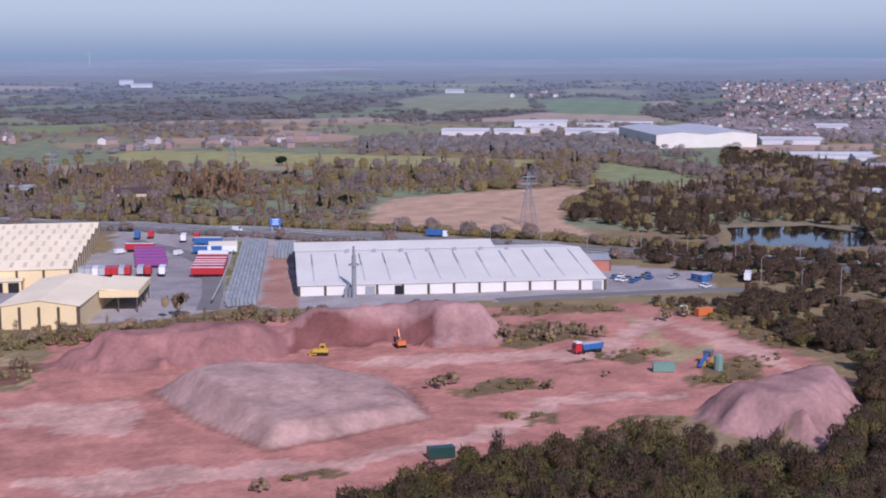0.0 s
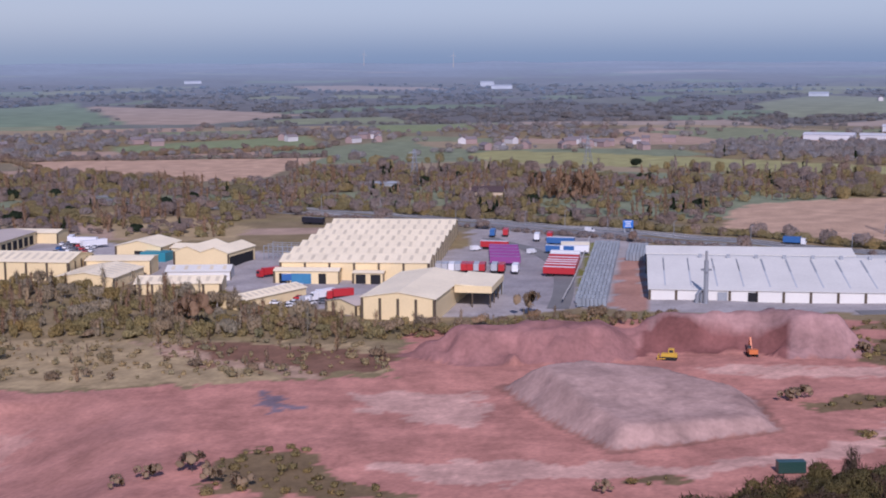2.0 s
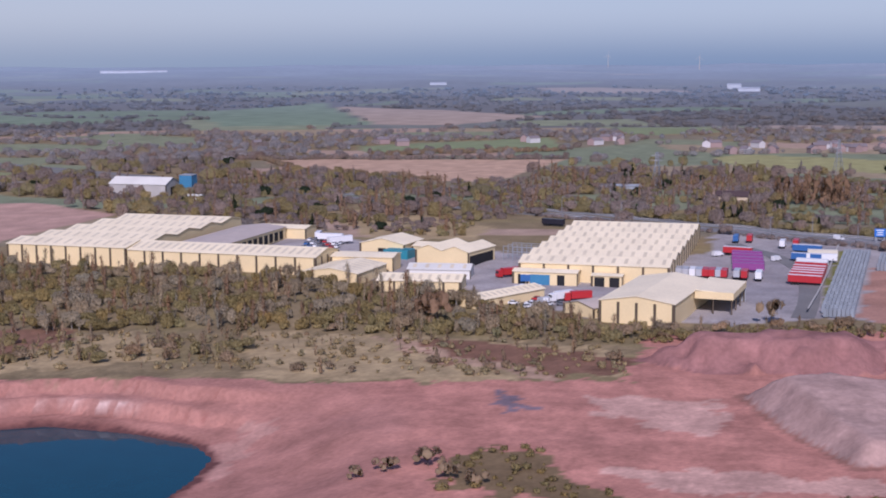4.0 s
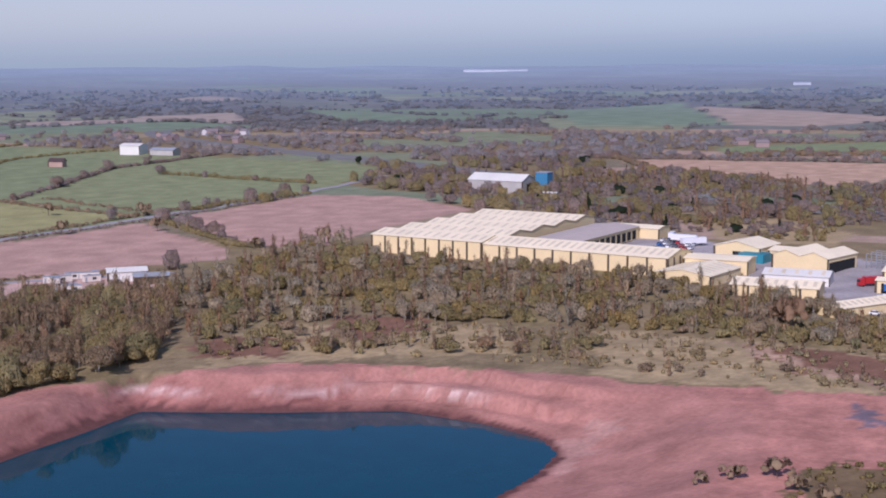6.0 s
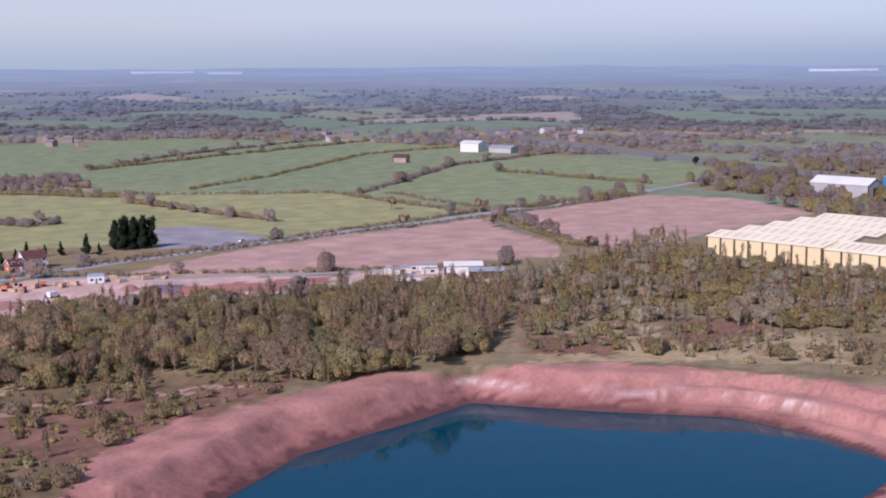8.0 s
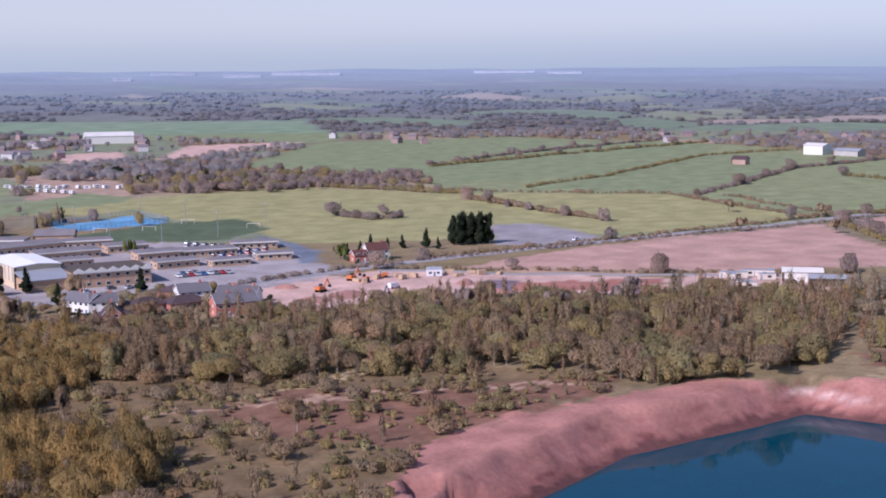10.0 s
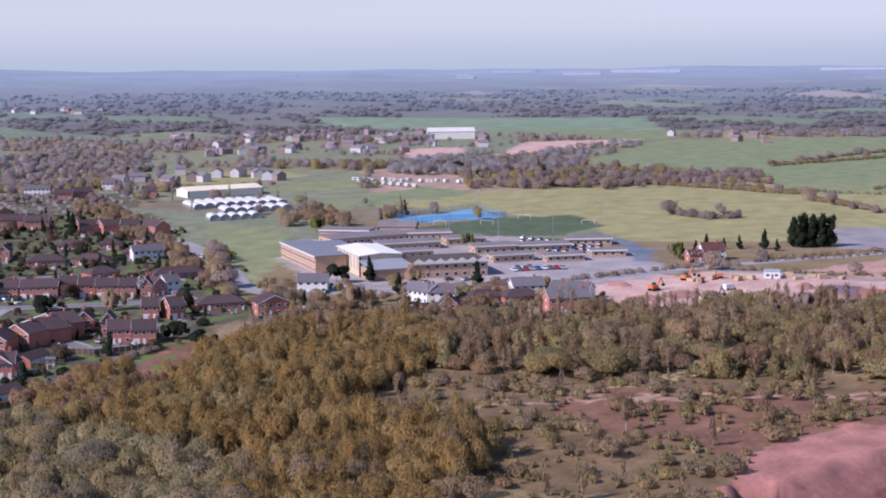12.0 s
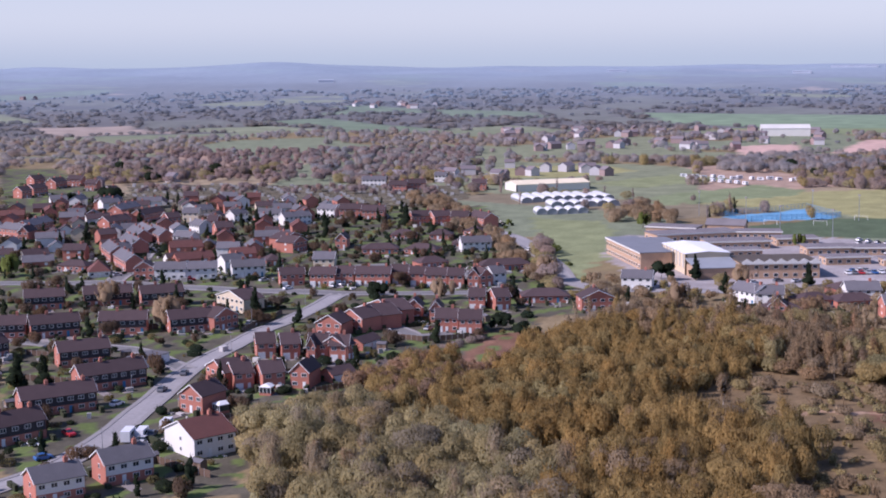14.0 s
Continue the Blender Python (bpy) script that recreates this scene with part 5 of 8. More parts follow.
# ---- the houses: style, front left corner, turn, width, depth ----
HOUSES = []
HOUSES.append(("white_hero", -298, -85, 135, 10.9, 14.0))
HOUSES.append(("brown_row", -360, -134, 129, 19.2, 8.0))
HOUSES.append(("brown_row", -331, -139, 125, 19.3, 8.0))
HOUSES.append(("brown_row", -303, -137, 138, 15.8, 8.0))
HOUSES.append(("brown_row", -389, -151, 122, 15.2, 8.0))
HOUSES.append(("brown_row", -432, -177, 120, 16.0, 8.0))
HOUSES.append(("brown_row", -441, -157, 102, 15.7, 8.0))
HOUSES.append(("brown_row", -443, -133, 119, 14.9, 8.0))
HOUSES.append(("brown_row", -486, -201, 111, 14.2, 8.0))
HOUSES.append(("brown_row", -491, -180, 111, 17.6, 8.0))
HOUSES.append(("brown_row", -491, -158, 114, 15.7, 8.0))
HOUSES.append(("brown_row", -431, -191, 106, 11.7, 8.0))
HOUSES.append(("brown_row", -399, -177, 152, 7.5, 8.0))
HOUSES.append(("clad", -264, -109, 130, 10.5, 8.0))
HOUSES.append(("clad", -278, -99, 131, 11.1, 8.0))
HOUSES.append(("red_gable", -447, -119, 143, 10.2, 8.0))
HOUSES.append(("pale_block", -493, -130, 47, 17.9, 9.0))
HOUSES.append(("red_side", -365, -92, 121, 5.6, 9.0))
HOUSES.append(("red_side", -365, -84, 117, 6.3, 9.0))
HOUSES.append(("red_side", -406, -95, 108, 5.7, 9.0))
HOUSES.append(("red_side", -405, -87, 109, 5.6, 9.0))
HOUSES.append(("red_side", -405, -79, 92, 6.1, 9.0))
HOUSES.append(("red_side", -403, -72, 92, 5.7, 9.0))
HOUSES.append(("red_side", -403, -67, 156, 5.3, 9.0))
HOUSES.append(("red_gable", -368, -77, 79, 5.6, 9.0))
HOUSES.append(("red_gable", -342, -101, 62, 8.0, 9.0))
HOUSES.append(("red_gable", -376, -103, 39, 12.8, 9.0))
HOUSES.append(("red_gable", -403, -79, 92, 2.6, 9.0))
HOUSES.append(("garage", -374, -66, 136, 8.0, 6.0))
HOUSES.append(("garage", -418, -64, 153, 9.9, 6.0))
HOUSES.append(("red_gable", -440, -83, 74, 9.3, 9.0))
HOUSES.append(("red_gable", -452, -77, 53, 10.9, 9.0))
HOUSES.append(("red_gable", -467, -74, 34, 18.0, 9.0))
HOUSES.append(("red_gable", -478, -71, 33, 18.6, 9.0))
HOUSES.append(("red_gable", -472, -57, 92, 6.0, 9.0))
HOUSES.append(("red_gable", -468, -48, 92, 4.5, 9.0))
HOUSES.append(("red_side", -492, -36, 91, 5.8, 9.0))
HOUSES.append(("red_side", -490, -26, 114, 5.9, 9.0))
HOUSES.append(("red_side", -448, -44, 92, 7.6, 9.0))
HOUSES.append(("red_side", -446, -36, 92, 7.5, 9.0))
HOUSES.append(("bay_front", -541, -116, 108, 9.9, 9.0))
HOUSES.append(("bay_front", -541, -104, 91, 10.2, 9.0))
HOUSES.append(("bay_front", -544, -94, 91, 7.4, 9.0))
HOUSES.append(("bay_front", -544, -86, 91, 14.3, 9.0))
HOUSES.append(("bay_front", -550, -72, 91, 7.0, 9.0))
HOUSES.append(("bay_front", -546, -64, 91, 6.4, 9.0))
HOUSES.append(("bay_front", -543, -57, 91, 8.7, 9.0))
HOUSES.append(("bay_front", -542, -48, 91, 6.4, 9.0))
HOUSES.append(("red_gable", -542, -40, 91, 4.5, 10.0))
HOUSES.append(("red_gable", -542, -35, 121, 5.6, 10.0))
HOUSES.append(("red_gable", -636, -130, 153, 10.9, 10.0))
HOUSES.append(("red_gable", -652, -138, 144, 15.1, 10.0))
HOUSES.append(("red_gable", -656, -113, 90, 5.6, 10.0))
HOUSES.append(("white_row", -556, -173, 98, 13.0, 8.0))
HOUSES.append(("white_row", -558, -160, 104, 12.9, 8.0))
HOUSES.append(("white_row", -562, -141, 110, 13.9, 8.0))
HOUSES.append(("white_row", -547, -30, 120, 5.9, 8.0))
HOUSES.append(("red_gable", -557, -182, 101, 8.2, 9.0))
HOUSES.append(("bungalow_white", -563, -204, 111, 9.2, 12.0))
HOUSES.append(("bungalow", -582, -225, 78, 14.3, 8.0))
HOUSES.append(("slate_row", -599, -205, 30, 37.6, 8.0))
HOUSES.append(("slate_row", -655, -221, 32, 28.1, 8.0))
HOUSES.append(("slate_row", -626, -220, 28, 40.1, 8.0))
HOUSES.append(("slate_row", -699, -227, 29, 30.8, 8.0))
HOUSES.append(("slate_row", -688, -217, 30, 37.2, 8.0))
HOUSES.append(("slate_row", -688, -228, 29, 36.8, 8.0))
HOUSES.append(("red_row", -723, -249, 153, 17.1, 9.0))
HOUSES.append(("red_row", -760, -241, 166, 23.1, 9.0))
HOUSES.append(("red_row", -744, -222, 133, 7.7, 9.0))
HOUSES.append(("red_row", -728, -196, 90, 5.4, 9.0))
HOUSES.append(("red_row", -699, -183, 120, 9.2, 9.0))
HOUSES.append(("slate_row", -704, -286, 173, 29.8, 9.0))
HOUSES.append(("slate_row", -832, -287, 177, 70.7, 9.0))
HOUSES.append(("slate_row", -783, -262, 169, 24.2, 9.0))
HOUSES.append(("slate_row", -699, -301, 58, 17.4, 9.0))
HOUSES.append(("red_gable", -685, -285, 90, 5.5, 12.0))
HOUSES.append(("cream_row", -768, -221, 89, 9.3, 8.0))
HOUSES.append(("cream_row", -782, -215, 128, 9.3, 8.0))
HOUSES.append(("white_row", -666, -197, 67, 10.7, 8.0))
HOUSES.append(("white_row", -718, -203, 45, 10.3, 8.0))
HOUSES.append(("white_row", -620, -208, 135, 5.3, 8.0))
HOUSES.append(("white_row", -762, -189, 143, 10.3, 8.0))
HOUSES.append(("white_row", -767, -177, 89, 13.5, 8.0))
HOUSES.append(("white_row", -748, -157, 129, 16.8, 8.0))
HOUSES.append(("white_row", -793, -147, 62, 12.6, 8.0))
HOUSES.append(("white_row", -990, -150, 88, 17.6, 8.0))
HOUSES.append(("white_row", -1025, -100, 87, 8.6, 8.0))
HOUSES.append(("white_row", -644, -50, 106, 14.3, 8.0))
HOUSES.append(("bungalow", -636, -97, 97, 17.4, 9.0))
HOUSES.append(("bungalow", -596, -134, 117, 7.8, 9.0))
HOUSES.append(("bungalow", -636, -77, 77, 16.0, 9.0))
HOUSES.append(("bungalow", -589, -64, 120, 13.6, 9.0))
HOUSES.append(("bungalow", -581, -37, 107, 22.6, 9.0))
HOUSES.append(("bungalow", -687, -90, 90, 13.0, 9.0))
HOUSES.append(("bungalow", -687, -70, 90, 11.5, 9.0))
HOUSES.append(("bungalow", -656, -56, 90, 8.2, 9.0))
HOUSES.append(("bungalow", -703, -54, 63, 10.2, 9.0))
HOUSES.append(("cream_row", -586, -111, 91, 9.2, 9.0))
HOUSES.append(("red_row", -787, -133, 89, 13.3, 9.0))
HOUSES.append(("red_row", -781, -119, 89, 13.2, 9.0))
HOUSES.append(("red_row", -748, -85, 113, 13.1, 9.0))
HOUSES.append(("red_row", -747, -73, 120, 10.3, 9.0))
HOUSES.append(("red_row", -747, -64, 89, 9.4, 9.0))
HOUSES.append(("red_row", -945, -124, 88, 12.0, 9.0))
HOUSES.append(("red_row", -956, -67, 88, 9.9, 9.0))
HOUSES.append(("red_row", -953, -113, 105, 14.1, 9.0))
HOUSES.append(("red_row", -752, -55, 32, 18.3, 9.0))
HOUSES.append(("red_row", -962, -348, 88, 8.5, 9.0))
HOUSES.append(("red_row", -976, -375, 165, 13.9, 9.0))
HOUSES.append(("red_row", -999, -375, 88, 11.1, 9.0))
HOUSES.append(("red_row", -921, -370, 155, 13.2, 9.0))
HOUSES.append(("red_row", -905, -372, 152, 8.7, 9.0))
HOUSES.append(("red_row", -904, -308, 156, 8.3, 9.0))
HOUSES.append(("red_row", -1000, -401, 150, 10.6, 9.0))
HOUSES.append(("bungalow", -504, -17, 97, 17.9, 10.0))
HOUSES.append(("bungalow", -477, 68, 100, 14.3, 10.0))
HOUSES.append(("bungalow", -498, 84, 108, 13.8, 10.0))
HOUSES.append(("bungalow", -498, 97, 104, 16.3, 10.0))
HOUSES.append(("bungalow", -521, 101, 108, 15.1, 10.0))
HOUSES.append(("red_gable", -486, 5, 103, 12.2, 9.0))
HOUSES.append(("red_gable", -475, 69, 82, 6.0, 9.0))
HOUSES.append(("white_row", -538, 21, 81, 11.9, 9.0))
HOUSES.append(("white_row", -511, 60, 35, 13.5, 9.0))
HOUSES.append(("white_row", -500, 68, 82, 9.9, 9.0))
HOUSES.append(("white_row", -507, 102, 93, 12.2, 9.0))
HOUSES.append(("white_row", -499, 114, 58, 15.3, 9.0))
HOUSES.append(("slate_row", -477, 109, 94, 15.8, 9.0))
HOUSES.append(("white_hero", -587, 205, 95, 10.6, 7.0))
HOUSES.append(("brick_ext", -585, 198, 91, 6.5, 7.0))

for style, x, y, turn, wide, deep in HOUSES:
    house(style, x, y, turn, min(wide, 26), deep)

# ---- the smaller industrial buildings ----
TURQUOISE = mat("turquoise_sheet", (0.03, 0.22, 0.28), 0.5, vary=0.1)
PINK_ROOF = mat("faded_pink_grey_sheet", (0.50, 0.42, 0.36), 0.6, vary=0.12)
STEEL = mat("galvanised_steel", (0.40, 0.42, 0.44), 0.45, metal=0.6, vary=0.15)


def opening(t, wide0, wide1, z, y=-0.02, material=None, name="loading_door"):
    return part(name, box(wide0, y - 0.12, 0.05, wide1, y + 0.1, z), material or DARK, t)


works = shed("workshop", "cream workshop with a turquoise lean-to", -300, 557, 2, 22, 22, 6, 2.5, 1, "y")
opening(works, 9, 13, 4)
part("lean_to", box(15, -7, 0, 27, 2, 4.4), TURQUOISE, works)
shed("workshop", "low cream wing behind the workshop", -277, 565, 2, 22, 14, 4.5, 1.2, 1, "x", side_strips=2)
bay = shed("workshop", "cream twin-gabled workshop with an open side", -264, 542, -4, 26, 26, 7, 2.2, 2, "y")
part("open_bay", box(25.9, 1.5, 0.05, 26.15, 24, 5.2), DARK, bay)
shed("workshop", "cream flat-fronted workshop with a parapet", -288, 508, 14, 27, 16, 6.5, 0.8, 1, "x")
low = shed("workshop", "low cream shed with rooflights", -284, 478, 4, 24, 30, 4.5, 1.8, 1, "y", lights=7)
shed("workshop", "cream shed with dark rooflights beside the trees", -246, 470, 16, 33, 16, 4.6, 1.8, 1, "x", lights=9, strips=5)
shed("workshop", "white sheet shed with dark rooflights", -249, 503, 16, 26, 13, 4.0, 1.6, 1, "x", wall=WHITE_WALL, roof=WHITE_SHEET, lights=5)
shed("workshop", "narrow cream shed with many rooflights", -203, 452, -20, 10.5, 36, 3.6, 1.4, 1, "y", lights=12)
shed("workshop", "weathered pink-grey shed by the cream warehouse", -163, 455, -28, 15, 26, 4.0, 1.5, 1, "y", roof=PINK_ROOF)
front = shed("loading_bay", "cream front bay of the large warehouse", -204, 508, 9.5, 26, 8, 5.2, 0.7, 1, "x")
opening(front, 2, 5, 4.2), opening(front, 7, 15, 4.2, material=BLUE_SHEET), opening(front, 18, 21, 4.2)
dock = shed("loading_bay", "cream canopy over two dark loading doors", -173, 515, 9.5, 12, 6, 4.6, 0.4, 1, "x")
opening(dock, 1, 5, 4), opening(dock, 7, 11, 4)
canopy = thing("canopy", -120, 473, 0, 4, "cream open canopy on posts beside the low shed", "canopy")
part("roof_slope", slab((-0.5, 0, 8.6), (13, 0, 7.6), (13, 30, 7.6), (-0.5, 30, 8.6), 0.3), CREAM_ROOF, canopy)
part("fascia", box(-0.5, -0.15, 5.4, 13, -0.003, 8.0), CREAM, canopy)
part("fascia", box(13.003, 0, 5.4, 13.15, 30, 7.6), CREAM, canopy)
part("back_wall", box(-0.3, 29.7, 0, 13, 30, 7.5), GREY_SHEET, canopy)
for u, v in ((12.5, 0.4), (12.5, 10), (12.5, 20), (12.5, 29), (6, 0.4)):
    part("post", box(u - 0.2, v - 0.2, -0.2, u + 0.2, v + 0.2, 7.4), BROWN_TRIM, canopy)
yard = shed("warehouse", "lower pink-grey loading range with dark dock doors", -374, 512, 8, 24, 76, 6.2, 1.2, 1, "y", roof=PINK_ROOF)
# dark panels painted as the shade in the open docks
for i in range(11):
    part("dock_door", box(23.95, 6 + i * 6.2, 0.6, 24.2, 10 + i * 6.2, 4.8), DARK, yard)
shed("workshop", "small cream annexe at the end of the factory", -377, 590, 8, 26, 14, 5.5, 1.0, 1, "x")
shed("warehouse", "raised white rear range of the long factory", -62, 568, 7, 84, 24, 8.5, 1.6, 1, "x", wall=WHITE_WALL, roof=WHITE_SHEET)
barn = shed("barn", "large pale barn with a dark open end", -585, 734, 8, 42, 20, 9, 4, 1, "x", wall=CONCRETE, roof=WHITE_SHEET)
part("barn_door", box(41.95, 7, 0.05, 42.2, 13, 7), DARK, barn)
silo_box = thing("hopper_house", -541, 752, 0, 8, "blue sheet-clad hopper house beside the barn", "industrial building")
part("body", box(0, 0, 0, 9, 8, 14), BLUE_SHEET, silo_box)
part("roof", slab((-0.3, -0.3, 14.2), (9.3, -0.3, 14.2), (9.3, 8.3, 14.6), (-0.3, 8.3, 14.6), 0.2), GREY_SHEET, silo_box)
shed("shed", "small white sheet shed in the trees", -518, 727, 12, 9, 9, 3, 1.2, 1, "x", wall=WHITE_WALL, roof=WHITE_SHEET)
shed("shed", "long grey shed among the motorway trees", -292, 888, 18, 26, 10, 4, 1, 1, "x", wall=GREY_SHEET, roof=GREY_SHEET)
shed("farmhouse", "pink farm buildings among the trees", -203, 842, 5, 20, 10, 5, 3, 1, "x", wall=CREAM_RENDER_EARLY, roof=ROOF_TILE)
# steel rack beside the warehouse
rack = thing("steel_rack", -232, 566, 0, 2, "open grey steel storage rack", "storage rack")
for i in range(5):
    for j in range(3):
        part("upright", box(i * 4.5 - 0.15, j * 6 - 0.15, 0, i * 4.5 + 0.15, j * 6 + 0.15, 6.5), STEEL, rack)
for j in range(3):
    for z in (2.1, 4.2, 6.3):
        part("beam", box(0, j * 6 - 0.12, z, 18, j * 6 + 0.12, z + 0.25), STEEL, rack)
# fittings of the long white factory
stack = thing("extractor_stack", -33, 500, 0, 7, "grey steel extractor stack with ducts beside the factory", "chimney stack")
part("flue", tube([(0, 0, 0), (0, 0, 16)], (0.9, 0.8), 12), STEEL, stack)
part("platform", tube([(0, 0, 12.4), (0, 0, 12.8)], (2.0, 2.0), 12), STEEL, stack)
part("cowl", tube([(0, 0, 16), (0, 0, 19.5)], (0.45, 0.45), 8), STEEL, stack)
part("duct", tube([(-3.2, 0.6, 0), (-3.0, 0.6, 3.2), (-2.0, 0.4, 5.0), (-0.3, 0.2, 5.4)], (0.8, 0.8, 0.7, 0.6), 10), STEEL, stack)
part("duct", tube([(-1.6, 1.0, 0), (-1.5, 0.8, 3.5), (-0.3, 0.2, 4.4)], (0.5, 0.5, 0.4), 10), STEEL, stack)
annexe = shed("annexe", "red brick annexe at the factory end", 60, 560, 7, 9, 12, 5, 1.5, 1, "x", wall=BRICK, roof=GREY_SHEET)

# far sheds
# white sheet dulled by distance haze put into its colour
HAZE_WHITE = mat("weathered_white_hall", (0.55, 0.55, 0.57), 0.8, vary=0.12, scale=0.2)
shed("warehouse", "large distant white and grey warehouse", 200, 1290, 6, 98, 150, 13, 2.5, 2, "y", wall=WHITE_SHEET, roof=GREY_PALE, strips=0)
for x, y, w, d, h in ((-2, 1505, 52, 40, 9), (56, 1512, 34, 30, 8), (86, 1660, 64, 40, 11), (98, 1545, 30, 24, 10), (133, 1500, 78, 40, 9), (160, 1640, 40, 20, 7), (205, 1670, 50, 24, 7), (310, 1335, 60, 50, 8), (330, 1500, 60, 40, 8), (293, 1152, 70, 26, 6), (340, 1130, 40, 30, 6), (251, 850, 50, 24, 5), (415, 1530, 36, 36, 12)):
    shed("warehouse", "distant low white warehouse", x, y, -6, w, d, h * 0.62, 1.6, 1, "x", wall=HAZE_WHITE, roof=HAZE_WHITE)
shed("warehouse", "low red-clad store beyond the pond", 318, 1026, -10, 46, 30, 5, 1.2, 1, "x", wall=BRICK, roof=GREY_SHEET)
shed("greenhouse", "long pale nursery shed", -940, -35, 112, 54, 24, 5, 2, 1, "x", wall=WHITE_WALL, roof=CREAM_ROOF)
POLYTHENE = mat("dull_white_polythene", (0.60, 0.60, 0.57), 0.5, vary=0.15)


def tunnels(x0, y0, x1, y1, count, deep):
    """Joined growing tunnels side by side, each an arched skin on low walls with dark ends."""
    wide = math.hypot(x1 - x0, y1 - y0) / count
    a = math.degrees(math.atan2(y1 - y0, x1 - x0))
    arch = [(wide * (0.5 - 0.5 * math.cos(math.pi * i / 8)), 1.6 + 2.2 * math.sin(math.pi * i / 8)) for i in range(9)]
    for k in range(count):
        x, y = x0 + (x1 - x0) * k / count, y0 + (y1 - y0) * k / count
        t = thing("growing_tunnel", x, y, height(x, y), a, "white polythene growing tunnel with an arched roof", "greenhouse", "nursery tunnels")
        skin = [(u, w) for u, w in arch] + [(u * 0.97 + 0.015 * wide, w - 0.12) for u, w in arch[::-1]]
        part("skin", prism(skin[::-1], 0, deep), POLYTHENE, t)
        part("side_rail", box(0, 0.1, 0, 0.15, deep - 0.1, 1.6), STEEL, t)
        part("end_wall", prism([(0.1, 0), (wide - 0.1, 0), (wide - 0.1, 1.6)] + [(0.03 * wide + 0.94 * u, w - 0.15) for u, w in arch[::-1][1:-1]] + [(0.1, 1.6)], 0.4, 0.5), GREY_SHEET, t)


tunnels(-867, -29, -884, 30, 9, 30)
tunnels(-838, -10, -848, 32, 6, 18)
tunnels(-800, -18, -806, 12, 5, 14)
shed("warehouse", "distant white hall with a curved look", -1605, 221, 85, 55, 30, 9, 4, 1, "x", wall=WHITE_WALL, roof=WHITE_SHEET)
shed("farm_shed", "white farm building on the hill", -1088, 824, 20, 22, 16, 9, 2, 1, "x", wall=WHITE_WALL, roof=WHITE_SHEET)
shed("farm_shed", "low grey farm building on the hill", -1060, 838, 20, 26, 14, 5, 2, 1, "x", wall=CONCRETE, roof=GREY_SHEET)
# farmhouse brick, paled with haze in its colour
HAZE_PINK = mat("pinkish_old_brick", (0.40, 0.27, 0.22), 0.9, vary=0.2)
shed("farmhouse", "pink brick farmhouse on the green hill", -1010, 690, 30, 13, 8, 5, 2.5, 1, "x", wall=HAZE_PINK, roof=ROOF_TILE)

# ---- the school ----
BLUE_ROOF = mat("blue_grey_standing_seam", (0.20, 0.21, 0.23), 0.8, vary=0.12)
FLAT_ROOF = mat("grey_felt_roof", (0.20, 0.18, 0.18), 0.9, vary=0.2)


def flat_block(label, x, y, turn, wide, deep, high, wall=BUFF_BRICK, roof=FLAT_ROOF, trim=WHITE_WALL, rows=1):
    """A flat-roofed school block with window bands on its front and left side."""
    t = thing("school_block", x, y, height(x, y) - 0.2, turn, label, "school building", "school blocks")
    part("wall", box(0, 0, 0, wide, deep, high), wall, t)
    part("roof", box(-0.5, -0.5, high, wide + 0.5, deep + 0.5, high + 0.35), roof, t)
    part("fascia", box(-0.6, -0.62, high - 0.35, wide + 0.6, -0.503, high + 0.3), trim, t)
    for k in range(rows):
        z = 1.0 + k * 3.3
        n = max(2, int(wide / 3.6))
        for i in range(n):
            window(t, "front", wide * (i + 0.5) / n, z, 1.9, 1.5, wide, deep, False)
        n = max(2, int(deep / 4.2))
        for i in range(n):
            window(t, "left", deep * (i + 0.5) / n, z, 1.9, 1.5, wide, deep, False)
    return t


flat_block("two-storey buff brick classroom block with a blue-grey roof", -640, 18, 14, 54, 14, 7.5, roof=BLUE_ROOF, rows=2)
flat_block("buff brick wing with a blue-grey roof", -648, 34, 14, 34, 12, 6.0, roof=BLUE_ROOF, rows=2)
hall = shed("sports_hall", "cream sports hall with a bright white roof", -610, 42, 12, 35, 19, 9, 0.8, 1, "x", wall=CREAM_RENDER_EARLY, roof=WHITE_BRIGHT)
part("lower_roof", slab((35.3, -0.5, 7.4), (49, -0.5, 5.0), (49, 19, 5.0), (35.3, 19, 7.4), 0.3), GREY_SHEET, hall)
part("lower_wall", box(35.31, 0.3, 0, 48.6, 18.6, 4.8), BUFF_BRICK, hall)
for i in range(7):
    part("fin", box(2 + i * 5, -0.6, 3.0, 2.6 + i * 5, -0.003, 9.3), WHITE_WALL, hall)
orange = flat_block("buff brick block with a dark roof and a white zigzag edge", -564, 71, 96, 32, 24, 6.5, roof=BROWN_TRIM, rows=2)
for i in range(7):
    part("zigzag_fascia", prism([(i * 4.7 - 0.4, 6.4), (i * 4.7 + 4.3, 6.4), (i * 4.7 + 4.3, 7.2), (i * 4.7 + 1.9, 8.6), (i * 4.7 - 0.4, 7.2)], -0.9, -0.65), WHITE_WALL, orange)
for x, y, turn, w, d, h in ((-676, 44, 110, 44, 16, 4), (-650, 66, 100, 30, 14, 4), (-622, 64, 98, 24, 10, 3.6), (-628, 108, 96, 20, 12, 4), (-603, 112, 100, 20, 9, 3.6), (-600, 136, 94, 18, 9, 3.2), (-612, 160, 86, 16, 8, 3.2), (-634, 130, 92, 26, 12, 3.5), (-652, 158, 84, 22, 10, 3.4), (-708, 40, 70, 26, 14, 4.5), (-664, 100, 95, 20, 12, 3.8), (-690, 84, 88, 22, 12, 3.8)):
    flat_block("low flat-roofed brick school block", x, y, turn, w, d, h)
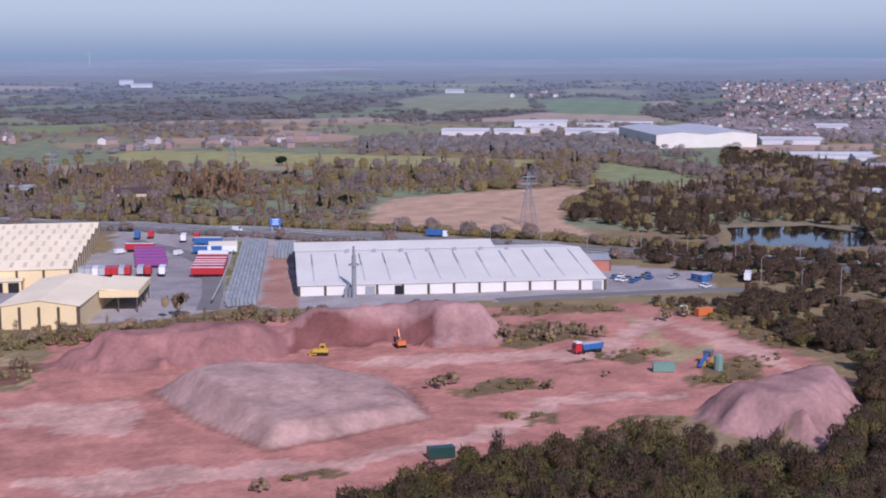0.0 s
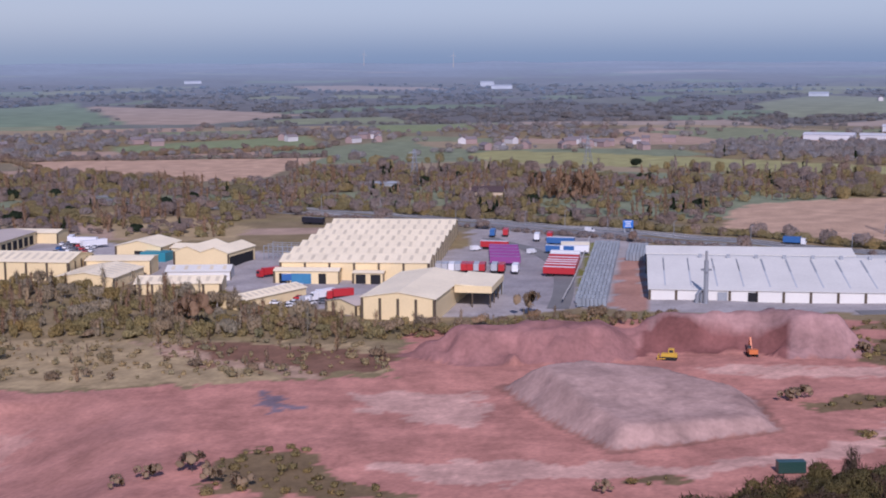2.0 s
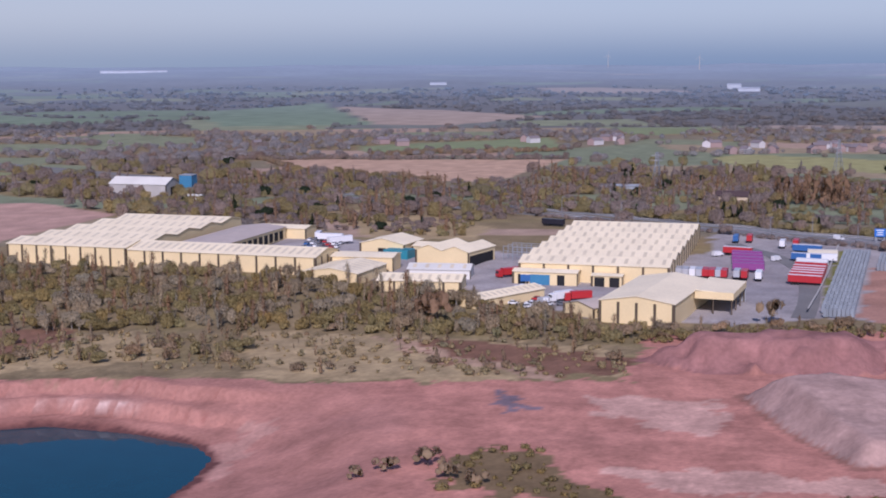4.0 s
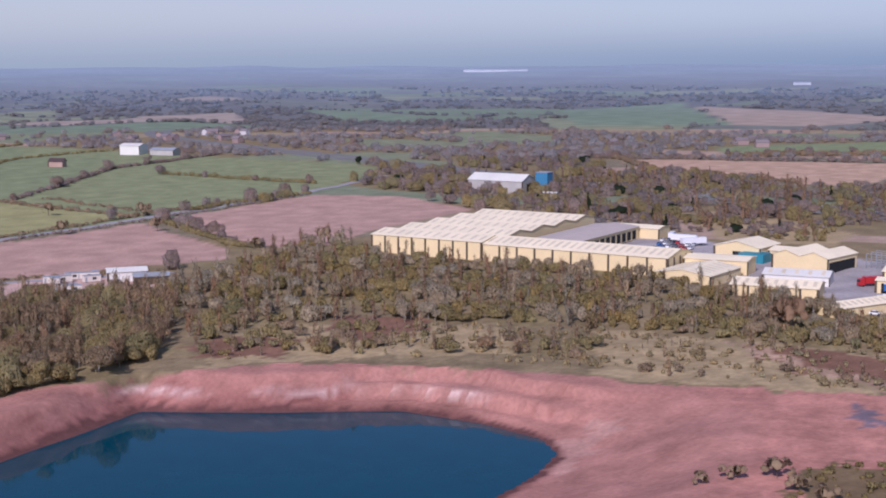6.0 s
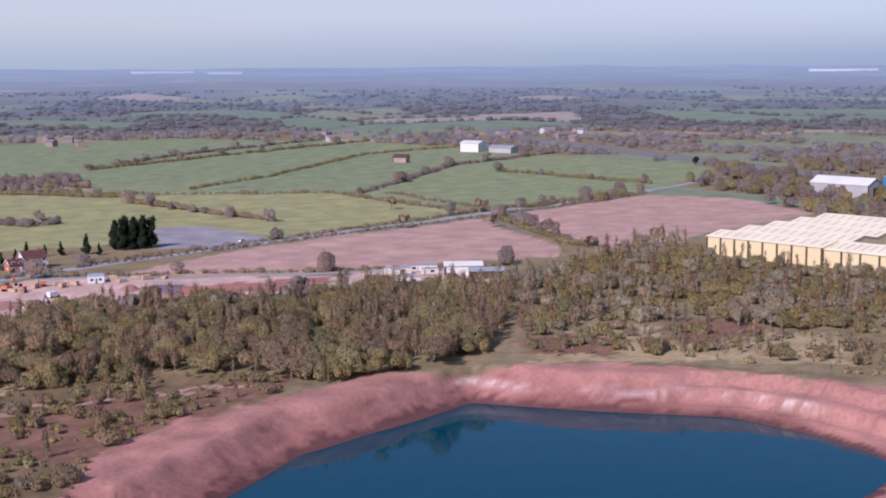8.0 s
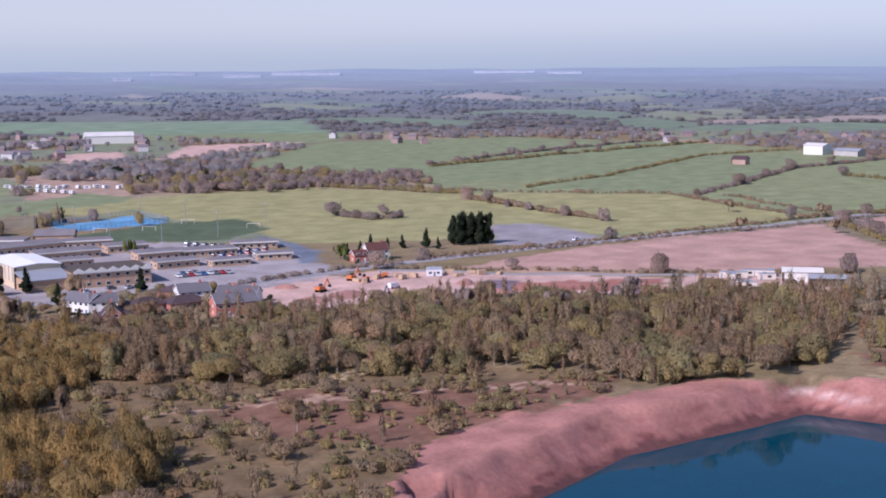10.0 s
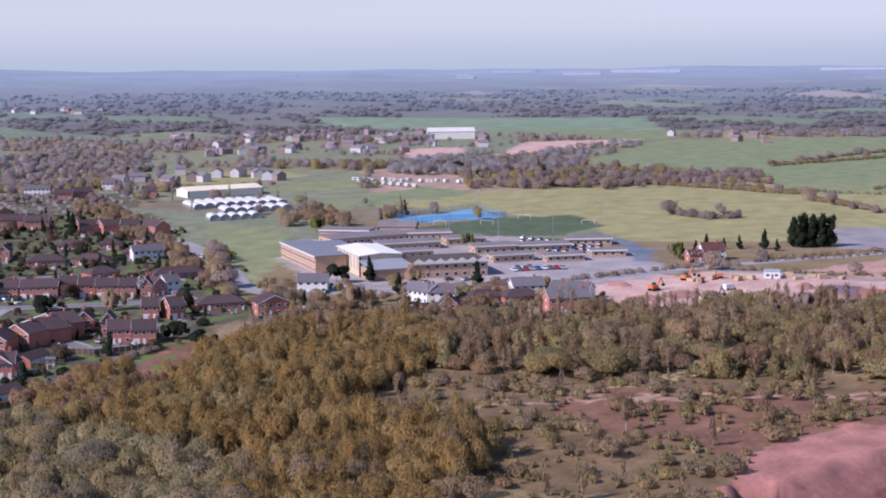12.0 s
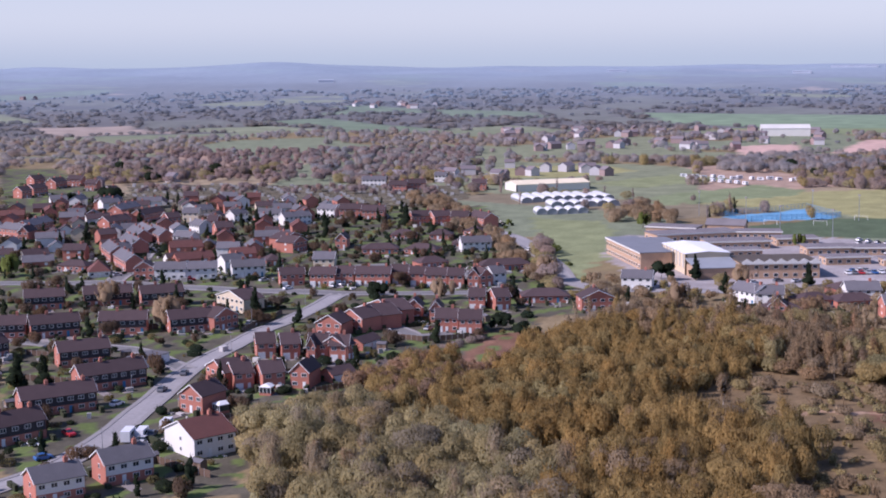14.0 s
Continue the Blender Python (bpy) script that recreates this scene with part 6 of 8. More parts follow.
shed("school_hall", "gabled buff brick school hall", -724, 72, 75, 20, 13, 3.6, 2.4, 1, "x", wall=BUFF_BRICK, roof=FLAT_ROOF)

# seams, vents and panels of the long white factory
roofing = thing("roof_vents", -54, 504, height(-54, 504) - 0.3, 7, "dark vent strips and cowls on the white factory roof", "roof vents")
for i in range(12):
    u = 6 + i * 9.6
    for a, b, m in ((0.10, 0.92, GREY_PALE), (0.55, 0.92, GREY_SHEET if 3 < i < 11 else GREY_PALE)):
        q = lambda f, d, lift: (u + d, 48 * f, 4.45 + 5.5 * f + lift)
        s = 0.28 if m is GREY_PALE else 0.35
        part("vent_strip", slab(q(a, -s, 0.06 if m is GREY_PALE else 0.14), q(a, s, 0.06 if m is GREY_PALE else 0.14), q(b, s, 0.06 if m is GREY_PALE else 0.14), q(b, -s, 0.06 if m is GREY_PALE else 0.14), 0.1), m, roofing)
for i in range(7):
    part("cowl", box(20 + i * 11, 45, 9.4, 21.4 + i * 11, 46.4, 11.0), GREY_SHEET, roofing)
doors = thing("factory_doors", -54, 504, height(-54, 504) - 0.3, 7, "grey roller doors in the white factory front", "doors")
for a, b, m in ((25, 28.5, GREY_SHEET), (36, 39.5, DARK), (112, 115.5, GREY_SHEET)):
    part("roller_door", box(a, -0.35, 0.3, b, -0.31, 3.6), m, doors)

# ---- vehicles and plant ----
PAINT = {n: mat(n + "_vehicle_paint", c, 0.35, vary=0.06, bump=0, spec=0.5) for n, c in (
    ("white", (0.75, 0.75, 0.75)), ("silver", (0.42, 0.43, 0.45)), ("grey", (0.14, 0.145, 0.16)), ("blue", (0.04, 0.13, 0.33)), ("red", (0.45, 0.03, 0.035)), ("purple", (0.27, 0.07, 0.24)),
    ("dark", (0.02, 0.02, 0.03)), ("cream", (0.66, 0.60, 0.48)), ("yellow", (0.62, 0.38, 0.05)), ("orange", (0.60, 0.17, 0.05)), ("green", (0.16, 0.30, 0.24)), ("darkgreen", (0.02, 0.06, 0.05)))}
RUBBER = mat("black_rubber", (0.02, 0.02, 0.02), 0.9, vary=0.2, bump=0)
WORD = {"darkgreen": "dark green", "dark": "black"}


def cylinder_x(x, y, z, r, w, sides=10):
    """A wheel or drum with its axle along y."""
    v = [(x + r * math.cos(6.283 * i / sides), y + s * w / 2, z + r * math.sin(6.283 * i / sides)) for s in (-1, 1) for i in range(sides)]
    f = [tuple(range(sides - 1, -1, -1)), tuple(range(sides, 2 * sides))]
    f += [(i, (i + 1) % sides, (i + 1) % sides + sides, i + sides) for i in range(sides)]
    return v, [tuple(reversed(q)) for q in f]


def wheels(t, places, r, w):
    for x, y in places:
        part("wheel", cylinder_x(x, y, r, r, w), RUBBER, t)


def car(c):
    t = thing("car", 0, 0, label=f"{WORD.get(c, c)} parked car with dark windows", category="car")
    part("body", prism([(-2.1, 0.25), (2.1, 0.25), (2.15, 0.6), (1.9, 0.85), (0.9, 0.95), (-2.0, 1.0), (-2.15, 0.7)], -0.87, 0.87), PAINT[c], t)
    part("cabin", prism([(-1.85, 0.98), (1.0, 0.95), (0.3, 1.45), (-1.3, 1.48)], -0.75, 0.75), GLASS_DARK, t)
    part("roof", prism([(-1.25, 1.46), (0.25, 1.44), (0.2, 1.52), (-1.15, 1.53)], -0.7, 0.7), PAINT[c], t)
    wheels(t, ((-1.3, -0.8), (1.3, -0.8), (-1.3, 0.8), (1.3, 0.8)), 0.33, 0.22)
    return t


def van(c):
    t = thing("van", 0, 0, label=f"{c} panel van parked on asphalt", category="van")
    part("body", prism([(-2.7, 0.35), (2.6, 0.35), (2.7, 1.0), (1.9, 1.25), (1.2, 2.2), (-2.7, 2.3)], -0.98, 0.98), PAINT[c], t)
    part("windscreen", prism([(1.25, 1.35), (1.9, 1.28), (1.95, 1.32), (1.32, 2.12)], -0.85, 0.85), GLASS_DARK, t)
    wheels(t, ((-1.7, -0.9), (1.7, -0.9), (-1.7, 0.9), (1.7, 0.9)), 0.36, 0.25)
    return t


def trailer(c, name="lorry_trailer"):
    t = thing(name, 0, 0, label=f"{WORD.get(c, c)} box trailer parked in the yard", category="trailer")
    part("box", box(-6.6, -1.25, 1.2, 6.6, 1.25, 3.95), PAINT[c], t)
    part("roof_panel", box(-6.6, -1.25, 3.953, 6.6, 1.25, 4.0), PAINT["white"] if c in ("red", "blue") else PAINT[c], t)
    part("chassis", box(-6.2, -0.5, 0.8, 6.0, 0.5, 1.197), RUBBER, t)
    wheels(t, [(x, y) for x in (-5, -3.8, -2.6) for y in (-1.0, 1.0)], 0.5, 0.35)
    part("landing_leg", box(3.9, -0.8, 0, 4.1, -0.6, 1.2), RUBBER, t)
    part("landing_leg", box(3.9, 0.6, 0, 4.1, 0.8, 1.2), RUBBER, t)
    return t


def cab(t, x, c):
    part("cab", prism([(x - 1.0, 0.6), (x + 1.2, 0.6), (x + 1.25, 1.9), (x + 0.95, 3.2), (x - 1.0, 3.4)], -1.2, 1.2), PAINT[c], t)
    part("windscreen", prism([(x + 1.2, 1.95), (x + 1.32, 1.95), (x + 1.05, 2.9), (x + 0.97, 2.9)], -1.05, 1.05), GLASS_DARK, t)


def lorry(c):
    t = thing("lorry", 0, 0, label=f"{WORD.get(c, c)} lorry with a box body", category="lorry")
    part("box", box(-5.6, -1.25, 1.15, 2.6, 1.25, 3.9), PAINT["silver" if c == "grey" else c], t)
    cab(t, 3.9, "white" if c in ("grey", "blue") else c)
    part("chassis", box(-5.4, -0.5, 0.75, 4.6, 0.5, 1.147), RUBBER, t)
    wheels(t, [(x, y) for x in (-4, -2.8, 3.6) for y in (-1.0, 1.0)], 0.5, 0.35)
    return t


def tipper(c):
    t = thing("tipper_lorry", 0, 0, label="red and white tipper lorry with a blue body", category="lorry")
    part("tipper_body", prism([(-4.6, 1.2), (2.4, 1.2), (2.7, 2.9), (-4.9, 2.9)], -1.25, 1.25), PAINT["blue"], t, "blue steel tipper body")
    part("load", prism([(-4.4, 2.903), (2.3, 2.903), (1.0, 3.15), (-3.0, 3.2)], -1.0, 1.0), PAINT["silver"], t)
    cab(t, 3.9, "red")
    part("cab_roof", box(2.9, -1.15, 3.403, 4.8, 1.15, 3.75), PAINT["white"], t)
    part("chassis", box(-4.6, -0.5, 0.8, 4.6, 0.5, 1.197), RUBBER, t)
    wheels(t, [(x, y) for x in (-3.7, -2.4, 2.2, 3.8) for y in (-1.05, 1.05)], 0.52, 0.4)
    return t


def tracks(t, length=4.2, gap=1.2):
    for y in (-gap, gap):
        part("track", prism([(-length / 2, 0.25), (-length / 2 + 0.3, 0), (length / 2 - 0.3, 0), (length / 2, 0.25), (length / 2, 0.7), (length / 2 - 0.3, 0.95), (-length / 2 + 0.3, 0.95), (-length / 2, 0.7)], y - 0.3, y + 0.3), RUBBER, t)


def excavator(c):
    t = thing("excavator", 0, 0, label=f"{c} tracked excavator with a raised arm", category="excavator")
    tracks(t)
    part("body", prism([(-2.4, 1.0), (1.5, 1.0), (1.5, 1.7), (0.2, 2.2), (-2.3, 2.3)], -1.3, 1.3), PAINT[c], t)
    part("cab", prism([(0.1, 1.7), (1.6, 1.7), (1.4, 3.1), (0.1, 3.1)], 0.2, 1.25), GLASS_DARK, t)
    part("boom", prism([(1.2, 1.4), (1.7, 1.4), (4.0, 4.9), (3.5, 5.1)], -0.35, 0.1), PAINT[c], t)
    part("dipper", prism([(3.4, 5.1), (3.9, 4.9), (5.6, 2.2), (5.2, 2.1)], -0.28, 0.05), PAINT[c], t)
    part("bucket", prism([(4.9, 2.2), (5.7, 2.2), (5.5, 1.2), (4.7, 1.4)], -0.7, 0.45), RUBBER, t)
    return t


def bulldozer(c):
    t = thing("bulldozer", 0, 0, label="yellow tracked bulldozer with a front blade", category="bulldozer")
    tracks(t, 4.6, 1.3)
    part("body", prism([(-2.4, 0.9), (2.4, 0.9), (2.3, 1.9), (-2.3, 2.0)], -0.9, 0.9), PAINT[c], t)
    part("cab", prism([(-1.5, 2.0), (0.3, 2.0), (0.2, 3.4), (-1.4, 3.4)], -0.9, 0.9), PAINT[c], t)
    part("cab_glass", box(-1.2, -0.93, 2.3, 0.0, 0.93, 3.1), GLASS_DARK, t)
    part("blade", prism([(3.1, 0.1), (3.4, 0.1), (3.25, 0.7), (3.4, 1.4), (3.1, 1.4)], -2.0, 2.0), PAINT[c], t)
    part("blade_arm", box(1.0, -1.75, 0.4, 3.1, -1.6, 0.65), PAINT[c], t)
    part("blade_arm", box(1.0, 1.6, 0.4, 3.1, 1.75, 0.65), PAINT[c], t)
    return t


def dumper(c):
    t = thing("dumper", 0, 0, label=f"{c} site dumper with a front skip", category="dumper")
    part("skip", prism([(0.2, 0.9), (1.6, 0.9), (2.4, 2.0), (-0.1, 2.0)], -1.0, 1.0), PAINT[c], t)
    part("body", box(-1.9, -0.8, 0.7, 0.1, 0.8, 1.5), PAINT[c], t)
    part("roll_bar", prism([(-1.0, 1.5), (-0.8, 1.5), (-0.8, 2.9), (-1.0, 2.9)], -0.7, 0.7), RUBBER, t)
    wheels(t, [(x, y) for x in (-1.3, 1.2) for y in (-0.9, 0.9)], 0.55, 0.45)
    return t


def container(c):
    t = thing("shipping_container", 0, 0, label=f"{WORD.get(c, c)} steel container on the quarry floor", category="container")
    part("body", box(-3, -1.2, 0.1, 3, 1.2, 2.6), PAINT[c], t)
    for i in range(14):
        part("rib", box(-2.85 + i * 0.42, -1.25, 0.2, -2.65 + i * 0.42, -1.203, 2.5), PAINT[c], t)
    part("door", box(3.003, -1.1, 0.2, 3.06, 1.1, 2.5), PAINT["blue" if c == "orange" else c], t)
    return t


def cabin(c):
    t = thing("site_cabin", 0, 0, label=f"{c} flat-roofed steel site cabin", category="cabin")
    part("body", box(-3.2, -1.5, 0.1, 3.2, 1.5, 3.0), PAINT[c], t)
    part("roof", box(-3.3, -1.6, 3.003, 3.3, 1.6, 3.12), PAINT["silver"], t)
    for x in (-1.8, 1.6):
        part("window", box(x - 0.6, -1.54, 1.2, x + 0.6, -1.503, 2.1), GLASS_DARK, t)
    part("door", box(-0.4, -1.55, 0.15, 0.4, -1.503, 2.1), PAINT["grey"], t)
    return t


def caravan(c):
    t = thing("caravan", 0, 0, label="white touring caravan on a drive", category="caravan")
    part("body", prism([(-2.6, 0.5), (2.4, 0.5), (2.7, 1.2), (2.4, 2.5), (-2.4, 2.6), (-2.7, 1.3)], -1.1, 1.1), PAINT["white"], t)
    part("window", box(-1.2, -1.13, 1.3, 1.0, -1.103, 2.0), GLASS_DARK, t)
    part("end_window", box(2.45, -0.8, 1.4, 2.66, 0.8, 2.1), GLASS_DARK, t)
    part("drawbar", box(2.5, -0.1, 0.45, 3.8, 0.1, 0.6), STEEL, t)
    wheels(t, ((0, -1.0), (0, 1.0)), 0.35, 0.2)
    return t


def motorhome(c):
    t = thing("motorhome", 0, 0, label="white motorhome parked on a drive", category="motorhome")
    part("body", prism([(-3.4, 0.45), (2.2, 0.45), (3.2, 0.6), (3.3, 1.2), (2.5, 1.5), (2.9, 2.2), (2.2, 3.0), (-3.4, 3.0)], -1.15, 1.15), PAINT["white"], t)
    part("windscreen", prism([(2.5, 1.55), (2.95, 1.4), (2.95, 2.05), (2.75, 2.1)], -0.95, 0.95), GLASS_DARK, t)
    part("window", box(-2.2, -1.18, 1.6, 0.6, -1.153, 2.3), GLASS_DARK, t)
    wheels(t, ((-2.0, -1.0), (2.1, -1.0), (-2.0, 1.0), (2.1, 1.0)), 0.36, 0.25)
    return t


def tank(c):
    t = thing("water_tank", 0, 0, label="cream plastic water tank with lid", category="tank")
    part("body", tube([(0, 0, 0), (0, 0, 2.6), (0, 0, 3.0), (0, 0, 3.1)], (1.5, 1.5, 1.0, 0.05), 14), PAINT["cream"], t)
    part("lid", tube([(0, 0, 3.05), (0, 0, 3.3)], (0.4, 0.4), 10), PAINT["grey"], t)
    return t


def silo(c):
    t = thing("silo", 0, 0, label="pale green vertical steel silo", category="silo")
    part("body", tube([(0, 0, 0), (0, 0, 4.2), (0, 0, 4.7), (0, 0, 4.8)], (1.3, 1.3, 0.7, 0.05), 14), PAINT["green"], t)
    part("ladder", box(-0.2, -1.4, 0, 0.2, -1.3, 4.4), STEEL, t)
    return t


def crusher(c):
    t = thing("screening_plant", 0, 0, label="blue and yellow screening plant with a conveyor", category="machine")
    part("hopper", prism([(1.4, 2.0), (3.2, 2.0), (3.8, 3.8), (0.8, 3.8)], -1.2, 1.2), PAINT["grey"], t)
    part("conveyor", prism([(-5.0, 0.4), (-4.6, 0.2), (2.0, 3.0), (1.7, 3.4)], -0.5, 0.5), PAINT["blue"], t)
    for x, y in ((1.6, -1.1), (3.0, -1.1), (1.6, 1.1), (3.0, 1.1)):
        part("leg", box(x - 0.12, y - 0.12, 0, x + 0.12, y + 0.12, 2.1), PAINT["yellow"], t)
    part("frame", box(-2.2, -0.8, 0.0, -1.9, 0.8, 1.5), PAINT["yellow"], t)
    part("chute", prism([(-2.0, 0.0), (0.8, 0.0), (0.4, 0.9), (-1.4, 1.1)], -2.6, -1.4), PAINT["yellow"], t)
    return t


MAKERS = {"car": car, "van": van, "trailer": trailer, "lorry": lorry, "tipper": tipper, "excavator": excavator, "bulldozer": bulldozer, "dumper": dumper, "container": container,
          "cabin": cabin, "caravan": caravan, "motorhome": motorhome, "tank": tank, "silo": silo, "crusher": crusher}
GROUPS = {"car": "parked cars", "trailer": "trailers in the yard", "lorry": "lorries in the yard", "van": "parked vans", "caravan": "caravans"}

# ---- vehicles and plant: kind, colour, place, turn ----
VEHICLES = []
VEHICLES.append(("trailer", "red", -95.6, 549.5, -1))
VEHICLES.append(("trailer", "red", -96.4, 556.7, -1))
VEHICLES.append(("trailer", "red", -97.2, 564.1, -1))
VEHICLES.append(("trailer", "red", -98.1, 571.6, -1))
VEHICLES.append(("trailer", "red", -99.0, 579.4, -1))
VEHICLES.append(("trailer", "red", -99.9, 587.3, -1))
VEHICLES.append(("trailer", "white", -100.8, 595.5, -1))
VEHICLES.append(("trailer", "red", -138.6, 620.6, -2))
VEHICLES.append(("trailer", "purple", -123.9, 576.1, 5))
VEHICLES.append(("trailer", "purple", -125.7, 584.0, 5))
VEHICLES.append(("trailer", "purple", -127.7, 592.1, 5))
VEHICLES.append(("trailer", "purple", -129.7, 600.4, 5))
VEHICLES.append(("trailer", "purple", -131.8, 609.0, 5))
VEHICLES.append(("lorry", "grey", -148.1, 554.8, 101))
VEHICLES.append(("lorry", "grey", -145.3, 554.8, 101))
VEHICLES.append(("lorry", "white", -142.3, 554.7, 100))
VEHICLES.append(("lorry", "grey", -139.5, 554.6, 100))
VEHICLES.append(("lorry", "red", -136.9, 554.6, 100))
VEHICLES.append(("lorry", "red", -134.1, 554.5, 99))
VEHICLES.append(("lorry", "grey", -131.3, 554.4, 99))
VEHICLES.append(("lorry", "red", -129.0, 554.4, 99))
VEHICLES.append(("lorry", "grey", -124.0, 555.7, 98))
VEHICLES.append(("lorry", "red", -120.9, 555.6, 98))
VEHICLES.append(("lorry", "white", -115.1, 555.5, 98))
VEHICLES.append(("trailer", "blue", -110.5, 638.2, -2))
VEHICLES.append(("trailer", "white", -100.1, 615.1, 9))
VEHICLES.append(("trailer", "blue", -106.6, 614.4, -2))
VEHICLES.append(("trailer", "cream", -101.8, 627.7, 10))
VEHICLES.append(("lorry", "blue", -149.9, 667.3, 98))
VEHICLES.append(("lorry", "red", -144.1, 671.3, 98))
VEHICLES.append(("lorry", "white", -125.5, 658.4, 96))
VEHICLES.append(("lorry", "red", -119.9, 662.3, 96))
VEHICLES.append(("van", "white", -146.6, 615.5, 55))
VEHICLES.append(("van", "white", -119.4, 612.1, 68))
VEHICLES.append(("car", "white", 69.8, 538.7, 61))
VEHICLES.append(("car", "white", 71.7, 535.9, 61))
VEHICLES.append(("car", "grey", 73.8, 539.9, 61))
VEHICLES.append(("car", "blue", 74.7, 533.1, 61))
VEHICLES.append(("car", "blue", 68.9, 544.2, 62))
VEHICLES.append(("car", "blue", 77.0, 537.1, 61))
VEHICLES.append(("car", "white", 71.8, 545.6, 62))
VEHICLES.append(("car", "grey", 80.7, 543.9, 61))
VEHICLES.append(("car", "blue", 82.3, 539.7, 61))
VEHICLES.append(("car", "blue", 82.7, 548.1, 61))
VEHICLES.append(("car", "silver", 91.5, 540.9, 60))
VEHICLES.append(("car", "grey", 93.6, 545.0, 60))
VEHICLES.append(("car", "white", 101.7, 520.7, 58))
VEHICLES.append(("car", "white", 100.9, 523.3, 58))
VEHICLES.append(("van", "white", -105.1, 694.6, -28))
VEHICLES.append(("lorry", "blue", -2.8, 669.6, -12))
VEHICLES.append(("trailer", "dark", -255.4, 694.1, -10))
VEHICLES.append(("lorry", "white", 120.7, 536.2, 74))
VEHICLES.append(("van", "white", -195.6, 470.0, 71))
VEHICLES.append(("van", "white", -196.1, 476.6, 71))
VEHICLES.append(("car", "white", -178.6, 458.5, 69))
VEHICLES.append(("car", "white", -178.9, 464.7, 70))
VEHICLES.append(("car", "white", -175.4, 461.3, 69))
VEHICLES.append(("car", "white", -173.6, 467.2, 69))
VEHICLES.append(("van", "silver", -177.2, 472.0, 70))
VEHICLES.append(("lorry", "white", -173.0, 478.6, -121))
VEHICLES.append(("lorry", "red", -167.6, 481.8, -141))
VEHICLES.append(("trailer", "blue", -195.1, 511.3, 25))
VEHICLES.append(("lorry", "red", -212.4, 522.3, -123))
VEHICLES.append(("car", "white", -328.9, 550.8, 100))
VEHICLES.append(("car", "silver", -327.4, 554.0, 100))
VEHICLES.append(("car", "blue", -325.9, 557.3, 99))
VEHICLES.append(("car", "white", -324.4, 560.5, 99))
VEHICLES.append(("car", "grey", -322.9, 563.8, 99))
VEHICLES.append(("car", "red", -321.3, 567.1, 99))
VEHICLES.append(("car", "white", -319.8, 570.4, 99))
VEHICLES.append(("car", "silver", -334.4, 563.3, 100))
VEHICLES.append(("car", "blue", -332.9, 566.6, 100))
VEHICLES.append(("car", "white", -331.4, 569.9, 100))
VEHICLES.append(("car", "grey", -329.9, 573.3, 99))
VEHICLES.append(("car", "red", -328.3, 576.7, 99))
VEHICLES.append(("car", "white", -326.8, 580.1, 99))
VEHICLES.append(("car", "silver", -325.2, 583.6, 99))
VEHICLES.append(("car", "blue", -340.2, 576.2, 100))
VEHICLES.append(("car", "white", -338.6, 579.7, 100))
VEHICLES.append(("car", "grey", -337.1, 583.2, 100))
VEHICLES.append(("car", "red", -335.6, 586.7, 100))
VEHICLES.append(("car", "white", -334.0, 590.2, 100))
VEHICLES.append(("car", "silver", -332.4, 593.7, 99))
VEHICLES.append(("car", "blue", -330.9, 597.3, 99))
VEHICLES.append(("car", "white", -346.2, 589.8, 101))
VEHICLES.append(("car", "grey", -344.6, 593.4, 100))
VEHICLES.append(("car", "red", -343.1, 597.0, 100))
VEHICLES.append(("car", "white", -341.5, 600.6, 100))
VEHICLES.append(("car", "silver", -340.0, 604.2, 100))
VEHICLES.append(("trailer", "white", -335.8, 592.2, 9))
VEHICLES.append(("trailer", "white", -326.0, 583.9, 60))
VEHICLES.append(("lorry", "white", -346.0, 598.3, 111))
VEHICLES.append(("car", "white", -346.5, -119.4, 157))
VEHICLES.append(("car", "white", -307.4, -126.3, 66))
VEHICLES.append(("car", "blue", -296.7, -120.2, 134))
VEHICLES.append(("car", "red", -316.8, -121.6, 48))
VEHICLES.append(("car", "grey", -383.6, -111.5, 180))
VEHICLES.append(("car", "grey", -364.5, -112.5, 177))
VEHICLES.append(("car", "silver", -313.5, -101.6, 171))
VEHICLES.append(("car", "grey", -313.1, -103.2, -178))
VEHICLES.append(("car", "silver", -460.1, -110.2, -179))
VEHICLES.append(("car", "white", -459.2, -107.8, -180))
VEHICLES.append(("car", "white", -472.1, -53.7, 161))
VEHICLES.append(("car", "grey", -452.0, -46.8, 158))
VEHICLES.append(("car", "white", -450.8, -37.5, 155))
VEHICLES.append(("car", "silver", -539.3, -93.8, 159))
VEHICLES.append(("car", "white", -543.5, -91.1, 154))
VEHICLES.append(("car", "white", -594.7, -196.1, -179))
VEHICLES.append(("car", "silver", -567.1, -192.5, 126))
VEHICLES.append(("car", "white", -646.0, -18.7, 162))
VEHICLES.append(("car", "white", -533.4, -111.4, 138))
VEHICLES.append(("car", "silver", -553.7, -125.7, 136))
VEHICLES.append(("car", "white", -602.4, -22.5, 125))
VEHICLES.append(("car", "white", -673.3, -174.3, 124))
VEHICLES.append(("car", "red", -553.9, -69.3, 120))
VEHICLES.append(("car", "red", -555.4, -157.3, 116))
VEHICLES.append(("motorhome", "white", -314.6, -105.9, -176))
VEHICLES.append(("caravan", "white", -317.1, -103.4, -179))
VEHICLES.append(("caravan", "white", -326.1, -99.9, -179))
VEHICLES.append(("car", "grey", -319.3, -101.4, -178))
VEHICLES.append(("car", "white", -578.5, 82.6, 126))
VEHICLES.append(("car", "white", -611.0, 325.1, 113))
VEHICLES.append(("car", "grey", -557.3, 84.6, 118))
VEHICLES.append(("car", "silver", -556.3, 91.6, 130))
VEHICLES.append(("car", "white", -552.6, 74.2, 125))
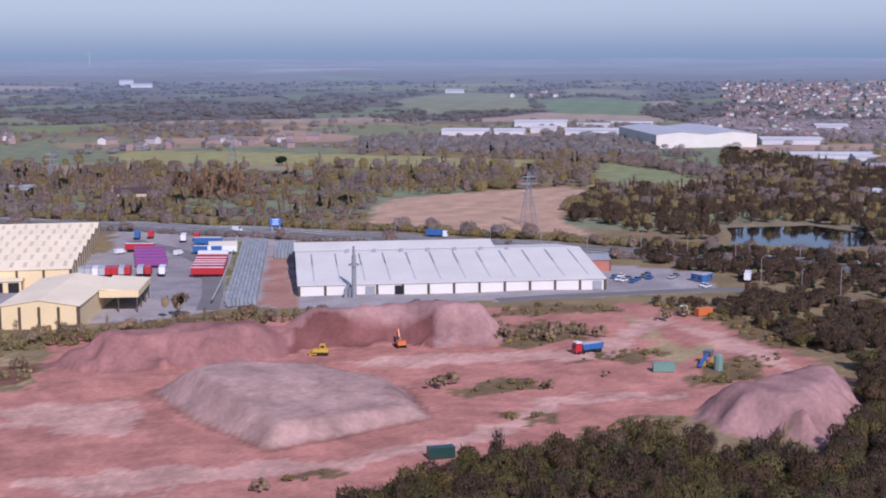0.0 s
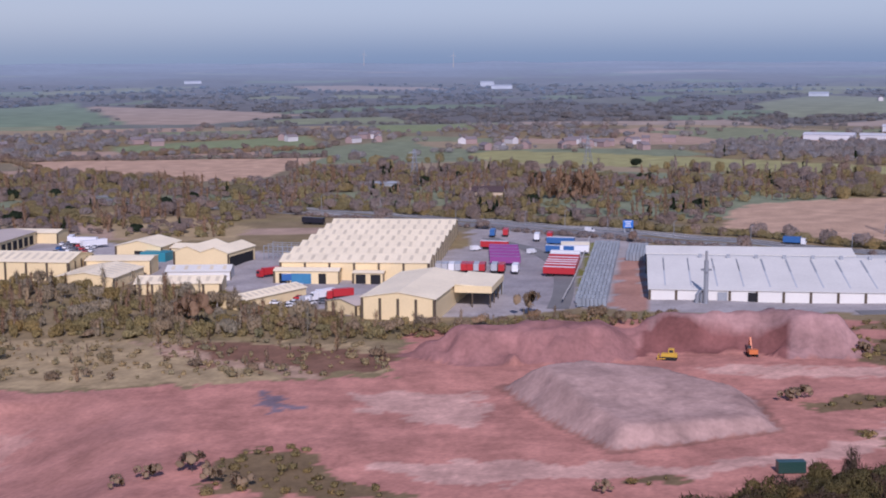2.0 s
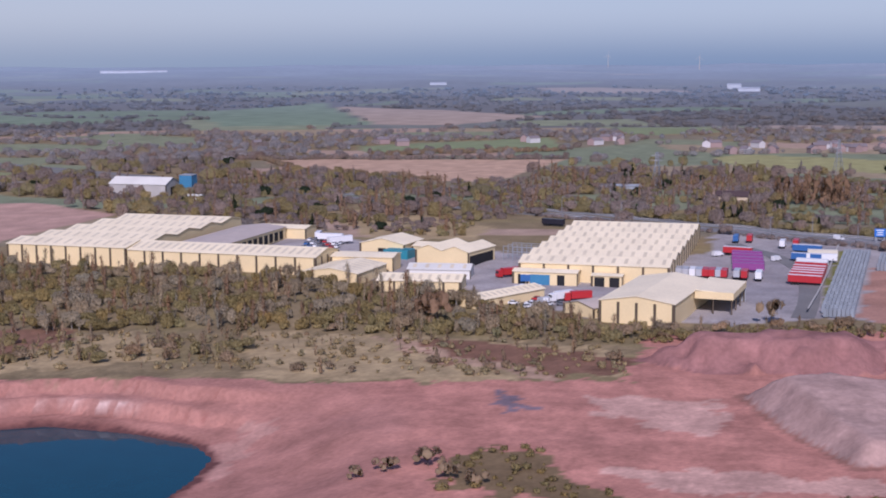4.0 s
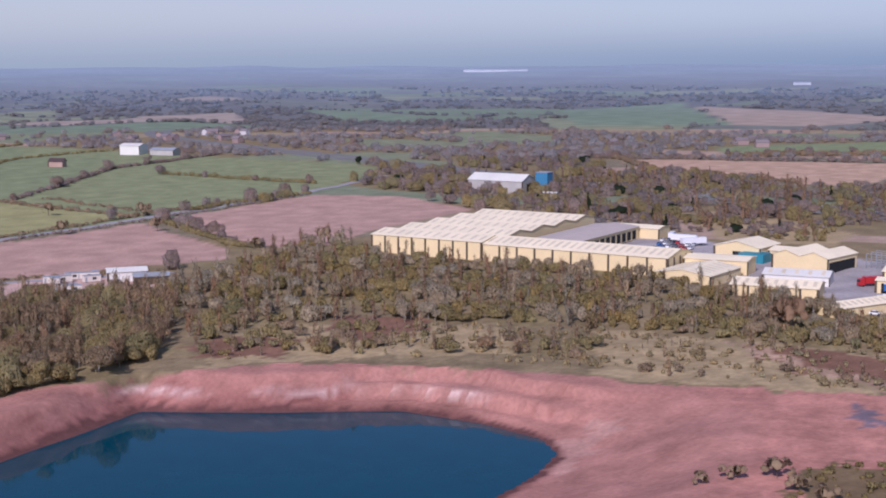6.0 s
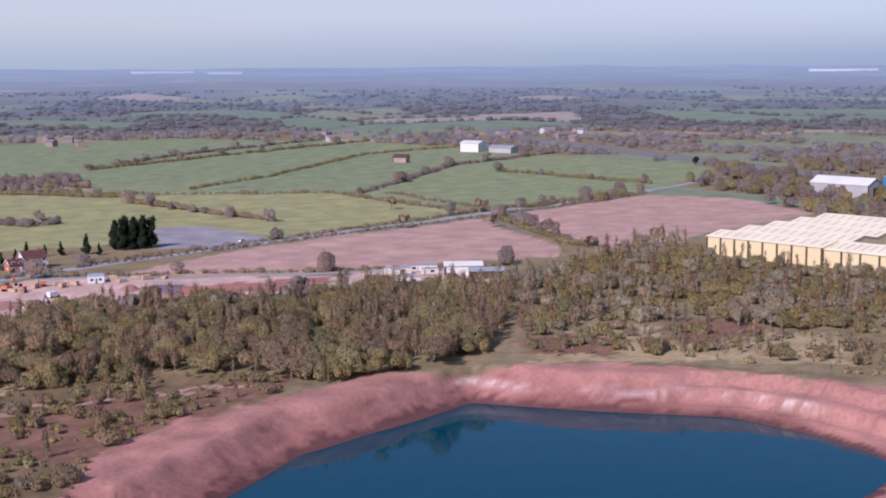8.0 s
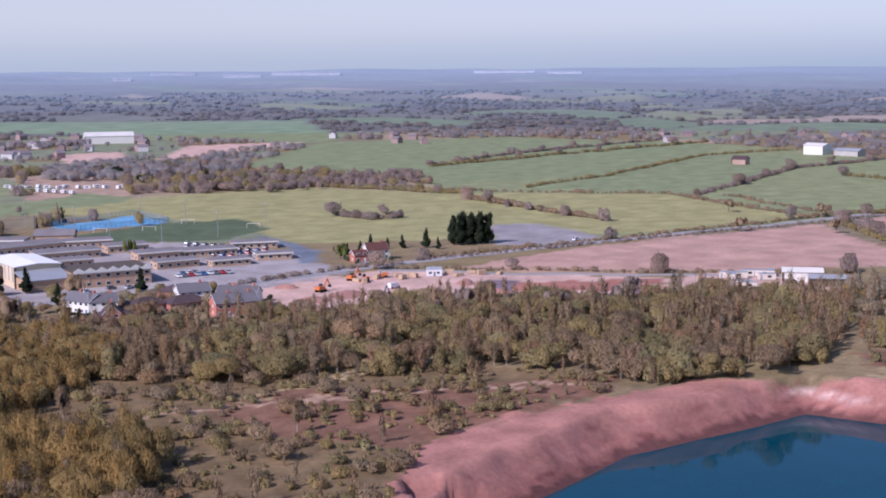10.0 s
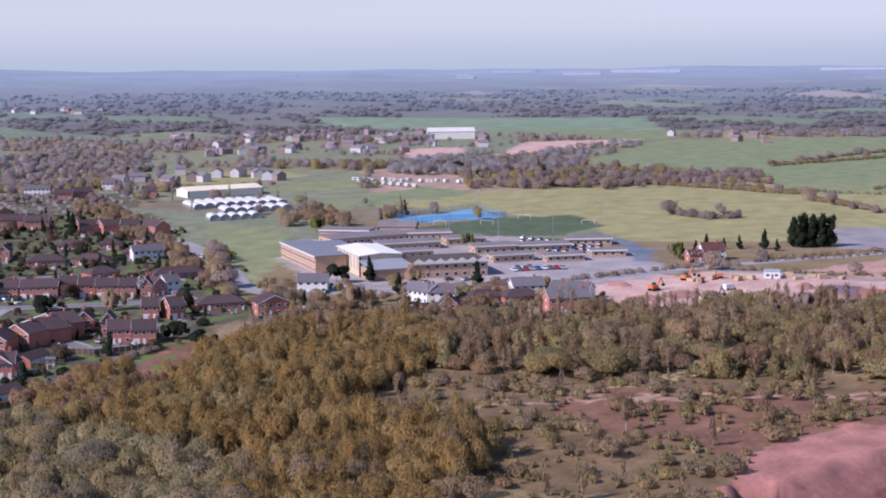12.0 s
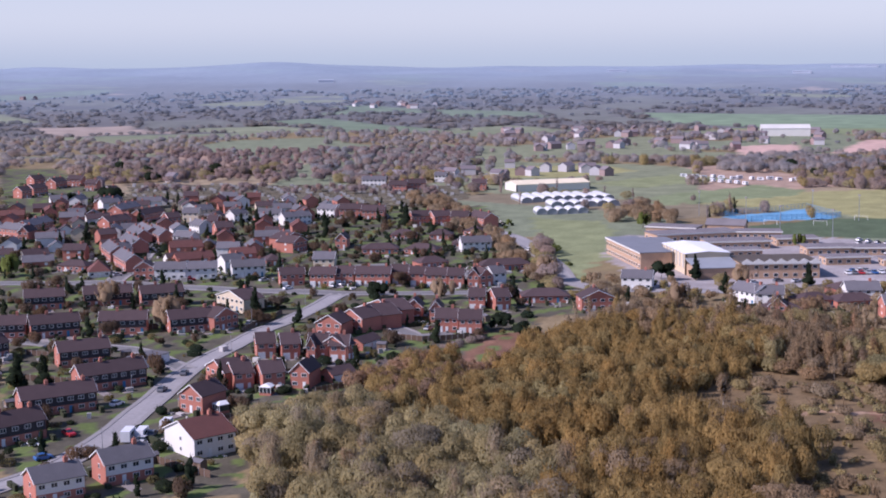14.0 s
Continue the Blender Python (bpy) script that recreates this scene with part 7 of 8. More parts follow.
VEHICLES.append(("car", "white", -646.1, 134.7, 142))
VEHICLES.append(("car", "silver", -642.6, 138.1, 142))
VEHICLES.append(("car", "grey", -639.2, 141.5, 141))
VEHICLES.append(("car", "grey", -635.7, 145.0, 141))
VEHICLES.append(("car", "blue", -632.4, 148.3, 141))
VEHICLES.append(("car", "red", -629.0, 151.7, 140))
VEHICLES.append(("car", "white", -625.7, 155.0, 140))
VEHICLES.append(("car", "silver", -622.4, 158.3, 140))
VEHICLES.append(("car", "grey", -619.1, 161.6, 139))
VEHICLES.append(("car", "grey", -615.8, 164.8, 139))
VEHICLES.append(("car", "blue", -658.2, 137.2, 143))
VEHICLES.append(("car", "red", -654.6, 140.7, 142))
VEHICLES.append(("car", "white", -651.1, 144.2, 142))
VEHICLES.append(("car", "silver", -647.6, 147.7, 141))
VEHICLES.append(("car", "grey", -644.1, 151.1, 141))
VEHICLES.append(("car", "grey", -640.6, 154.5, 141))
VEHICLES.append(("car", "blue", -637.2, 157.9, 140))
VEHICLES.append(("car", "red", -633.7, 161.2, 140))
VEHICLES.append(("car", "white", -630.4, 164.5, 140))
VEHICLES.append(("car", "silver", -627.0, 167.8, 139))
VEHICLES.append(("car", "grey", -670.8, 139.8, 143))
VEHICLES.append(("car", "grey", -667.1, 143.4, 143))
VEHICLES.append(("car", "blue", -663.4, 147.0, 142))
VEHICLES.append(("car", "red", -659.8, 150.5, 142))
VEHICLES.append(("car", "white", -656.2, 153.9, 142))
VEHICLES.append(("car", "silver", -652.6, 157.4, 141))
VEHICLES.append(("car", "grey", -649.1, 160.8, 141))
VEHICLES.append(("car", "grey", -645.5, 164.2, 140))
VEHICLES.append(("car", "blue", -642.0, 167.6, 140))
VEHICLES.append(("car", "red", -638.6, 170.9, 140))
VEHICLES.append(("car", "white", -683.9, 142.6, 143))
VEHICLES.append(("car", "silver", -680.1, 146.2, 143))
VEHICLES.append(("car", "grey", -676.3, 149.8, 143))
VEHICLES.append(("car", "grey", -672.5, 153.4, 142))
VEHICLES.append(("car", "blue", -668.8, 156.9, 142))
VEHICLES.append(("car", "red", -665.1, 160.4, 142))
VEHICLES.append(("car", "white", -661.4, 163.9, 141))
VEHICLES.append(("car", "silver", -657.8, 167.3, 141))
VEHICLES.append(("car", "grey", -654.2, 170.8, 140))
VEHICLES.append(("car", "grey", -650.6, 174.2, 140))
VEHICLES.append(("tipper", "red", 43.6, 405.4, -153))
VEHICLES.append(("bulldozer", "yellow", -37.0, 404.5, 179))
VEHICLES.append(("excavator", "orange", -13.3, 414.4, 104))
VEHICLES.append(("excavator", "orange", -514.0, 159.6, 122))
VEHICLES.append(("excavator", "orange", -536.5, 180.3, 125))
VEHICLES.append(("van", "white", -511.8, 189.6, 116))
VEHICLES.append(("excavator", "grey", -490.7, 176.3, 122))
VEHICLES.append(("dumper", "orange", -538.8, 194.7, 75))
VEHICLES.append(("dumper", "orange", -532.3, 184.6, 11))
VEHICLES.append(("cabin", "white", -533.2, 215.8, 75))
VEHICLES.append(("container", "orange", 89.4, 463.7, 28))
VEHICLES.append(("container", "green", 62.4, 380.6, -1))
VEHICLES.append(("container", "darkgreen", -0.7, 296.3, 17))
VEHICLES.append(("tank", "white", 82.8, 465.9, 0))
VEHICLES.append(("silo", "green", 78.2, 381.8, 0))
VEHICLES.append(("crusher", "grey", 75.7, 387.9, 59))
VEHICLES.append(("cabin", "blue", 101.2, 535.2, -55))
VEHICLES.append(("cabin", "blue", 104.1, 536.5, 57))
VEHICLES.append(("cabin", "white", -536.9, 217.2, 72))
VEHICLES.append(("caravan", "white", -1035.6, 89.8, 20))
VEHICLES.append(("caravan", "white", -1027.9, 95.0, 20))
VEHICLES.append(("caravan", "white", -1020.4, 100.2, 20))
VEHICLES.append(("caravan", "white", -1012.9, 105.3, 19))
VEHICLES.append(("caravan", "white", -1005.5, 110.3, 19))
VEHICLES.append(("caravan", "white", -998.2, 115.3, 19))
VEHICLES.append(("caravan", "white", -991.0, 120.3, 19))
VEHICLES.append(("caravan", "white", -983.9, 125.1, 19))

# cream yard
VEHICLES.append(("car", "white", -198.1, 477.2, 100))
VEHICLES.append(("car", "silver", -192.2, 471.0, 85))
VEHICLES.append(("van", "white", -189.4, 476.3, 10))
VEHICLES.append(("car", "white", -180.3, 466.0, 190))
VEHICLES.append(("car", "red", -182.1, 476.3, 190))
VEHICLES.append(("van", "white", -176.2, 472.6, 100))
VEHICLES.append(("car", "silver", -176.0, 481.0, 10))
VEHICLES.append(("car", "grey", -169.5, 470.2, 10))
VEHICLES.append(("car", "white", -185.6, 462.8, 10))
VEHICLES.append(("lorry", "white", -189.6, 486.1, 190))
VEHICLES.append(("car", "white", -174.7, 462.4, 85))

made = {}
for i in range(14):
    f = i / 13
    VEHICLES.append(("caravan", "white", -1056 + 38 * f + 5 * (i % 3), 88 + 86 * f + 1.5 * (i % 2), 80 + 23 * (i % 4)))
for i in range(12):
    VEHICLES.append(("car", ("white", "silver", "grey", "blue", "red")[i * 7 % 5], -576 - 5.6 * (i // 9) - 8 * (i // 18), 116 + 2.7 * (i % 9) + 3 * (i // 9), 10))
for kind, colour, x, y, turn in VEHICLES:
    m = pose(x, y, height(x, y) + (0.15 if kind in ("car", "van") else 0.05), 0, 0, turn)
    if (kind, colour) in made:
        copy_thing(made[kind, colour], m)
    else:
        t = MAKERS[kind](colour)
        t.matrix_basis = m
        made[kind, colour] = tagged(t, group=GROUPS.get(kind, ""))

# grey packs of blocks stacked on pallets in the factory yard
PACK = mat("grey_wrapped_blocks", (0.27, 0.30, 0.33), 0.6, vary=0.2, piece=0.8)
stackp = part("wrapped_pack", prism([(-0.6, 0.05), (0.6, 0.05), (0.6, 1.0), (0.52, 1.02), (0.6, 1.05), (0.6, 2.05), (0.52, 2.07), (0.6, 2.1), (0.6, 3.1), (-0.6, 3.1), (-0.6, 2.1), (-0.52, 2.07), (-0.6, 2.05), (-0.6, 1.05), (-0.52, 1.02), (-0.6, 1.0)], -0.5, 0.5), PACK)
stackp.matrix_basis = pose(-77, 484, 0.05, 0, 0, -8)
tagged(stackp, "tall grey wrapped pack standing in the yard", "wrapped pack", "wrapped packs in the yard")
for r in range(22):
    y = 484 + 7.4 * r
    x0 = -78 - 0.10 * (y - 484)
    for c in range(8):
        if r or c:
            copy_thing(stackp, pose(x0 + c * 1.45, y + 0.15 * c + 0.4 * math.sin(r * 3 + c), 0.05, 0, 0, -8 + 3 * math.sin(r + c * 2)))
for r in range(6):
    for c in range(6):
        copy_thing(stackp, pose(-74 + c * 1.5 - r * 0.6, 600 + 7 * r, 0.05, 0, 0, -6))

# ---- roads, fences, lamps, pylons ----
ROAD = mat("worn_road_asphalt", (0.19, 0.185, 0.18), 0.95, vary=0.16, scale=0.4, spec=0.1)
LIGHT_ROAD = mat("pale_worn_road", (0.32, 0.305, 0.30), 0.95, vary=0.16, scale=0.4, spec=0.1)
PAVING = mat("pavement_slabs", (0.28, 0.265, 0.255), 0.9, vary=0.12)
LINE = mat("white_road_paint", (0.7, 0.7, 0.68), 0.7, vary=0.15, bump=0)


def along(points, step):
    """Places every so many metres on a line, with the way ahead."""
    out = []
    for (x0, y0), (x1, y1) in zip(points, points[1:]):
        d = math.hypot(x1 - x0, y1 - y0)
        n = max(1, int(d / step))
        out += [(x0 + (x1 - x0) * i / n, y0 + (y1 - y0) * i / n, (x1 - x0) / d, (y1 - y0) / d) for i in range(n)]
    return out + [(points[-1][0], points[-1][1], out[-1][2], out[-1][3])]


def rounded(points, times=2):
    for _ in range(times):
        p = [points[0]]
        for a, b in zip(points, points[1:]):
            p += [(0.75 * a[0] + 0.25 * b[0], 0.75 * a[1] + 0.25 * b[1]), (0.25 * a[0] + 0.75 * b[0], 0.25 * a[1] + 0.75 * b[1])]
        points = p + [points[-1]]
    return points


def strip(name, label, points, wide, lift, material, offset=0.0, category="road", kind="structure"):
    """A road or kerb strip on the ground, with a thickness of its own."""
    v, f = [], []
    for x, y, dx, dy in along(rounded(points), 6):
        for s in (-0.5, 0.5):
            px, py = x - dy * (offset + s * wide), y + dx * (offset + s * wide)
            z = height(px, py) + lift
            v += [(px, py, z), (px, py, z - 0.5)]
    for i in range(len(v) // 4 - 1):
        a, b = 4 * i, 4 * i + 4
        f += [(a, a + 2, b + 2, b)[::-1], (a, b, b + 1, a + 1), (a + 2, a + 3, b + 3, b + 2)]
    return tagged(part(name, (v, f), material), label, category, kind=kind)


def street(points, wide, material=ROAD, pavement=True, label="grey asphalt street"):
    strip("road", label, points, wide, 0.14, material)
    if pavement:
        for s in (-1, 1):
            strip("pavement", "pale pavement with a raised kerb", points, 1.4, 0.24, PAVING, s * (wide / 2 + 0.7), "pavement")


MOTORWAY = [(-1493, 1225), (-1324, 1040), (-900, 930), (-560, 830), (-300, 762), (-160, 716), (-80, 686), (30, 640), (80, 614), (140, 586), (220, 548)]
for s in (-9.5, 9.5):
    strip("road", "grey motorway carriageway", MOTORWAY, 14, 0.3, ROAD, s)
    for q in (-5.5, 0, 5.5):
        strip("road_marking", "white lane line on the motorway", MOTORWAY[3:], 0.3, 0.32, LINE, s + q, "road marking")
strip("trim", "steel crash barrier along the motorway", MOTORWAY[3:], 0.4, 1.0, STEEL, 0, "barrier")
street([(-255, -135), (-277, -122), (-293, -114), (-327, -111), (-390, -113), (-432, -107), (-477, -96), (-525, -89)], 5.4, LIGHT_ROAD)
street([(-390, -113), (-418, -135), (-425, -166), (-434, -200)], 4.6)
street([(-525, -89), (-537, -154), (-551, -189), (-543, -260)], 7)
street([(-525, -89), (-524, -60), (-528, -20), (-530, 5)], 6.5)
street([(-478, -73), (-450, -55), (-438, -49), (-446, -38)], 5)
street([(-535, 95), (-532, 50), (-540, 1), (-601, -5), (-677, -21), (-717, -34), (-747, -54), (-800, -90)], 7, LIGHT_ROAD)
street([(-551, -189), (-610, -196), (-700, -215), (-820, -250)], 6)
street([(-528, -20), (-580, -40), (-600, -80), (-590, -110)], 5.5)
street([(-535, 95), (-546, 130), (-566, 186), (-582, 243), (-603, 344), (-632, 485), (-663, 647), (-720, 800)], 7, LIGHT_ROAD, False, "country road between hedges")
street([(-560, 200), (-525, 250), (-502, 297), (-459, 375)], 5, LIGHT_ROAD, False, "pale farm track")
street([(20, 495), (73, 508), (112, 519), (129, 500), (156, 477), (190, 440)], 8, ROAD, False, "service road past the factory")
street([(-84, 480), (-88, 520), (-104, 600), (-150, 660)], 8, ROAD, False, "asphalt yard road")
strip("wall_yard", "pale concrete yard wall along the lorry park", [(-84, 490), (-87, 537), (-100, 661)], 0.5, 2.0, CONCRETE, 0, "wall")

# hedges
def hedge(points, high=1.8, material=BROWN, seed=1, trees=0, label="bare brown field hedge"):
    r = np.random.RandomState(seed)
    p = [(x + 0.8 * r.randn(), y + 0.8 * r.randn()) for x, y, _, _ in along(points, 2.6)]
    woodland("hedge", label, np.array(p), ("bush",), (high * 0.7, high * 1.5), material, seed, "far")
    if trees:
        q = np.array([(x, y) for x, y, _, _ in along(points, trees)]) + 2 * r.randn(1, 2)
        woodland("hedgerow_trees", "bare trees along a field hedge", q, ("oak", "willow"), (5, 10), VIOLET, seed + 1, "far")


for i, (line, high, trees) in enumerate((
        ([(-902, 364), (-859, 409), (-801, 497), (-638, 493)], 2.2, 0), ([(-891, 433), (-954, 536), (-1120, 735), (-1147, 865)], 2.5, 0), ([(-787, 511), (-841, 581), (-946, 707), (-1009, 878)], 3, 60),
        ([(-774, 525), (-639, 515)], 2, 0), ([(-868, 700), (-712, 713)], 3, 40), ([(-579, 225), (-598, 338), (-622, 486), (-655, 650)], 1.6, 0), ([(-588, 235), (-609, 345), (-640, 480), (-675, 650)], 2.0, 70),
        ([(-604, 487), (-560, 470), (-507, 448), (-490, 451)], 3, 14), ([(-1115, 451), (-1223, 578), (-1359, 830)], 3, 50), ([(-827, 363), (-752, 372), (-683, 383)], 3.5, 25), ([(-1004, 171), (-968, 296), (-861, 375)], 3.5, 22),
        ([(-775, 251), (-746, 262), (-747, 283)], 4, 9), ([(-1132, 290), (-952, 383)], 3.5, 20), ([(-1107, 446), (-1195, 620), (-1298, 853)], 3, 60), ([(-545, 131), (-570, 189), (-572, 215)], 2.0, 0),
        ([(-563, 200), (-536, 255), (-503, 309), (-466, 380)], 1.8, 45), ([(-645, 540), (-664, 660)], 2.5, 30), ([(-821, 1024), (-673, 1062), (-418, 1165)], 4, 25), ([(-604, 1142), (-456, 1266)], 5, 18),
        ([(-656, -14), (-554, -8), (-536, -6)], 4, 14), ([(-368, -57), (-404, -52), (-439, -27)], 2, 0), ([(-673, 1062), (-579, 966), (-433, 926)], 4, 0), ([(-300, 775), (-160, 735), (-20, 690), (90, 634), (190, 586)], 4, 16), ([(-280, 735), (-160, 695), (-80, 664), (30, 616), (120, 580)], 2.5, 45))):
    hedge(line, high, (BROWN, OLIVE, VIOLET)[i % 3], 300 + 2 * i, trees)

# lamp columns
lamp = thing("street_lamp", -179, 706, 0, 60, "grey steel lamp column with a short arm", "street lamp", "motorway lamps")
part("column", tube([(0, 0, -0.2), (0, 0, 5), (0, 0, 10)], (0.17, 0.14, 0.10), 6), STEEL, lamp)
part("arm", prism([(0, 9.9), (1.8, 10.3), (1.8, 10.45), (0, 10.1)], -0.06, 0.06), STEEL, lamp)
part("lantern", box(1.5, -0.18, 10.28, 2.3, 0.18, 10.5), PAVING, lamp)
for x, y in ((-138, 690), (-119, 700), (-94, 680), (-60, 668), (-23, 655), (22, 633), (45, 622), (65, 613), (88, 604), (107, 595), (126, 585), (150, 570), (124, 528), (132, 498), (147, 500), (-230, 735), (-270, 748)):
    copy_thing(lamp, pose(x, y, height(x, y), 0, 0, 60))
small = thing("street_lamp", -355, -118, 0.2, 200, "thin grey street lamp on the estate road", "street lamp", "estate lamps")
part("column", tube([(0, 0, -0.2), (0, 0, 6)], (0.09, 0.06), 6), STEEL, small)
part("lantern", box(-0.1, -0.12, 5.95, 0.7, 0.12, 6.1), PAVING, small)
for x, y in ((-302, -108), (-410, -104), (-455, -108), (-500, -98), (-420, -150), (-538, -130), (-545, -170)):
    copy_thing(small, pose(x, y, 0.2, 0, 0, 200))
flood = thing("floodlight_mast", -700, 162, 0, 30, "tall thin floodlight mast by the pitch", "floodlight", "pitch floodlights")
part("mast", tube([(0, 0, -0.2), (0, 0, 14)], (0.2, 0.12), 6), STEEL, flood)
part("lamp_head", box(-0.9, -0.2, 13.6, 0.9, 0.2, 14.3), PAVING, flood)
for x, y in ((-730, 196), (-696, 132), (-715, 109), (-758, 97), (-793, 75), (-770, 160), (-800, 140)):
    copy_thing(flood, pose(x, y, 0, 0, 0, 30))
goal = thing("goal", -749, 109, 0.1, 70, "white football goal on the pitch", "goal", "goals on the pitch")
for g in (box(-3.6, -0.08, 0, -3.45, 0.08, 2.4), box(3.45, -0.08, 0, 3.6, 0.08, 2.4)):
    part("post", g, PVC, goal)
part("crossbar", box(-3.6, -0.08, 2.4, 3.6, 0.08, 2.55), PVC, goal)
for x, y in ((-747, 135), (-769, 161), (-735, 190)):
    copy_thing(goal, pose(x, y, 0.1, 0, 0, 70))
# fence round the blue courts
COURT = [(-794, 87), (-765, 101), (-783, 153), (-833, 142)]
FENCE = mat("blue_mesh_fence", (0.07, 0.22, 0.38), 0.5, vary=0.1, bump=0)
fence = thing("court_fence", 0, 0, 0, 0, "blue steel fence round the sports courts", "fence")
for a, b in zip(COURT, COURT[1:] + COURT[:1]):
    for x, y, dx, dy in along([a, b], 3.0):
        part("post", box(x - 0.07, y - 0.07, 0, x + 0.07, y + 0.07, 3.2), FENCE, fence)
    for z in (0.4, 1.2, 2.0, 2.9):
        d = math.hypot(b[0] - a[0], b[1] - a[1])
        n = ((b[1] - a[1]) / d * 0.05, -(b[0] - a[0]) / d * 0.05)
        part("rail", slab((a[0] + n[0], a[1] + n[1], z + 0.15), (b[0] + n[0], b[1] + n[1], z + 0.15), (b[0] - n[0], b[1] - n[1], z + 0.15), (a[0] - n[0], a[1] - n[1], z + 0.15), 0.15), FENCE, fence)

# motorway sign
sign = thing("motorway_sign", -85, 690, 0, 18, "blue motorway sign on two steel legs", "road sign")
SIGN_BLUE = mat("sign_blue", (0.03, 0.16, 0.50), 0.4, vary=0.05, bump=0)
part("panel", box(-2.6, -0.1, 3.2, 2.6, 0.0, 7.2), SIGN_BLUE, sign)
for x in (-2.0, 2.0):
    part("leg", prism([(x - 0.15, -0.2), (x + 0.15, -0.2), (x + 0.15, 7.0), (x - 0.15, 7.0)], 0.05, 0.35), STEEL, sign)
    part("brace", prism([(x - 0.1, 0), (x + 1.1, 0), (x + 0.1, 5.0), (x - 0.1, 5.0)], 0.36, 0.5), STEEL, sign)
for i, w in enumerate((3.6, 2.8, 3.2)):
    part("lettering_bar", box(-w / 2, -0.13, 6.2 - i * 1.1, w / 2, -0.103, 6.6 - i * 1.1), PVC, sign)

# pylon
def bar(a, b, r=0.12):
    a, b = Vector(a), Vector(b)
    d = (b - a).normalized()
    s = d.cross(Vector((0.3, 0.5, 0.8))).normalized() * r
    u = d.cross(s)
    v = [tuple(p + q) for p in (a, b) for q in (s, u, -s, -u)]
    return v, [(i, (i + 1) % 4, (i + 1) % 4 + 4, i + 4) for i in range(4)]


def pylon(x, y, turn, high):
    t = thing("electricity_pylon", x, y, height(x, y), turn, "grey lattice electricity pylon", "pylon", "pylons")
    w = lambda z: 3.2 * (1 - z / high) ** 1.3 + 0.5
    levels = [high * q for q in (0, 0.18, 0.34, 0.48, 0.60, 0.71, 0.81, 0.90, 1.0)]
    cs = ((-1, -1), (1, -1), (1, 1), (-1, 1))
    for c in cs:
        part("leg", tube([(c[0] * w(a), c[1] * w(a), a) for a in levels], [0.17] * len(levels), 4), STEEL, t)
    for c, d in zip(cs, cs[1:] + cs[:1]):
        for first in (0, 1):
            ends = [(c, d)[(k + first) % 2] for k in range(len(levels))]
            part("lattice", tube([(q[0] * w(a), q[1] * w(a), a) for q, a in zip(ends, levels)], [0.1] * len(levels), 4), STEEL, t)
    for z, reach in ((0.62, 5.0), (0.76, 6.2), (0.89, 4.6)):
        part("cross_arm", ([(-reach, 0, z * high + 0.45), (0, -0.3, z * high + 0.3), (reach, 0, z * high + 0.45), (0, 0.3, z * high + 0.3), (0, 0, z * high + 0.75)], [(0, 1, 4), (1, 2, 4), (2, 3, 4), (3, 0, 4), (3, 2, 1, 0)]), STEEL, t)
    return t


pylon(45, 719, 20, 28)
pylon(-262, 917, 30, 26)
pylon(-166, 1083, 30, 27)

# ---- gardens, far town, horizon ----
centres = np.array([(x + 0.5 * w * math.cos(radians(a)) - 0.5 * d * math.sin(radians(a)), y + 0.5 * w * math.sin(radians(a)) + 0.5 * d * math.cos(radians(a))) for _, x, y, a, w, d in HOUSES])
STREETS = [[(-255, -135), (-293, -114), (-327, -111), (-390, -113), (-432, -107), (-477, -96), (-525, -89)], [(-390, -113), (-418, -135), (-425, -166), (-434, -200)], [(-525, -89), (-537, -154), (-551, -189), (-543, -260)],
           [(-525, -89), (-524, -60), (-528, -20), (-530, 5)], [(-478, -73), (-438, -49), (-446, -38)], [(-535, 95), (-532, 50), (-540, 1), (-601, -5), (-677, -21), (-747, -54), (-800, -90)],
           [(-551, -189), (-610, -196), (-700, -215), (-820, -250)], [(-528, -20), (-580, -40), (-600, -80), (-590, -110)]]


def clear(p, room, lane=5.5):
    """The places that stand clear of houses and streets."""
    d = np.hypot(p[:, None, 0] - centres[None, :, 0], p[:, None, 1] - centres[None, :, 1]).min(1)
    keep = d > room
    for s in STREETS:
        keep &= edge_distance(s, p[:, 0], p[:, 1], False) > lane
    return p[keep]


GARDEN = [(-262, -150), (-262, -70), (-350, -84), (-372, -62), (-410, -50), (-440, -22), (-482, -12), (-520, 0), (-610, -12), (-700, -35), (-850, -75), (-900, -330), (-560, -290), (-430, -215)]
woodland("garden_shrubs", "dark green garden hedges and shrubs between houses", clear(scatter(GARDEN, 12, 80), 7), ("bush",), (1.2, 3.2), DARKGREEN, 80, "far")
woodland("garden_shrubs", "olive and brown garden shrubs between houses", clear(scatter(GARDEN, 12, 81), 7), ("bush", "willow"), (1.0, 3), DEEPOLIVE, 81, "far")
woodland("garden_trees", "bare brown garden trees between houses", clear(scatter(GARDEN, 21, 82), 7.5), ("oak", "willow"), (3.5, 7), DEEPBROWN, 82, "mid")
woodland("garden_trees", "dark garden conifers between houses", clear(scatter(GARDEN, 26, 83), 7.5), ("conifer", "column"), (4, 9), DARKGREEN, 83, "mid")


PLOT_HEDGE = mat("clipped_garden_hedge", (0.040, 0.046, 0.022), 0.9, vary=0.35, scale=2, bump=0.6, island=0.5)
CLUTTER = mat("mixed_garden_things", (0.40, 0.385, 0.36), 0.7, vary=0.7, scale=1, bump=0, island=2.5)
DRIVE = mat("pale_drive_paving", (0.27, 0.235, 0.22), 0.9, vary=0.25, scale=1, island=0.8)


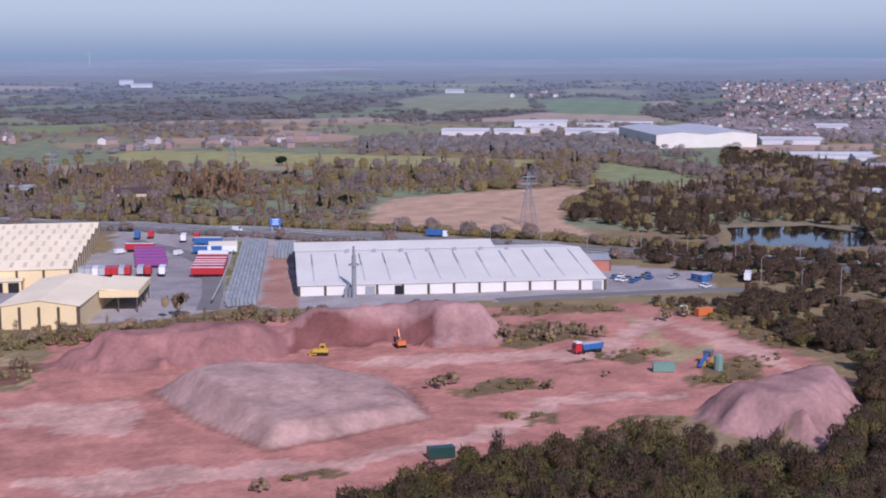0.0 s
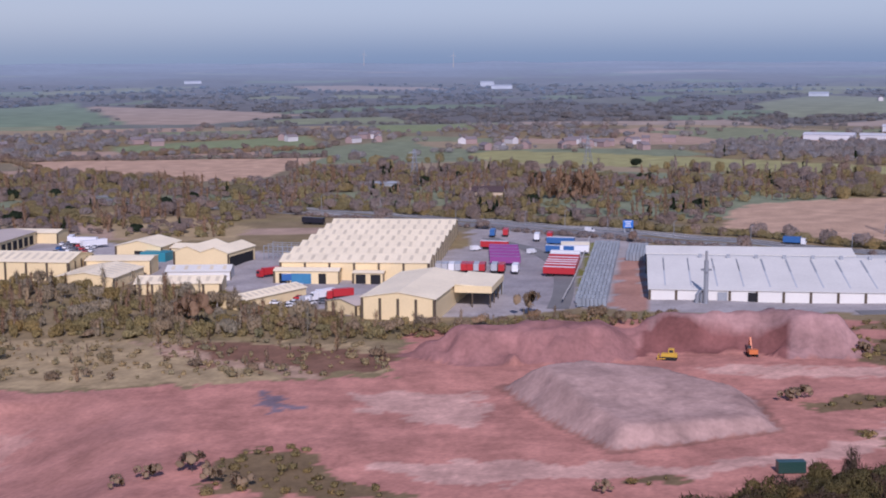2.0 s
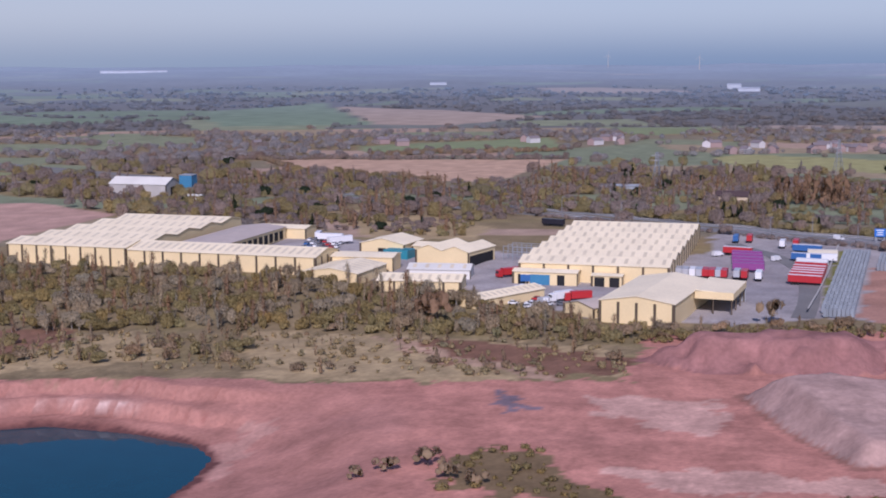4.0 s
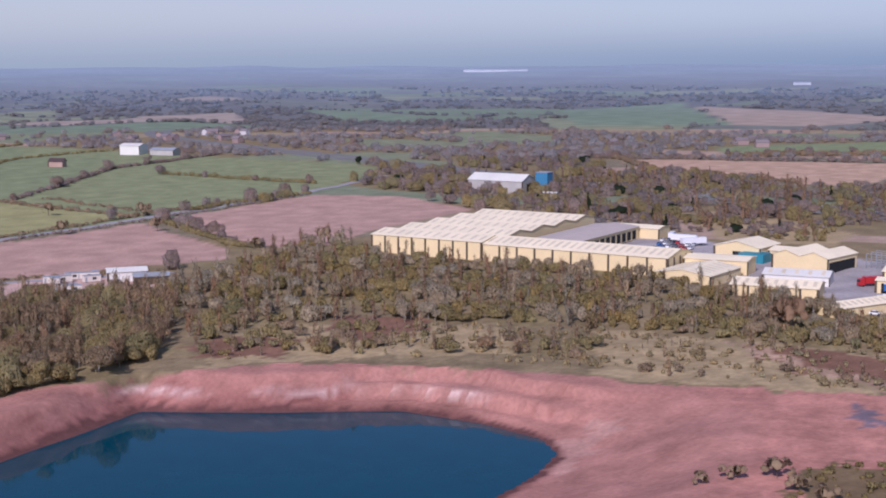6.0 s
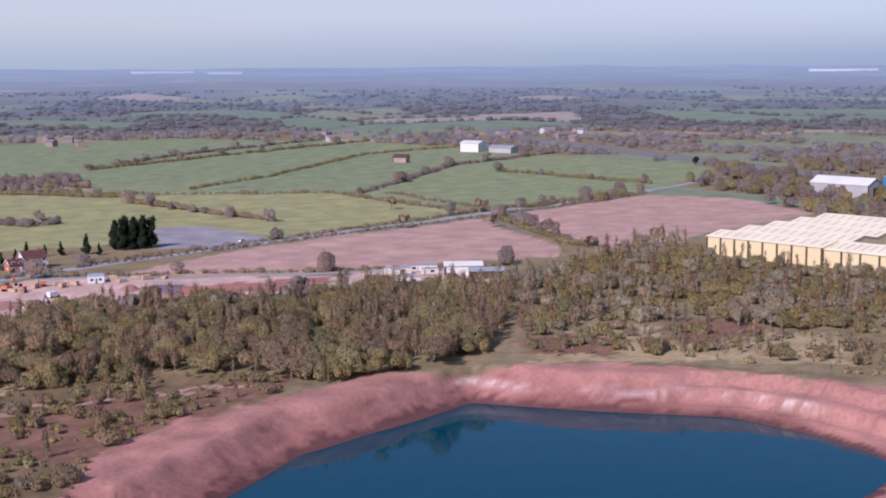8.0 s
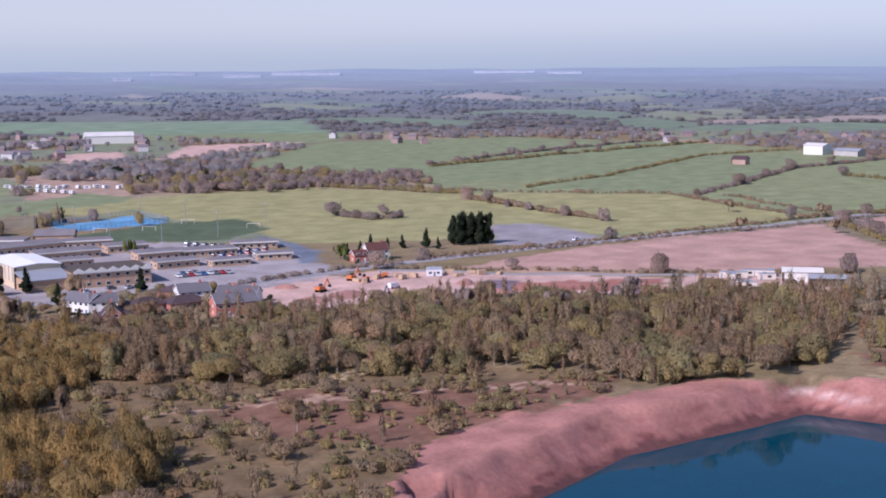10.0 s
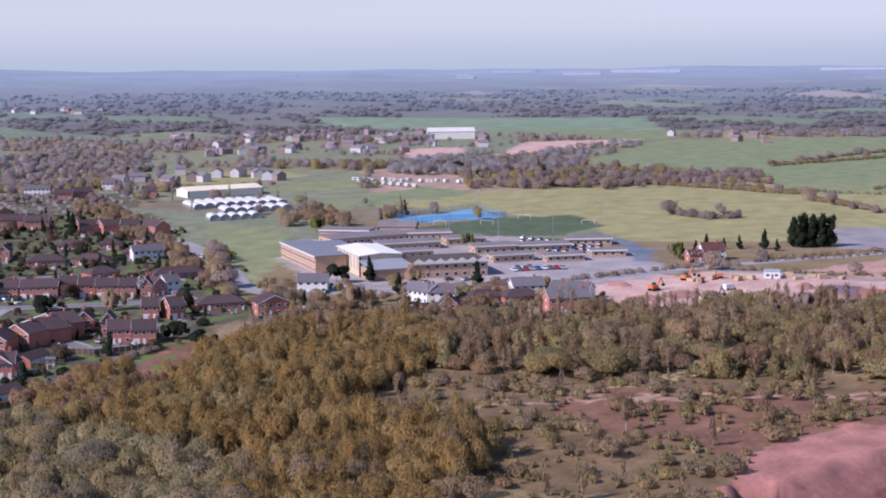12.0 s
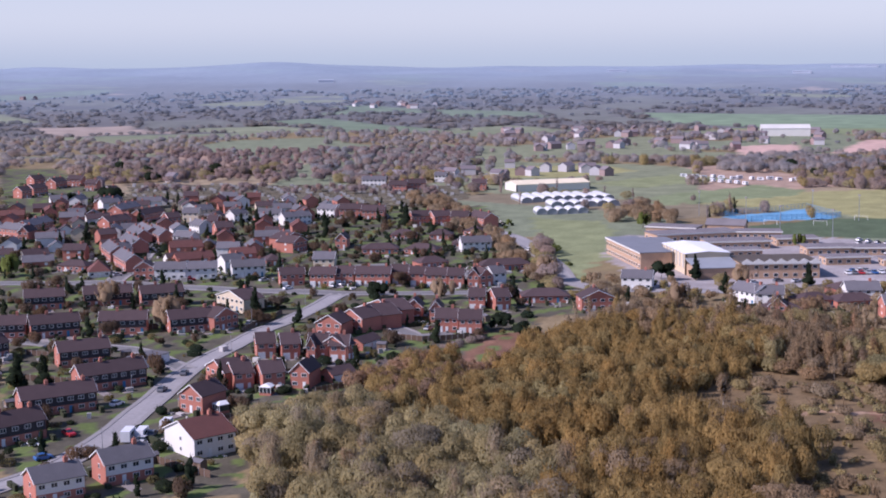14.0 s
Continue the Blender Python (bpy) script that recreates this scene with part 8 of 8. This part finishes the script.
def upright_box(store, faces, x, y, z, turn, u0, v0, u1, v1, z0, z1):
    """Adds a box in the axes of a plot."""
    c, d, n = math.cos(turn), math.sin(turn), len(store)
    v, f = box(u0, v0, z + z0, u1, v1, z + z1)
    store += [(x + a * c - b * d, y + a * d + b * c, h) for a, b, h in v]
    faces += [tuple(k + n for k in q) for q in f]


q = np.random.RandomState(77)
plot_parts = [([], []) for _ in range(3)]
for style, x, y, turn, wide, deep in HOUSES:
    a, z = radians(turn), height(x, y)
    lots = max(1, round(wide / 8))
    for k in range(lots + 1):
        u, back = wide * k / lots, 7 + 5 * q.rand()
        for v0, v1 in ((deep + 0.5, deep + back), (-0.5 - 4 * q.rand() - 2, -0.5)):
            v = v0
            while v < v1:
                step = 1.2 + 1.5 * q.rand()
                if q.rand() < 0.8:
                    upright_box(*plot_parts[0], x, y, z, a, u - 0.35 - 0.25 * q.rand(), v, u + 0.35 + 0.25 * q.rand(), min(v + step, v1), -0.1, 0.8 + 0.9 * q.rand())
                v += step
    for k in range(lots):
        u = wide * (k + 0.15 + 0.5 * q.rand()) / lots
        if q.rand() < 0.75:
            upright_box(*plot_parts[2], x, y, z, a, u - 1.3, -6.5, u + 1.3, -0.3, -0.1, 0.06)
        for _ in range(6):
            w, h = 0.3 + 1.1 * q.rand() ** 2, 0.4 + 1.5 * q.rand() ** 2
            u, v = wide * (k + q.rand()) / lots, deep + 1 + 8 * q.rand() if q.rand() < 0.65 else -1 - 4 * q.rand()
            upright_box(*plot_parts[1], x, y, z, a + 0.4 * q.randn(), u - w, v - w * 0.6, u + w, v + w * 0.6, -0.05, h)
plots_thing = thing("garden_plots", 0, 0, 0, 0, "hedges, drives and small things in the house gardens", "gardens", kind="stuff")
part("hedges", plot_parts[0], PLOT_HEDGE, plots_thing)
part("garden_things", plot_parts[1], CLUTTER, plots_thing)
part("drives", plot_parts[2], DRIVE, plots_thing)


def plain_house(x, y, turn, wide, deep, e, r, wall, roof, label):
    """A house that stays far off: walls, roof, window bands."""
    t = thing("house", x, y, height(x, y) - 0.1, turn, label, "house", "houses of the older town")
    part("wall", turned(prism([(0, 0), (deep, 0), (deep, e), (deep / 2, e + r), (0, e)], 0, wide)), wall, t)
    part("roof_slope", turned(slab((-0.4, -0.3, e), (deep / 2, -0.3, e + r + 0.15), (deep / 2, wide + 0.3, e + r + 0.15), (-0.4, wide + 0.3, e), 0.14)), roof, t)
    part("roof_slope", turned(slab((deep / 2, -0.3, e + r + 0.15), (deep + 0.4, -0.3, e), (deep + 0.4, wide + 0.3, e), (deep / 2, wide + 0.3, e + r + 0.15), 0.14)), roof, t)
    part("chimney", box(wide * 0.7, deep / 2 - 0.4, e + r - 0.4, wide * 0.7 + 0.9, deep / 2 + 0.4, e + r + 1.1), BRICK, t)
    for i in range(max(2, int(wide / 6)) if math.hypot(x, y) < 690 else 0):
        u = wide * (i + 0.5) / max(2, int(wide / 6))
        part("window", box(u - 0.7, -0.06, 1.0, u + 0.7, 0.03, 2.2), PVC, t)
        if e > 4 and i < 2:
            part("window", box(u - 0.7, -0.06, 3.5, u + 0.7, 0.03, 4.6), PVC, t)


r = np.random.RandomState(9)
OLD_TOWN = [(-560, -150), (-560, -60), (-610, -30), (-700, -45), (-850, -90), (-880, -330), (-700, -330), (-580, -270)]
FAR_ESTATE = [(-820, -250), (-1010, -330), (-1000, -420), (-780, -400), (-640, -300)]
spots = []
for poly, gap in ((OLD_TOWN, 17), (FAR_ESTATE, 20)):
    for x, y in clear(scatter(poly, gap * 0.55, 90), 15, 8):
        if all(math.hypot(x - a, y - b) > gap for a, b in spots):
            spots.append((x, y))
for i, (x, y) in enumerate(spots[:90]):
    wall, roof, label = ((BRICK, ROOF_TILE, "red brick house with a brown roof"), (RENDER, SLATE, "white rendered house with a slate roof"), (BRICK, SLATE, "brick house with a dark slate roof"), (CREAM_RENDER, ROOF_TILE, "cream rendered house with a brown roof"), (BRICK, RED_ROOF, "brick house with a red roof"), (RENDER, ROOF_TILE, "white rendered house with a brown roof"), (RENDER, SLATE, "white rendered house with a slate roof"))[r.randint(7)]
    plain_house(x, y, (105, 120, 195, 20)[r.randint(4)] + 8 * r.randn(), 9 + 9 * r.rand() ** 2, 8, 5.0 if r.rand() < 0.7 else 2.7, 2.6, wall, roof, label)


# walls and roofs of far houses, greyed by haze put into the colour
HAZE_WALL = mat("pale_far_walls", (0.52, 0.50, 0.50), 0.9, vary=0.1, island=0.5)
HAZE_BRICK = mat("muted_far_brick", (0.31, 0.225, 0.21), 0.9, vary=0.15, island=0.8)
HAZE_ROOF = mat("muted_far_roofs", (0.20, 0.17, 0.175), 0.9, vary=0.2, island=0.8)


def tiny_houses(name, label, places, seed, scale=1.0, zfun=None):
    """A far settlement of small gabled houses, too many and small to pick apart."""
    q = np.random.RandomState(seed)
    for k, (wall_m, share) in enumerate(((HAZE_WALL, 0.42), (HAZE_BRICK, 0.6))):
        pick = places[q.rand(len(places)) < share]
        vs, fs, rs, rf = [], [], [], []
        for (x, y), g in zip(pick, (zfun or terrain)(pick[:, 0], pick[:, 1])):
            a = q.rand() * 3.14
            w, d, e = (8 + 6 * q.rand()) * scale, 8 * scale, 5 * scale
            c, s = math.cos(a), math.sin(a)
            for (geo, store, faces) in ((turned(prism([(0, 0), (d, 0), (d, e), (d / 2, e + 2.4 * scale), (0, e)], 0, w)), vs, fs),
                                        (joined(turned(slab((-0.4, -0.3, e), (d / 2, -0.3, e + 2.6 * scale), (d / 2, w + 0.3, e + 2.6 * scale), (-0.4, w + 0.3, e), 0.1)), turned(slab((d / 2, -0.3, e + 2.6 * scale), (d + 0.4, -0.3, e), (d + 0.4, w + 0.3, e), (d / 2, w + 0.3, e + 2.6 * scale), 0.1))), rs, rf)):
                n = len(store)
                store += [(x + px * c - py * s, y + px * s + py * c, g + pz) for px, py, pz in geo[0]]
                faces += [tuple(i + n for i in f) for f in geo[1]]
        t = thing(name, 0, 0, 0, 0, label, "town", kind="stuff")
        part("walls", (vs, fs), wall_m, t)
        part("roofs", (rs, rf), (HAZE_ROOF, HAZE_ROOF)[k], t)


def ring_poly(a0, a1, r0, r1):
    """A stretch of land between two bearings and two distances."""
    return [(-math.sin(radians(a)) * d, math.cos(radians(a)) * d) for a, d in ((a0, r0), (a1, r0), (a1, r1), (a0, r1))]


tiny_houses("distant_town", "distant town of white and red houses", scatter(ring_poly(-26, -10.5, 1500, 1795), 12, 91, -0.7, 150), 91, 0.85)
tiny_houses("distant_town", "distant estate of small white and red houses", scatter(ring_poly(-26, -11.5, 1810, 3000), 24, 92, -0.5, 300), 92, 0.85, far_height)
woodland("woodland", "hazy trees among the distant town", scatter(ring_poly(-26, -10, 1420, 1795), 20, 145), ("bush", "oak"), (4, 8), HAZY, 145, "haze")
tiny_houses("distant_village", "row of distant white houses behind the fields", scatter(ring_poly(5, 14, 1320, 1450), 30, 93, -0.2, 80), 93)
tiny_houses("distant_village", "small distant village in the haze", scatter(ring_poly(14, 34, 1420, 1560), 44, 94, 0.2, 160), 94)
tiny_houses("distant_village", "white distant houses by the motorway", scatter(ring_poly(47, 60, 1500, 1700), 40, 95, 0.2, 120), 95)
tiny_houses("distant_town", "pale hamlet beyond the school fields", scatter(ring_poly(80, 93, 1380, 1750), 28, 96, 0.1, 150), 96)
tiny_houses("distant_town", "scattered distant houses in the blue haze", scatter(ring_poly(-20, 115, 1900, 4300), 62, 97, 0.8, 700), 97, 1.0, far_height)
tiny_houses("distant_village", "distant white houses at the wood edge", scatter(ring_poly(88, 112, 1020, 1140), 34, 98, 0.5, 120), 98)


# white halls turned blue-grey: the haze is put into the cladding colour
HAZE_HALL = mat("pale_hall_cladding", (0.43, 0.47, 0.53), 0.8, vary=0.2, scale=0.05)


def far_hall(x, y, turn, wide, high, label):
    t = thing("distribution_hall", x, y, float(far_height(np.array([x]), np.array([y]))[0]) - 1, turn, label, "warehouse", "distant white halls")
    part("wall", box(-wide / 2, 0, 0, wide / 2, 60, high), HAZE_HALL, t)
    part("roof", slab((-wide / 2, -0.5, high + 0.5), (wide / 2, -0.5, high + 0.5), (wide / 2, 60, high + 1.5), (-wide / 2, 60, high + 1.5), 0.5), HAZE_HALL, t)


def bearing(a, d):
    return -math.sin(radians(a)) * d, math.cos(radians(a)) * d


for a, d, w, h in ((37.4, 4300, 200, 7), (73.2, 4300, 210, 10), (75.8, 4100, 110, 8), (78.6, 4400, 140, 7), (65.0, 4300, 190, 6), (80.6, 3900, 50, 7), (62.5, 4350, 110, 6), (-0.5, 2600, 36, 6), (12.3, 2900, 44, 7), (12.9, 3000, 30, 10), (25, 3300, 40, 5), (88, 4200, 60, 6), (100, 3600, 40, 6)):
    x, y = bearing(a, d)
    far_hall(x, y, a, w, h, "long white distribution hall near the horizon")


def turbine(a, d):
    x, y = bearing(a, d)
    t = thing("wind_turbine", x, y, float(far_height(np.array([x]), np.array([y]))[0]), a, "white three-bladed wind turbine on the plain", "wind turbine", "wind turbines")
    part("tower", tube([(0, 0, 0), (0, 0, 20), (0, 0, 38)], (1.3, 1.0, 0.7), 8), CONCRETE, t)
    part("nacelle", box(-0.8, -1.4, 37.5, 0.8, 2.0, 39), CONCRETE, t)
    for k in (5, 125, 245):
        c, s = math.cos(radians(k)), math.sin(radians(k))
        part("blade", prism([(0.6 * s + 0.4 * c, 38 + 0.6 * c - 0.4 * s), (0.6 * s - 0.4 * c, 38 + 0.6 * c + 0.4 * s), (15 * s - 0.2 * c, 38 + 15 * c + 0.2 * s), (15 * s + 0.2 * c, 38 + 15 * c - 0.2 * s)], -1.9, -1.6), CONCRETE, t)


turbine(14.3, 4300)
turbine(18.0, 4500)

# ---- garden fences, sheds and conservatories near the wood ----
FENCE_WOOD = mat("brown_fence_boards", (0.13, 0.085, 0.06), 0.9, vary=0.3, scale=3, piece=0.5)
SHED_WOOD = mat("weathered_shed_boards", (0.24, 0.17, 0.12), 0.9, vary=0.3, scale=3)


def panel_fence(points):
    """Close-boarded panels between posts."""
    t = thing("garden_fence", 0, 0, 0, 0, "dark brown close-boarded garden fence panels", "fence", "garden fences")
    run = along(points, 1.9)
    for (x0, y0, _, _), (x1, y1, _, _) in zip(run, run[1:]):
        z = height(x0, y0)
        n = Vector((y0 - y1, x1 - x0, 0)).normalized() * 0.03
        part("panel", slab((x0 + n.x, y0 + n.y, z + 1.75), (x1 + n.x, y1 + n.y, z + 1.75), (x1 - n.x, y1 - n.y, z + 1.75), (x0 - n.x, y0 - n.y, z + 1.75), 1.7), FENCE_WOOD, t)
        part("post", box(x0 - 0.06, y0 - 0.06, z - 0.1, x0 + 0.06, y0 + 0.06, z + 1.9), CONCRETE, t)


for line in ([(-329, -92), (-338, -79), (-342, -70)], [(-363, -69), (-374, -58)], [(-366, -96), (-380, -84), (-392, -74)], [(-446, -109), (-482, -103)], [(-438, -58), (-434, -47), (-439, -30)], [(-300, -100), (-285, -78)], [(-345, -150), (-338, -128)], [(-375, -160), (-370, -140)], [(-410, -170), (-404, -150)], [(-450, -190), (-446, -170)], [(-455, -160), (-452, -140)]):
    panel_fence(line)


def garden_shed(x, y, turn):
    t = thing("garden_shed", x, y, height(x, y), turn, "small weathered wooden garden shed", "shed", "garden sheds")
    part("wall", turned(prism([(0, 0), (2.2, 0), (2.2, 2.0), (1.1, 2.5), (0, 2.0)], 0, 3.0)), SHED_WOOD, t)
    part("roof", turned(prism([(-0.2, 1.95), (1.1, 2.53), (2.4, 1.95), (2.4, 2.05), (1.1, 2.65), (-0.2, 2.05)], -0.15, 3.15)), SLATE, t)
    part("door", box(1.0, -0.05, 0.05, 1.9, -0.003, 1.9), FENCE_WOOD, t)


def conservatory(x, y, turn):
    t = thing("conservatory", x, y, height(x, y), turn, "white framed glass conservatory behind a house", "conservatory", "conservatories")
    part("base", box(0, 0, 0, 3.4, 3.0, 0.7), BRICK, t)
    for a in (0, 1.1, 2.2, 3.3):
        part("frame_post", box(a, -0.04, 0.7, a + 0.12, 0.06, 2.3), PVC, t)
    part("glazing", box(0.06, 0.03, 0.703, 3.34, 2.95, 2.25), GLASS_DARK, t)
    part("eaves_beam", box(-0.1, -0.1, 2.253, 3.5, 3.0, 2.38), PVC, t)
    v = [(-0.1, -0.1, 2.39), (3.5, -0.1, 2.39), (3.5, 3.0, 2.39), (-0.1, 3.0, 2.39), (1.7, 1.2, 3.1), (1.7, 3.0, 3.1)]
    part("roof", (v, [(0, 1, 4), (1, 2, 5, 4), (3, 0, 4, 5), (2, 3, 5), (3, 2, 1, 0)]), PVC, t)


for x, y, turn in ((-291, -84, 60), (-294, -95, 130), (-404, -137, 120), (-404, -158, 100), (-347, -103, 40), (-342, -148, 125), (-372, -165, 125), (-455, -185, 110), (-420, -60, 80), (-470, -30, 30), (-300, -112, 40)):
    garden_shed(x, y, turn)
conservatory(-341, -92, 45)
conservatory(-360, -84, 80)
conservatory(-474, -64, 80)
block = thing("garage_block", -392, -126, 0, 155, "white flat-roofed garage block beside the road", "garage")
part("wall", box(0, 0, 0, 11, 7, 2.6), RENDER, block)
part("roof", box(-0.3, -0.3, 2.603, 11.3, 7.3, 2.8), SLATE, block)
for i in range(4):
    part("garage_door", box(0.4 + i * 2.65, -0.06, 0.05, 2.6 + i * 2.65, -0.003, 2.2), PVC, block)

# ---- building site and timber yard behind the wood ----
CABIN_WALL = mat("cream_site_cabin_sheet", (0.66, 0.60, 0.52), 0.7, vary=0.1, piece=0.4)
TIMBER = mat("pale_sawn_timber", (0.50, 0.36, 0.24), 0.85, vary=0.2, scale=2, piece=0.6)
SPOIL = mat("loose_red_spoil", (0.36, 0.19, 0.15), 0.95, vary=0.2, scale=0.6, bump=0.6)


def site_cabin(x, y, turn, wide):
    t = thing("site_cabin", x, y, height(x, y), turn, "pale flat-roofed site cabin in the yard", "site cabin", "site cabins")
    part("body", box(0, 0, 0.25, wide, 2.8, 2.7), CABIN_WALL, t)
    part("roof", box(-0.1, -0.1, 2.703, wide + 0.1, 2.9, 2.85), GREY_SHEET, t)
    part("door", box(0.5, -0.05, 0.35, 1.3, -0.003, 2.3), GREY_SHEET, t)
    part("window", box(wide * 0.5, -0.05, 1.1, wide * 0.5 + 1.6, -0.003, 2.1), GLASS_DARK, t)
    for u in (0.3, wide - 0.6):
        part("foot", box(u, 0.2, -0.1, u + 0.3, 2.6, 0.247), CONCRETE, t)


for i, (x, y) in enumerate([(-477, 321), (-475, 323), (-470, 324), (-479, 333), (-477, 337), (-466, 333), (-472, 345), (-458, 313), (-453, 314)]):
    site_cabin(x, y, (58, 70, 150, 62)[i % 4], (6, 9, 7)[i % 3])
shed("yard_shed", "white sheet-clad shed in the timber yard", -461, 341, 58, 16, 8, 4.2, 1.2, 1, "x", wall=WHITE_WALL, roof=WHITE_SHEET)
shed("yard_shed", "dark timber shed in the timber yard", -446, 343, 58, 14, 7, 3.6, 1.0, 1, "x", wall=BROWN_TRIM, roof=GREY_SHEET)


def timber_stack(x, y, turn, k):
    t = thing("timber_stack", x, y, height(x, y), turn, "stack of pale sawn timber on bearers", "timber stack", "timber stacks")
    for u in (-1.2, 1.0):
        part("bearer", box(u, -0.9, -0.05, u + 0.2, 0.9, 0.15), FENCE_WOOD, t)
    for j in range(k):
        part("bundle", box(-2 + 0.1 * (j % 2), -0.85, 0.153 + 0.62 * j, 2 - 0.15 * (j % 3), 0.85, 0.75 + 0.62 * j), TIMBER, t)


for i, (x, y) in enumerate([(-444, 316), (-445, 321), (-438, 320), (-439, 326), (-441, 310), (-435, 327), (-539, 202), (-532, 201), (-540, 207), (-534, 207), (-533, 233), (-529, 236), (-528, 244), (-529, 183), (-533, 181), (-536, 224), (-528, 225), (-536, 191), (-541, 196)]):
    timber_stack(x, y, 50 + 37 * i, 2 + i % 2)


def spoil_heap(x, y, wide, high, seed):
    """A tipped mound with an uneven outline."""
    q = np.random.RandomState(seed)
    v, f = [(0, 0, high)], []
    for k, (s, z) in enumerate(((0.25, 0.86), (0.5, 0.6), (0.75, 0.28), (1.0, -0.08))):
        for i in range(14):
            a, w = i * 6.283 / 14, wide * s * (0.85 + 0.3 * q.rand())
            v.append((w * math.cos(a), 0.7 * w * math.sin(a), high * z * (0.9 + 0.2 * q.rand())))
    f += [(0, 1 + i, 1 + (i + 1) % 14) for i in range(14)]
    f += [(1 + k * 14 + i, 15 + k * 14 + i, 15 + k * 14 + (i + 1) % 14, 1 + k * 14 + (i + 1) % 14) for k in range(3) for i in range(14)]
    ob = part("spoil_heap", (v, f), SPOIL)
    ob.matrix_basis = pose(x, y, height(x, y), 0, 0, 40 * seed)
    tagged(ob, "tipped mound of red soil on the building site", "spoil heap", "spoil heaps")


for i, (x, y) in enumerate([(-532, 151), (-496, 151), (-505, 167), (-509, 220), (-486, 224), (-476, 236)]):
    spoil_heap(x, y, 6 + 2 * (i % 3), 1.6 + 0.5 * (i % 2), i + 1)

# allotments: many small beds, too many to pick apart, and a few huts among them
PLOT = mat("allotment_beds", (0.19, 0.165, 0.115), 0.95, vary=0.25, scale=0.5, island=1.0)
HUT = mat("mixed_hut_paint", (0.36, 0.35, 0.33), 0.8, vary=0.2, island=1.2)
ALLOTMENT = dict(ZONES)["allot"]
bv, bf, hv, hf = [], [], [], []
beds = scatter(ALLOTMENT, 4.6, 120)
for k, ((x, y), z) in enumerate(zip(beds, terrain(beds[:, 0], beds[:, 1]))):
    long, wide = 2.6 + 1.6 * math.sin(k * 5.1), 1.3
    tall = k % 9 == 0
    v, f = box(x - (1.0 if tall else wide), y - (1.2 if tall else long), z - 0.1, x + (1.0 if tall else wide), y + (1.2 if tall else long), z + (2.1 if tall else 0.3 + 0.4 * (k % 3)))
    store, faces = (hv, hf) if tall else (bv, bf)
    n = len(store)
    store += v
    faces += [tuple(i + n for i in q) for q in f]
plots = thing("allotment_plots", 0, 0, 0, 0, "allotment beds and little huts in small plots", "allotments", kind="stuff")
part("beds", (bv, bf), PLOT, plots)
part("huts", (hv, hf), HUT, plots)

# ---- tree belts between the school and the town ----
for name, label, poly, gap, kinds, tall, m, seed in (
        ("woodland", "bare brown trees along the lane by the school", [(-898, -108), (-875, -78), (-672, -29), (-554, -10), (-547, -15), (-656, -39), (-769, -75)], 7.0, ("oak", "willow"), (3.5, 8), WARMBROWN, 130),
        ("woodland", "tall bare pinkish trees behind the allotments", [(-969, -309), (-956, -194), (-961, -81), (-927, -67), (-904, -77), (-915, -186), (-927, -295)], 16.0, ("oak",), (5, 8), PINKISH, 131),
        ("woodland", "brown garden trees between the houses and the wood", [(-561, -5), (-555, 22), (-548, 66), (-536, 122), (-482, 110), (-494, 60), (-497, 24), (-514, 1)], 9.0, ("oak", "willow", "bush"), (2.5, 6.5), WARMBROWN, 132),
        ("woodland", "olive garden trees between the houses and the wood", [(-561, -5), (-555, 22), (-548, 66), (-536, 122), (-482, 110), (-494, 60), (-497, 24), (-514, 1)], 12.0, ("willow", "bush"), (2.5, 6), GOLDOLIVE, 133),
        ("woodland", "green budding shrubs on the lawn by the lane", [(-760, -33), (-656, -5), (-585, 6), (-562, -1), (-636, -17), (-734, -38)], 12.0, ("willow", "bush"), (2, 5), GREEN, 134),
        ("woodland", "greyish hedgerow trees among the far paddocks", [(-1387, -256), (-1426, -97), (-1141, -59), (-986, -59), (-1028, -173), (-1151, -223)], 15.0, ("oak", "bush"), (4, 9), HAZY, 135)):
    woodland(name, label, clear(scatter(poly, gap, seed, -0.6, 26), 5.5, 4), kinds, tall, m, seed, "mid" if seed != 135 else "far")
